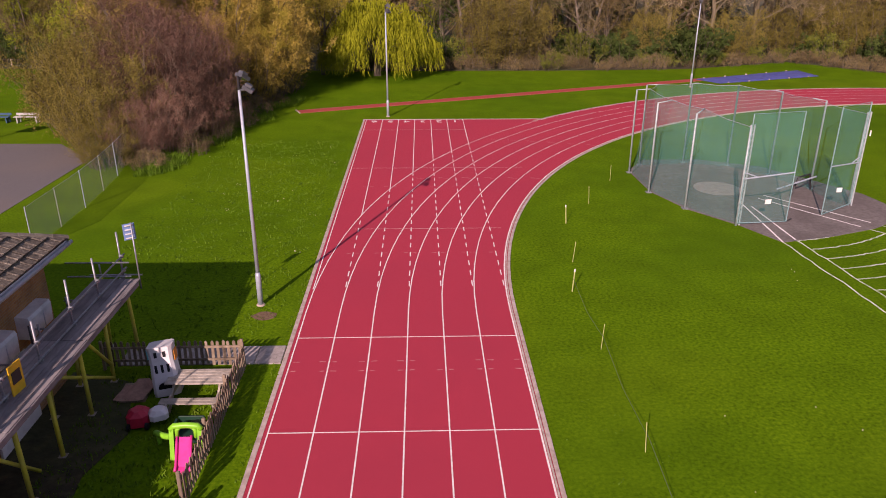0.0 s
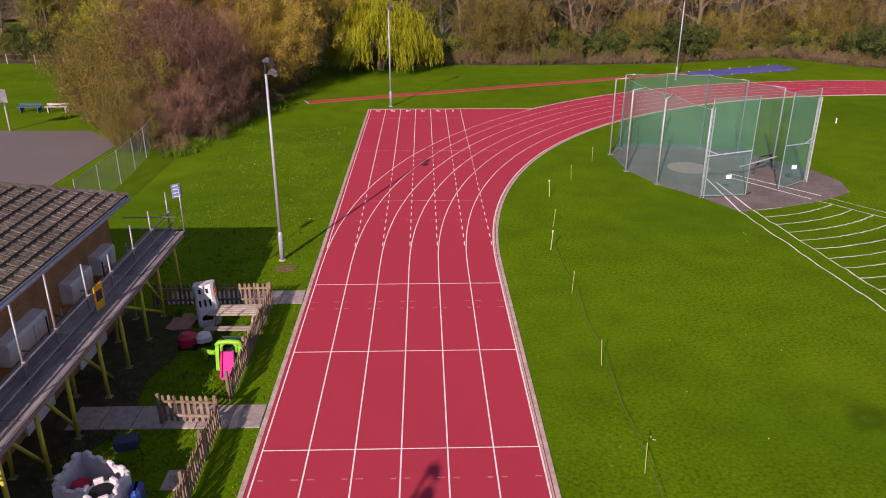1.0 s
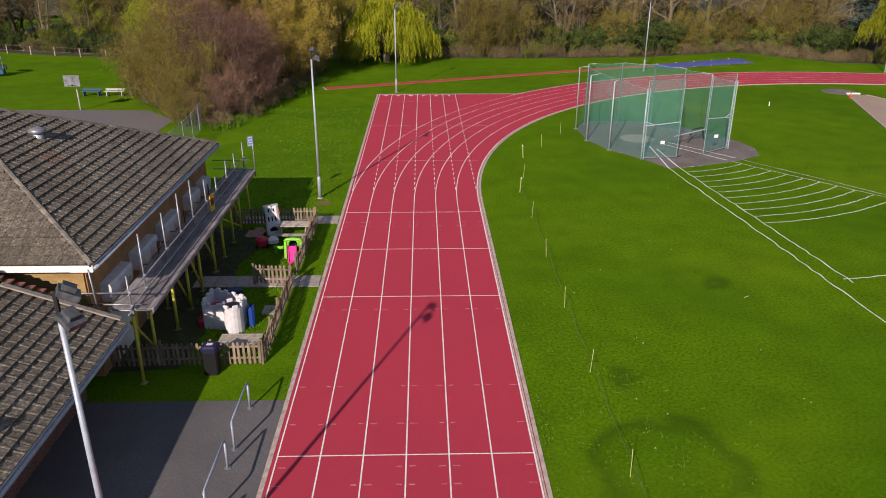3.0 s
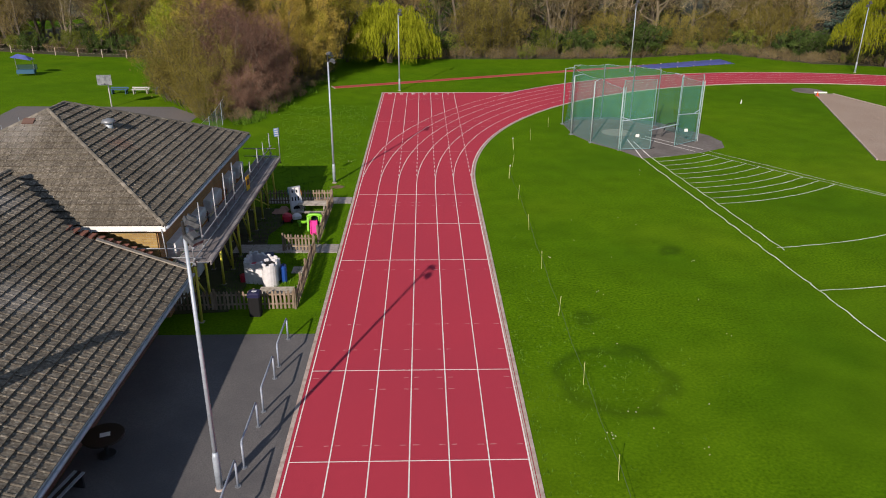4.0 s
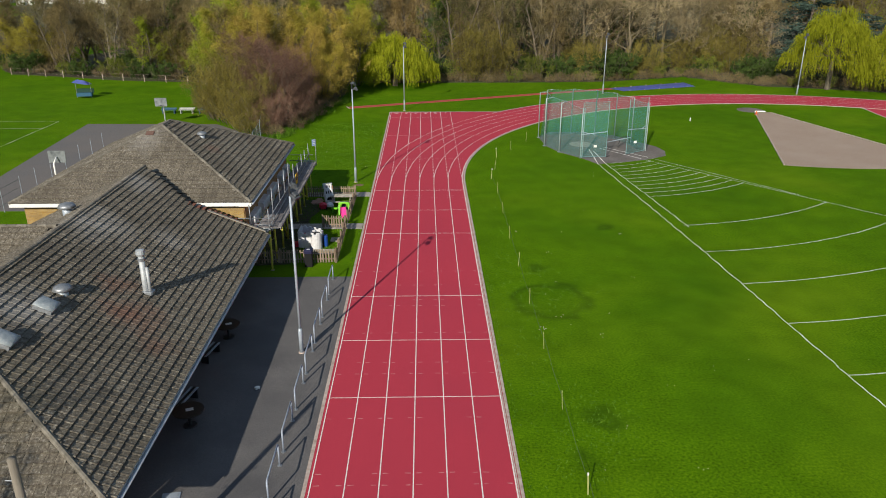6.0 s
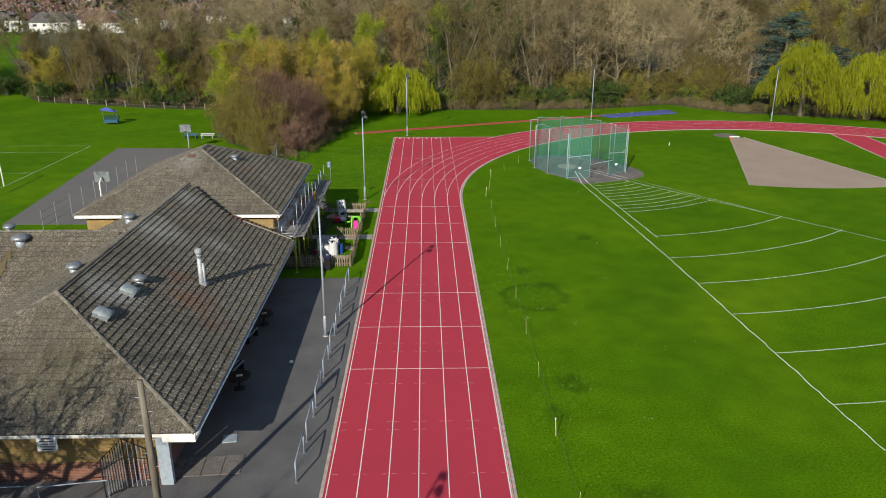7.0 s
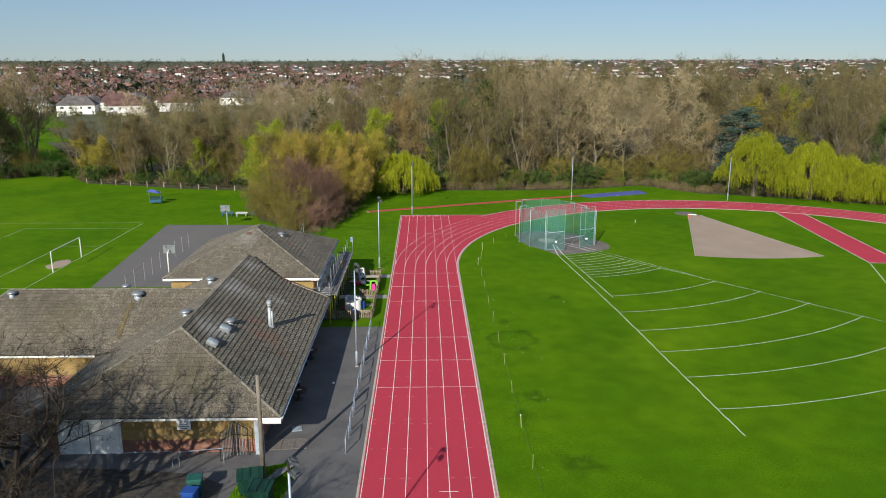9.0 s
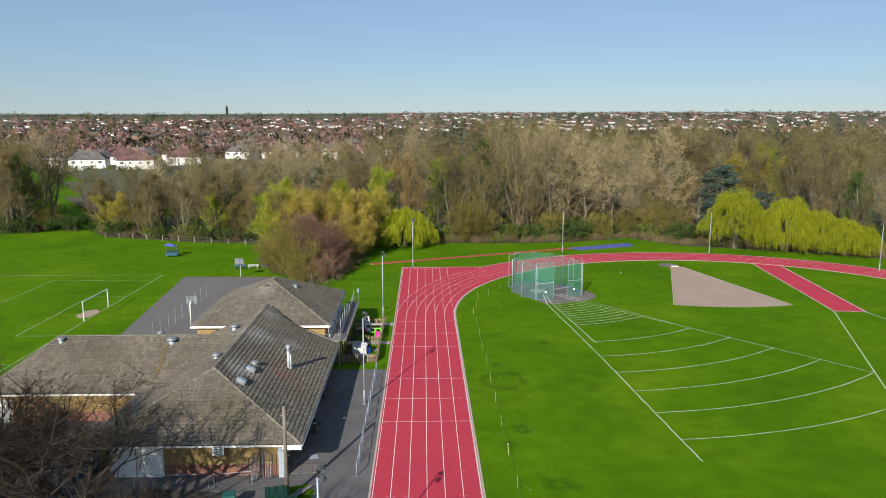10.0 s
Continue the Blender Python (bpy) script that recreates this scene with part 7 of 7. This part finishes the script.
# ---- canes and string on the infield ----
canes = [(6.13, -24.0), (6.13, -18.87), (6.15, -13.6), (6.17, -8.4), (6.16, -3.3), (6.17, 2.0), (6.18, 6.9), (6.25, 12.1), (6.3, 17.4), (6.2, 21.8), (6.75, 24.6), (7.35, 29.3), (9.05, 32.2), (11.1, 36.2)]
for i, (x, y) in enumerate(canes):
    fat = i in (1, 9, 11)
    ob = thing("cane_marker", (x, y, 0), "thin yellow cane marker pushed into the grass", "marker", "cane markers")
    lean = random.uniform(-0.08, 0.08)
    part("cane", Geo().tube([(x, y, -0.05), (x + lean, y, 0.9)], [0.024 if fat else 0.011] * 2, 8), CANE, ob)
    part("cap", Geo().tube([(x + lean * 0.9, y, 0.82), (x + lean, y, 0.92)], [0.028 if fat else 0.014] * 2, 8), WHITE if fat else CANE, ob)
for a, b in zip(canes[:9], canes[1:10]):
    st = part("string_line", Geo().tube([(a[0], a[1], 0.5), ((a[0] + b[0]) / 2 + 0.05, (a[1] + b[1]) / 2, 0.22), (b[0], b[1], 0.55)], [0.008] * 3, 5), STRING)
    tagged(st, "thin sagging grey string between the canes", "string", "cane strings")
tagged(part("string_line", Geo().tube([(6.13, -24.0, 0.4), (6.4, -26.5, 0.02)], [0.008] * 2, 5), STRING), "thin sagging grey string between the canes", "string", "cane strings")

# ---- yard south of the clubhouse ----
pole = thing("timber_pole", (-9.2, -25.2, 0), "weathered round timber pole with metal step bolts", "pole")
part("shaft", Geo().tube([(-9.2, -25.2, 0), (-9.2, -25.2, 6.55)], [0.15, 0.1], 12), POLE_M, pole, smooth=True)
for i in range(7):
    s = 1 if i % 2 else -1
    part("step_bolt", Geo().tube([(-9.2, -25.2, 2.6 + i * 0.55), (-9.2 + 0.28 * s, -25.2, 2.62 + i * 0.55)], [0.014] * 2, 6), STEEL, pole)
patch = part("grass_patch", Geo().prism([(-10.9, -27.6), (-7.9, -27.2), (-7.6, -24.0), (-8.3, -23.0), (-9.3, -23.4), (-10.6, -24.4)], -0.02, 0.03), GRASS)
tagged(patch, "rough patch of grass round the timber pole", "grass", kind="structure")
for x, y, rz in ((-9.75, -26.0, 12), (-9.0, -27.2, -8)):
    wb = thing("waste_bin", (x, y, 0), "large dark green wheeled waste bin with a sloped lid", "bin", "waste bins")
    m = pose(x, y, 0, 0, 0, rz)
    g = Geo()
    for k, z in ((0.5, 0.12), (0.58, 1.0)):
        g.v += [tuple(m @ Vector((sx * k * 1.15, sy * k * 0.8, z))) for sx, sy in ((-1, -1), (1, -1), (1, 1), (-1, 1))]
    g.f += [(0, 1, 5, 4), (1, 2, 6, 5), (2, 3, 7, 6), (3, 0, 4, 7), (3, 2, 1, 0), (4, 5, 6, 7)]
    part("body", g, PLASTIC_D, wb)
    part("lid", Geo().box(None, (1.42, 1.05, 0.06), 0, m @ pose(0, 0, 1.08, 9, 0, 0)), PLASTIC_D, wb)
    for i in range(3):
        part("lid_rib", Geo().box(None, (0.05, 0.98, 0.05), 0, m @ pose(-0.45 + 0.45 * i, 0, 1.13, 9, 0, 0)), PLASTIC_D, wb)
    for sx, sy in ((-0.5, -0.35), (0.5, -0.35), (-0.5, 0.35), (0.5, 0.35)):
        q = m @ Vector((sx, sy, 0.07))
        part("wheel", Geo().tube([q - Vector((0.03, 0, 0)), q + Vector((0.03, 0, 0))], [0.07, 0.07], 10), PLASTIC_K, wb)
stack = thing("board_stack", (-8.75, -24.4, 0), "stack of grey weathered boards leaning on the grass", "boards")
for i in range(7):
    part("board", Geo().box((-8.95 + 0.12 * i, -24.5 + 0.05 * i, 0.06 + 0.02 * i), (0.2, 1.5, 0.04), -28 + random.uniform(-5, 5)), BOARD, stack)
tealbin = thing("wheeled_bin", (-12.7, -26.2, 0), "teal green wheeled bin in the shaded yard", "bin")
part("body", Geo().chamfer((-12.7, -26.2, 0.5), (0.75, 0.7, 0.95), 0.06, 10), plain("teal_bin", (0.01, 0.07, 0.06)), tealbin)
part("lid", Geo().chamfer((-12.7, -26.2, 1.02), (0.82, 0.78, 0.1), 0.03, 10), plain("teal_lid", (0.012, 0.09, 0.075)), tealbin)
bluebin = thing("wheeled_bin", (-12.6, -27.4, 0), "blue wheeled bin beside the green one", "bin")
part("body", Geo().chamfer((-12.6, -27.4, 0.48), (0.72, 0.66, 0.92), 0.06, -6), PLASTIC_B, bluebin)
part("lid", Geo().chamfer((-12.6, -27.4, 0.99), (0.8, 0.74, 0.09), 0.03, -6), PLASTIC_B, bluebin)
lowrail = thing("low_rail", (-14, -23.2, 0), "grey tubular rail in front of the clubhouse wall", "rail")
part("bar", Geo().tube([(-18.6, -23.4, 0), (-18.6, -23.4, 0.95), (-14.9, -23.3, 1.0), (-14.9, -23.3, 0)], [0.026] * 4, 8), RAIL_PAINT, lowrail)
part("bar", Geo().tube([(-14.5, -23.3, 0), (-14.5, -23.3, 0.95), (-12.0, -23.0, 1.0), (-12.0, -23.0, 0)], [0.026] * 4, 8), RAIL_PAINT, lowrail)
hut = part("utility_cover", Geo().chamfer((-8.4, -18.8, 0.02), (0.62, 0.62, 0.05), 0.01, 8), PAINT_GREY)
tagged(hut, "pale blue-grey steel utility cover set in the tarmac", "cover")
kerb = thing("slab_strip", (-8.9, -20.8, 0), "strip of worn concrete slabs across the tarmac", "slab")
for i in range(4):
    part("paving_slab", Geo().chamfer((-10.2 + 0.8 * i, -20.9 + 0.06 * i, 0.02), (0.78, 1.3, 0.05), 0.01, 3), PAD_M, kerb)


def cafe_table(x, y):
    ob = thing("round_table", (x, y, 0), "dark round outdoor table with a white card on it", "table", "outdoor tables")
    part("top", Geo().tube([(x, y, 0.7), (x, y, 0.74), (x, y, 0.75)], [0.62, 0.62, 0.6], 24), plain("dark_wood", (0.035, 0.026, 0.02), 0.4), ob)
    part("column", Geo().tube([(x, y, 0), (x, y, 0.7)], [0.06, 0.06], 10), DARK, ob)
    part("foot", Geo().tube([(x, y, 0.0), (x, y, 0.05)], [0.3, 0.26], 16), DARK, ob)
    card = part("card", Geo().box((x + 0.05, y, 0.757), (0.3, 0.21, 0.006), 20), WHITE, ob, "white card")


def bench(x, y, rz):
    ob = thing("bench", (x, y, 0), "dark slatted bench under the eaves", "bench", "benches under the eaves")
    m = pose(x, y, 0, 0, 0, rz)
    for i in range(3):
        part("slat", Geo().box(None, (1.4, 0.1, 0.03), 0, m @ pose(0, -0.12 + 0.13 * i, 0.44)), PAINT_GREY if i != 1 else DARK, ob)
    for sx in (-0.55, 0.55):
        part("leg", Geo().box(None, (0.06, 0.36, 0.42), 0, m @ pose(sx, 0, 0.21)), DARK, ob)


cafe_table(-9.0, -14.4)
cafe_table(-9.3, -6.9)
bench(-9.55, -12.9, 78)
bench(-9.65, -8.9, 78)
cup = thing("paper_bag", (-8.1, -13.4, 0), "small crumpled white paper bag on the tarmac", "litter")
part("bag", Geo().chamfer((-6.9, -11.7, 0.06), (0.22, 0.16, 0.12), 0.04, 30), WHITE, cup)


# ---- playing field on the west ----
def hoop(x, y, z, rz):
    ob = thing("basketball_hoop", (x, y, 0), "grey basketball backboard on a white post", "hoop", "basketball hoops")
    m = pose(x, y, 0, 0, 0, rz)
    part("post", Geo().tube([m @ Vector((0, 0.7, 0)), m @ Vector((0, 0.7, z - 0.4)), m @ Vector((0, 0.1, z))], [0.07, 0.07, 0.05], 10), WHITE, ob, smooth=True)
    part("backboard", Geo().box(None, (1.35, 0.05, 0.95), 0, m @ pose(0, 0, z)), mat("board_grey", [(0.08, 0.09, 0.1), (0.16, 0.18, 0.19), (0.22, 0.24, 0.25)], 3.0, 0.5), ob, "weathered pale backboard")
    part("ring", Geo().tube([m @ Vector((0.23 * math.cos(a * 0.5236), -0.3 + 0.23 * math.sin(a * 0.5236), z - 0.35)) for a in range(13)], [0.014] * 13, 6, False), DARK, ob)
    part("bracket", Geo().beam(m @ Vector((0, 0, z - 0.35)), m @ Vector((0, -0.1, z - 0.35)), 0.1, 0.08), DARK, ob)


hoop(-29.4, 44.9, 2.65, 0)
hoop(-28.5, 17.8, 3.1, 180)
DULL_WHITE = plain("dull_white_paint", (0.4, 0.41, 0.4), 0.6)
for x, m in ((-31.1, BLUE_RAIL), (-28.9, DULL_WHITE), (-26.6, BLUE_RAIL)):
    pt = thing("park_bench", (x, 52.1, 0), "white painted plank bench on the grass" if m is DULL_WHITE else "blue painted plank bench on the grass", "bench", "park benches")
    for i in range(3):
        part("seat_plank", Geo().chamfer((x, 51.95 + i * 0.15, 0.46), (1.85, 0.14, 0.05), 0.01), m, pt)
    for i in range(1):
        part("back_plank", Geo().chamfer((x, 52.42, 0.6 + i * 0.17), (1.85, 0.05, 0.15), 0.01), m, pt)
    for sx in (-0.7, 0.7):
        part("leg", Geo().box((x + sx, 52.1, 0.22), (0.08, 0.4, 0.44)), m, pt)
        part("back_leg", Geo().box((x + sx, 52.46, 0.34), (0.08, 0.06, 0.68)), m, pt)
SWING_M = plain("teal_seat", (0.02, 0.09, 0.16), 0.6)
swing = thing("garden_swing", (-46.2, 63.8, 0), "blue seat under a small blue canopy on the grass", "seat")
part("seat", Geo().chamfer((-46.2, 63.6, 0.5), (2.0, 0.7, 0.45), 0.06, 8), SWING_M, swing)
part("backrest", Geo().chamfer((-46.2, 64.0, 0.95), (2.2, 0.14, 0.6), 0.04, 8), PLASTIC_D, swing)
for sx in (-1.0, 1.0):
    part("post", Geo().tube([(-46.4 + sx, 63.9, 0), (-46.4 + sx, 63.9, 2.1)], [0.035] * 2, 8), STEEL, swing)
part("canopy", Geo().add([(-47.6, 63.2, 2.15), (-45.4, 63.3, 1.8), (-45.4, 64.5, 1.8), (-47.6, 64.4, 2.15), (-47.0, 63.8, 2.5), (-46.1, 63.9, 2.3)], [(0, 1, 5, 4), (1, 2, 5), (2, 3, 4, 5), (3, 0, 4), (3, 2, 1, 0)]), BLUE, swing)
netf = thing("mesh_fence", (-17.6, 33, 0), "grey wire mesh fence running from the hall to the thicket", "fence")
FENCE_P = [(-16.3, 26.6), (-16.35, 29.4), (-16.4, 32.2), (-16.6, 35.0), (-16.9, 37.8), (-17.3, 40.6)]
for i, (x, y) in enumerate(FENCE_P):
    part("post", Geo().tube([(x, y, 0), (x, y, 1.95)], [0.025] * 2, 8), NET_GREY if i % 2 else PAINT_GREY, netf)
    if i < 5:
        x1, y1 = FENCE_P[i + 1]
        part("mesh", Geo().add([(x, y, 0.03), (x1, y1, 0.03), (x1, y1, 1.9), (x, y, 1.9)], [(0, 1, 2, 3)]), NET_GREY, netf)
        part("top_wire", Geo().tube([(x, y, 1.9), (x1, y1, 1.9)], [0.008] * 2, 5), PAINT_GREY, netf)
courtf = thing("court_fence", (-31, 22, 0), "slim grey posts with wire beside the ball court", "fence")
prev = None
for y in (10.9, 13.2, 16.0, 18.4, 21.0, 23.6, 26.4, 29.0, 31.6):
    part("post", Geo().tube([(-30.8, y, 0), (-30.8, y, 2.05)], [0.018] * 2, 8), PAINT_GREY, courtf)
    if prev is not None and y < 17:
        for z in (0.6, 1.2, 1.8):
            part("wire", Geo().tube([(-30.8, prev, z), (-30.8, y, z)], [0.012] * 2, 5), PLASTIC_D, courtf)
    prev = y
farf = thing("field_fence", (-44, 79, 0), "white concrete posts of a field boundary fence", "fence")
fl = [(-68, 86.5), (-58, 83.2), (-47, 79.5), (-36, 76.5), (-30, 74)]
for a, b in zip(fl, fl[1:]):
    a, b = Vector(a), Vector(b)
    n = int((b - a).length / 3.2)
    for i in range(n):
        p = a.lerp(b, i / n)
        part("post", Geo().box((p.x, p.y, 0.55), (0.08, 0.08, 1.1)), EDGING, farf)
    for z in (0.5, 1.1):
        part("wire", Geo().tube([(a.x, a.y, z), (b.x, b.y, z)], [0.006] * 2, 5), EDGING, farf)
tennis = thing("field_marker", (31.9, 46.5, 0), "small white marker post on the infield grass", "marker")
part("post", Geo().tube([(31.9, 46.5, 0), (31.9, 46.5, 0.4)], [0.05, 0.04], 10), WHITE, tennis)

cone = thing("marker_cone", (41.4, 50.2, 0), "small orange plastic cone beside the throwing circle", "cone")
part("base", Geo().chamfer((41.4, 50.2, 0.02), (0.36, 0.36, 0.04), 0.01), ORANGE, cone)
part("cone", Geo().tube([(41.4, 50.2, 0.03), (41.4, 50.2, 0.5)], [0.14, 0.025], 14), ORANGE, cone, smooth=True)
bare = part("bare_patch", Geo().prism([(-5.1 + 0.42 * math.cos(k * 0.5236) * (1 + 0.18 * math.sin(2.3 * k)), 20.05 + 0.34 * math.sin(k * 0.5236)) for k in range(12)], -0.02, 0.012), mat("bare_earth", [(0.1, 0.06, 0.035), (0.16, 0.1, 0.06), (0.22, 0.15, 0.09)], 8.0, 1.0, 0.6, 40.0))
tagged(bare, "small patch of bare brown earth beside a lamp post", "ground", kind="structure")
spire = thing("distant_tower", (-617, 2300, ground_height(-617, 2300)), "slender dark tower on the wooded skyline", "tower")
zb = ground_height(-617, 2300)
part("shaft", Geo().prism([(-620, 2297), (-614, 2297), (-614, 2303), (-620, 2303)], zb, 62), FAR_EVERGREEN, spire)
part("cap", Geo().tube([(-617, 2300, 61.5), (-617, 2300, 70)], [3.6, 0.3], 8), FAR_EVERGREEN, spire)

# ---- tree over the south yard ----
# dark sheet over the tarmac: the trees' shade is painted into its colour
yard_shade_sheet = part("litter_and_shade", Geo().prism([(-35.0, -24.5), (-30.5, -22.8), (-24.0, -23.2), (-17.0, -23.6), (-13.2, -24.2), (-11.4, -25.4), (-11.6, -28.5), (-12.6, -33.0), (-11.8, -38.5), (-15.0, -43.0), (-24.0, -45.0), (-34.0, -42.0), (-37.5, -33.0)], -0.03, 0.024), mat("yard_shade_brown", [(0.022, 0.018, 0.015), (0.045, 0.038, 0.032), (0.08, 0.07, 0.06)], 3.0, 0.95, 0.6, 25.0, big=(0.3, (0.07, 0.065, 0.063), 0.6)))
tagged(yard_shade_sheet, "dark ground sheet with the shade of the bare trees in its colour", "ground", kind="structure")
BARK_DARK = mat("dark_bark", [(0.012, 0.01, 0.008), (0.026, 0.021, 0.017), (0.045, 0.038, 0.03)], 3.0, 0.95, 0.5, 20.0, stretch=(1, 1, 0.3))
KINDS["yard"] = (lambda: grow(140, 11.5, 7.6, 0.46, 0.22, 26, 0.4, 12, 1.15, 0.015), BARK_DARK, mat("dark_twigs", [(0.018, 0.013, 0.01), (0.034, 0.026, 0.02), (0.05, 0.04, 0.031)], 1.0, 0.95, spec=0.1), "bare_tree", "dark bare tree with crooked limbs over the yard", "tree", "")
plant("yard", -20.6, -31.0, 0.93, 40).scale = (1.22, 1.22, 0.8)
plant("yard", -26.5, -29.0, 0.85, 160).scale = (1.0, 1.0, 0.7)
plant("yard", -29.0, -40.0, 1.0, 250)
plant("yard", -33.5, -25.0, 0.95, 300).scale = (0.95, 0.95, 0.68)
plant("yard", -14.5, -41.0, 0.7, 100)
plant("yard", -30.5, -36.0, 1.1, 200)

# ---- rough grass and daisies ----
GR = random.Random(8)
g = Geo()


def tuft(g, x, y, h, n):
    for _ in range(n):
        p = Vector((x + GR.uniform(-0.12, 0.12), y + GR.uniform(-0.12, 0.12), 0.0))
        sliver(g, p, Vector((GR.uniform(-0.6, 0.6), GR.uniform(-0.6, 0.6), 1)).normalized(), h * GR.uniform(0.6, 1.3), 0.02, GR)


for _ in range(2600):
    t = GR.random()
    tuft(g, -15.6 + 5.0 * t + 0.5 * math.sin(t * 23) + GR.gauss(0, 0.45), 38 + 24 * t + GR.uniform(-0.6, 0.6), 0.4, 5)
for _ in range(1500):
    tuft(g, GR.uniform(-12.5, -4.5), GR.uniform(18.2, 46), 0.1, 4)
for _ in range(900):
    tuft(g, GR.uniform(-9.0, -5.3), GR.choice((GR.uniform(3.0, 9.0), GR.uniform(10.5, 16.3))), 0.12, 4)
for _ in range(500):
    y = GR.uniform(-25, 51)
    tuft(g, GR.choice((-4.0, -4.06)) if y > 0.7 else 4.08 + GR.uniform(0, 0.1), y, 0.07, 3)
for cx, cy, sx, sy, n in ((5.4, -4.0, 0.7, 9.0, 260), (7.6, -3.0, 1.5, 1.6, 160), (7.8, -14.8, 0.7, 1.3, 150), (6.2, -18.0, 0.8, 2.5, 120), (7.3, 1.6, 0.6, 0.6, 50), (8.5, -23.0, 1.6, 2.0, 160)):
    for _ in range(n):      # coarse clumps in the mown turf
        tuft(g, max(4.3, cx + GR.gauss(0, sx)), cy + GR.gauss(0, sy), 0.06, 3)
for _ in range(300):
    tuft(g, GR.uniform(-10.6, -7.9), GR.uniform(-27.2, -23.6), 0.25, 6)
tagged(part("rough_grass", g, LONG_GRASS), "longer unmown grass tufts along edges and fences", "grass", kind="stuff")
g = Geo()
for _ in range(48):
    x, y = (GR.uniform(4.8, 16), GR.uniform(-26, 24)) if GR.random() < 0.55 else (GR.uniform(-13, -4.5), GR.uniform(18.5, 48))
    if GR.random() < 0.6:
        x, y = x + GR.gauss(0, 0.3), y + GR.gauss(0, 0.3)
    for _ in range(GR.choice((1, 1, 2, 3))):
        g.box((x + GR.gauss(0, 0.18), y + GR.gauss(0, 0.18), 0.03), (0.024, 0.024, 0.02), GR.uniform(0, 90))
tagged(part("daisies", g, mat("daisy", [(0.6, 0.62, 0.3), (0.72, 0.72, 0.5), (0.8, 0.8, 0.7)], 3.0, 0.8)), "scattered small white and yellow daisies in the turf", "flowers", kind="stuff")
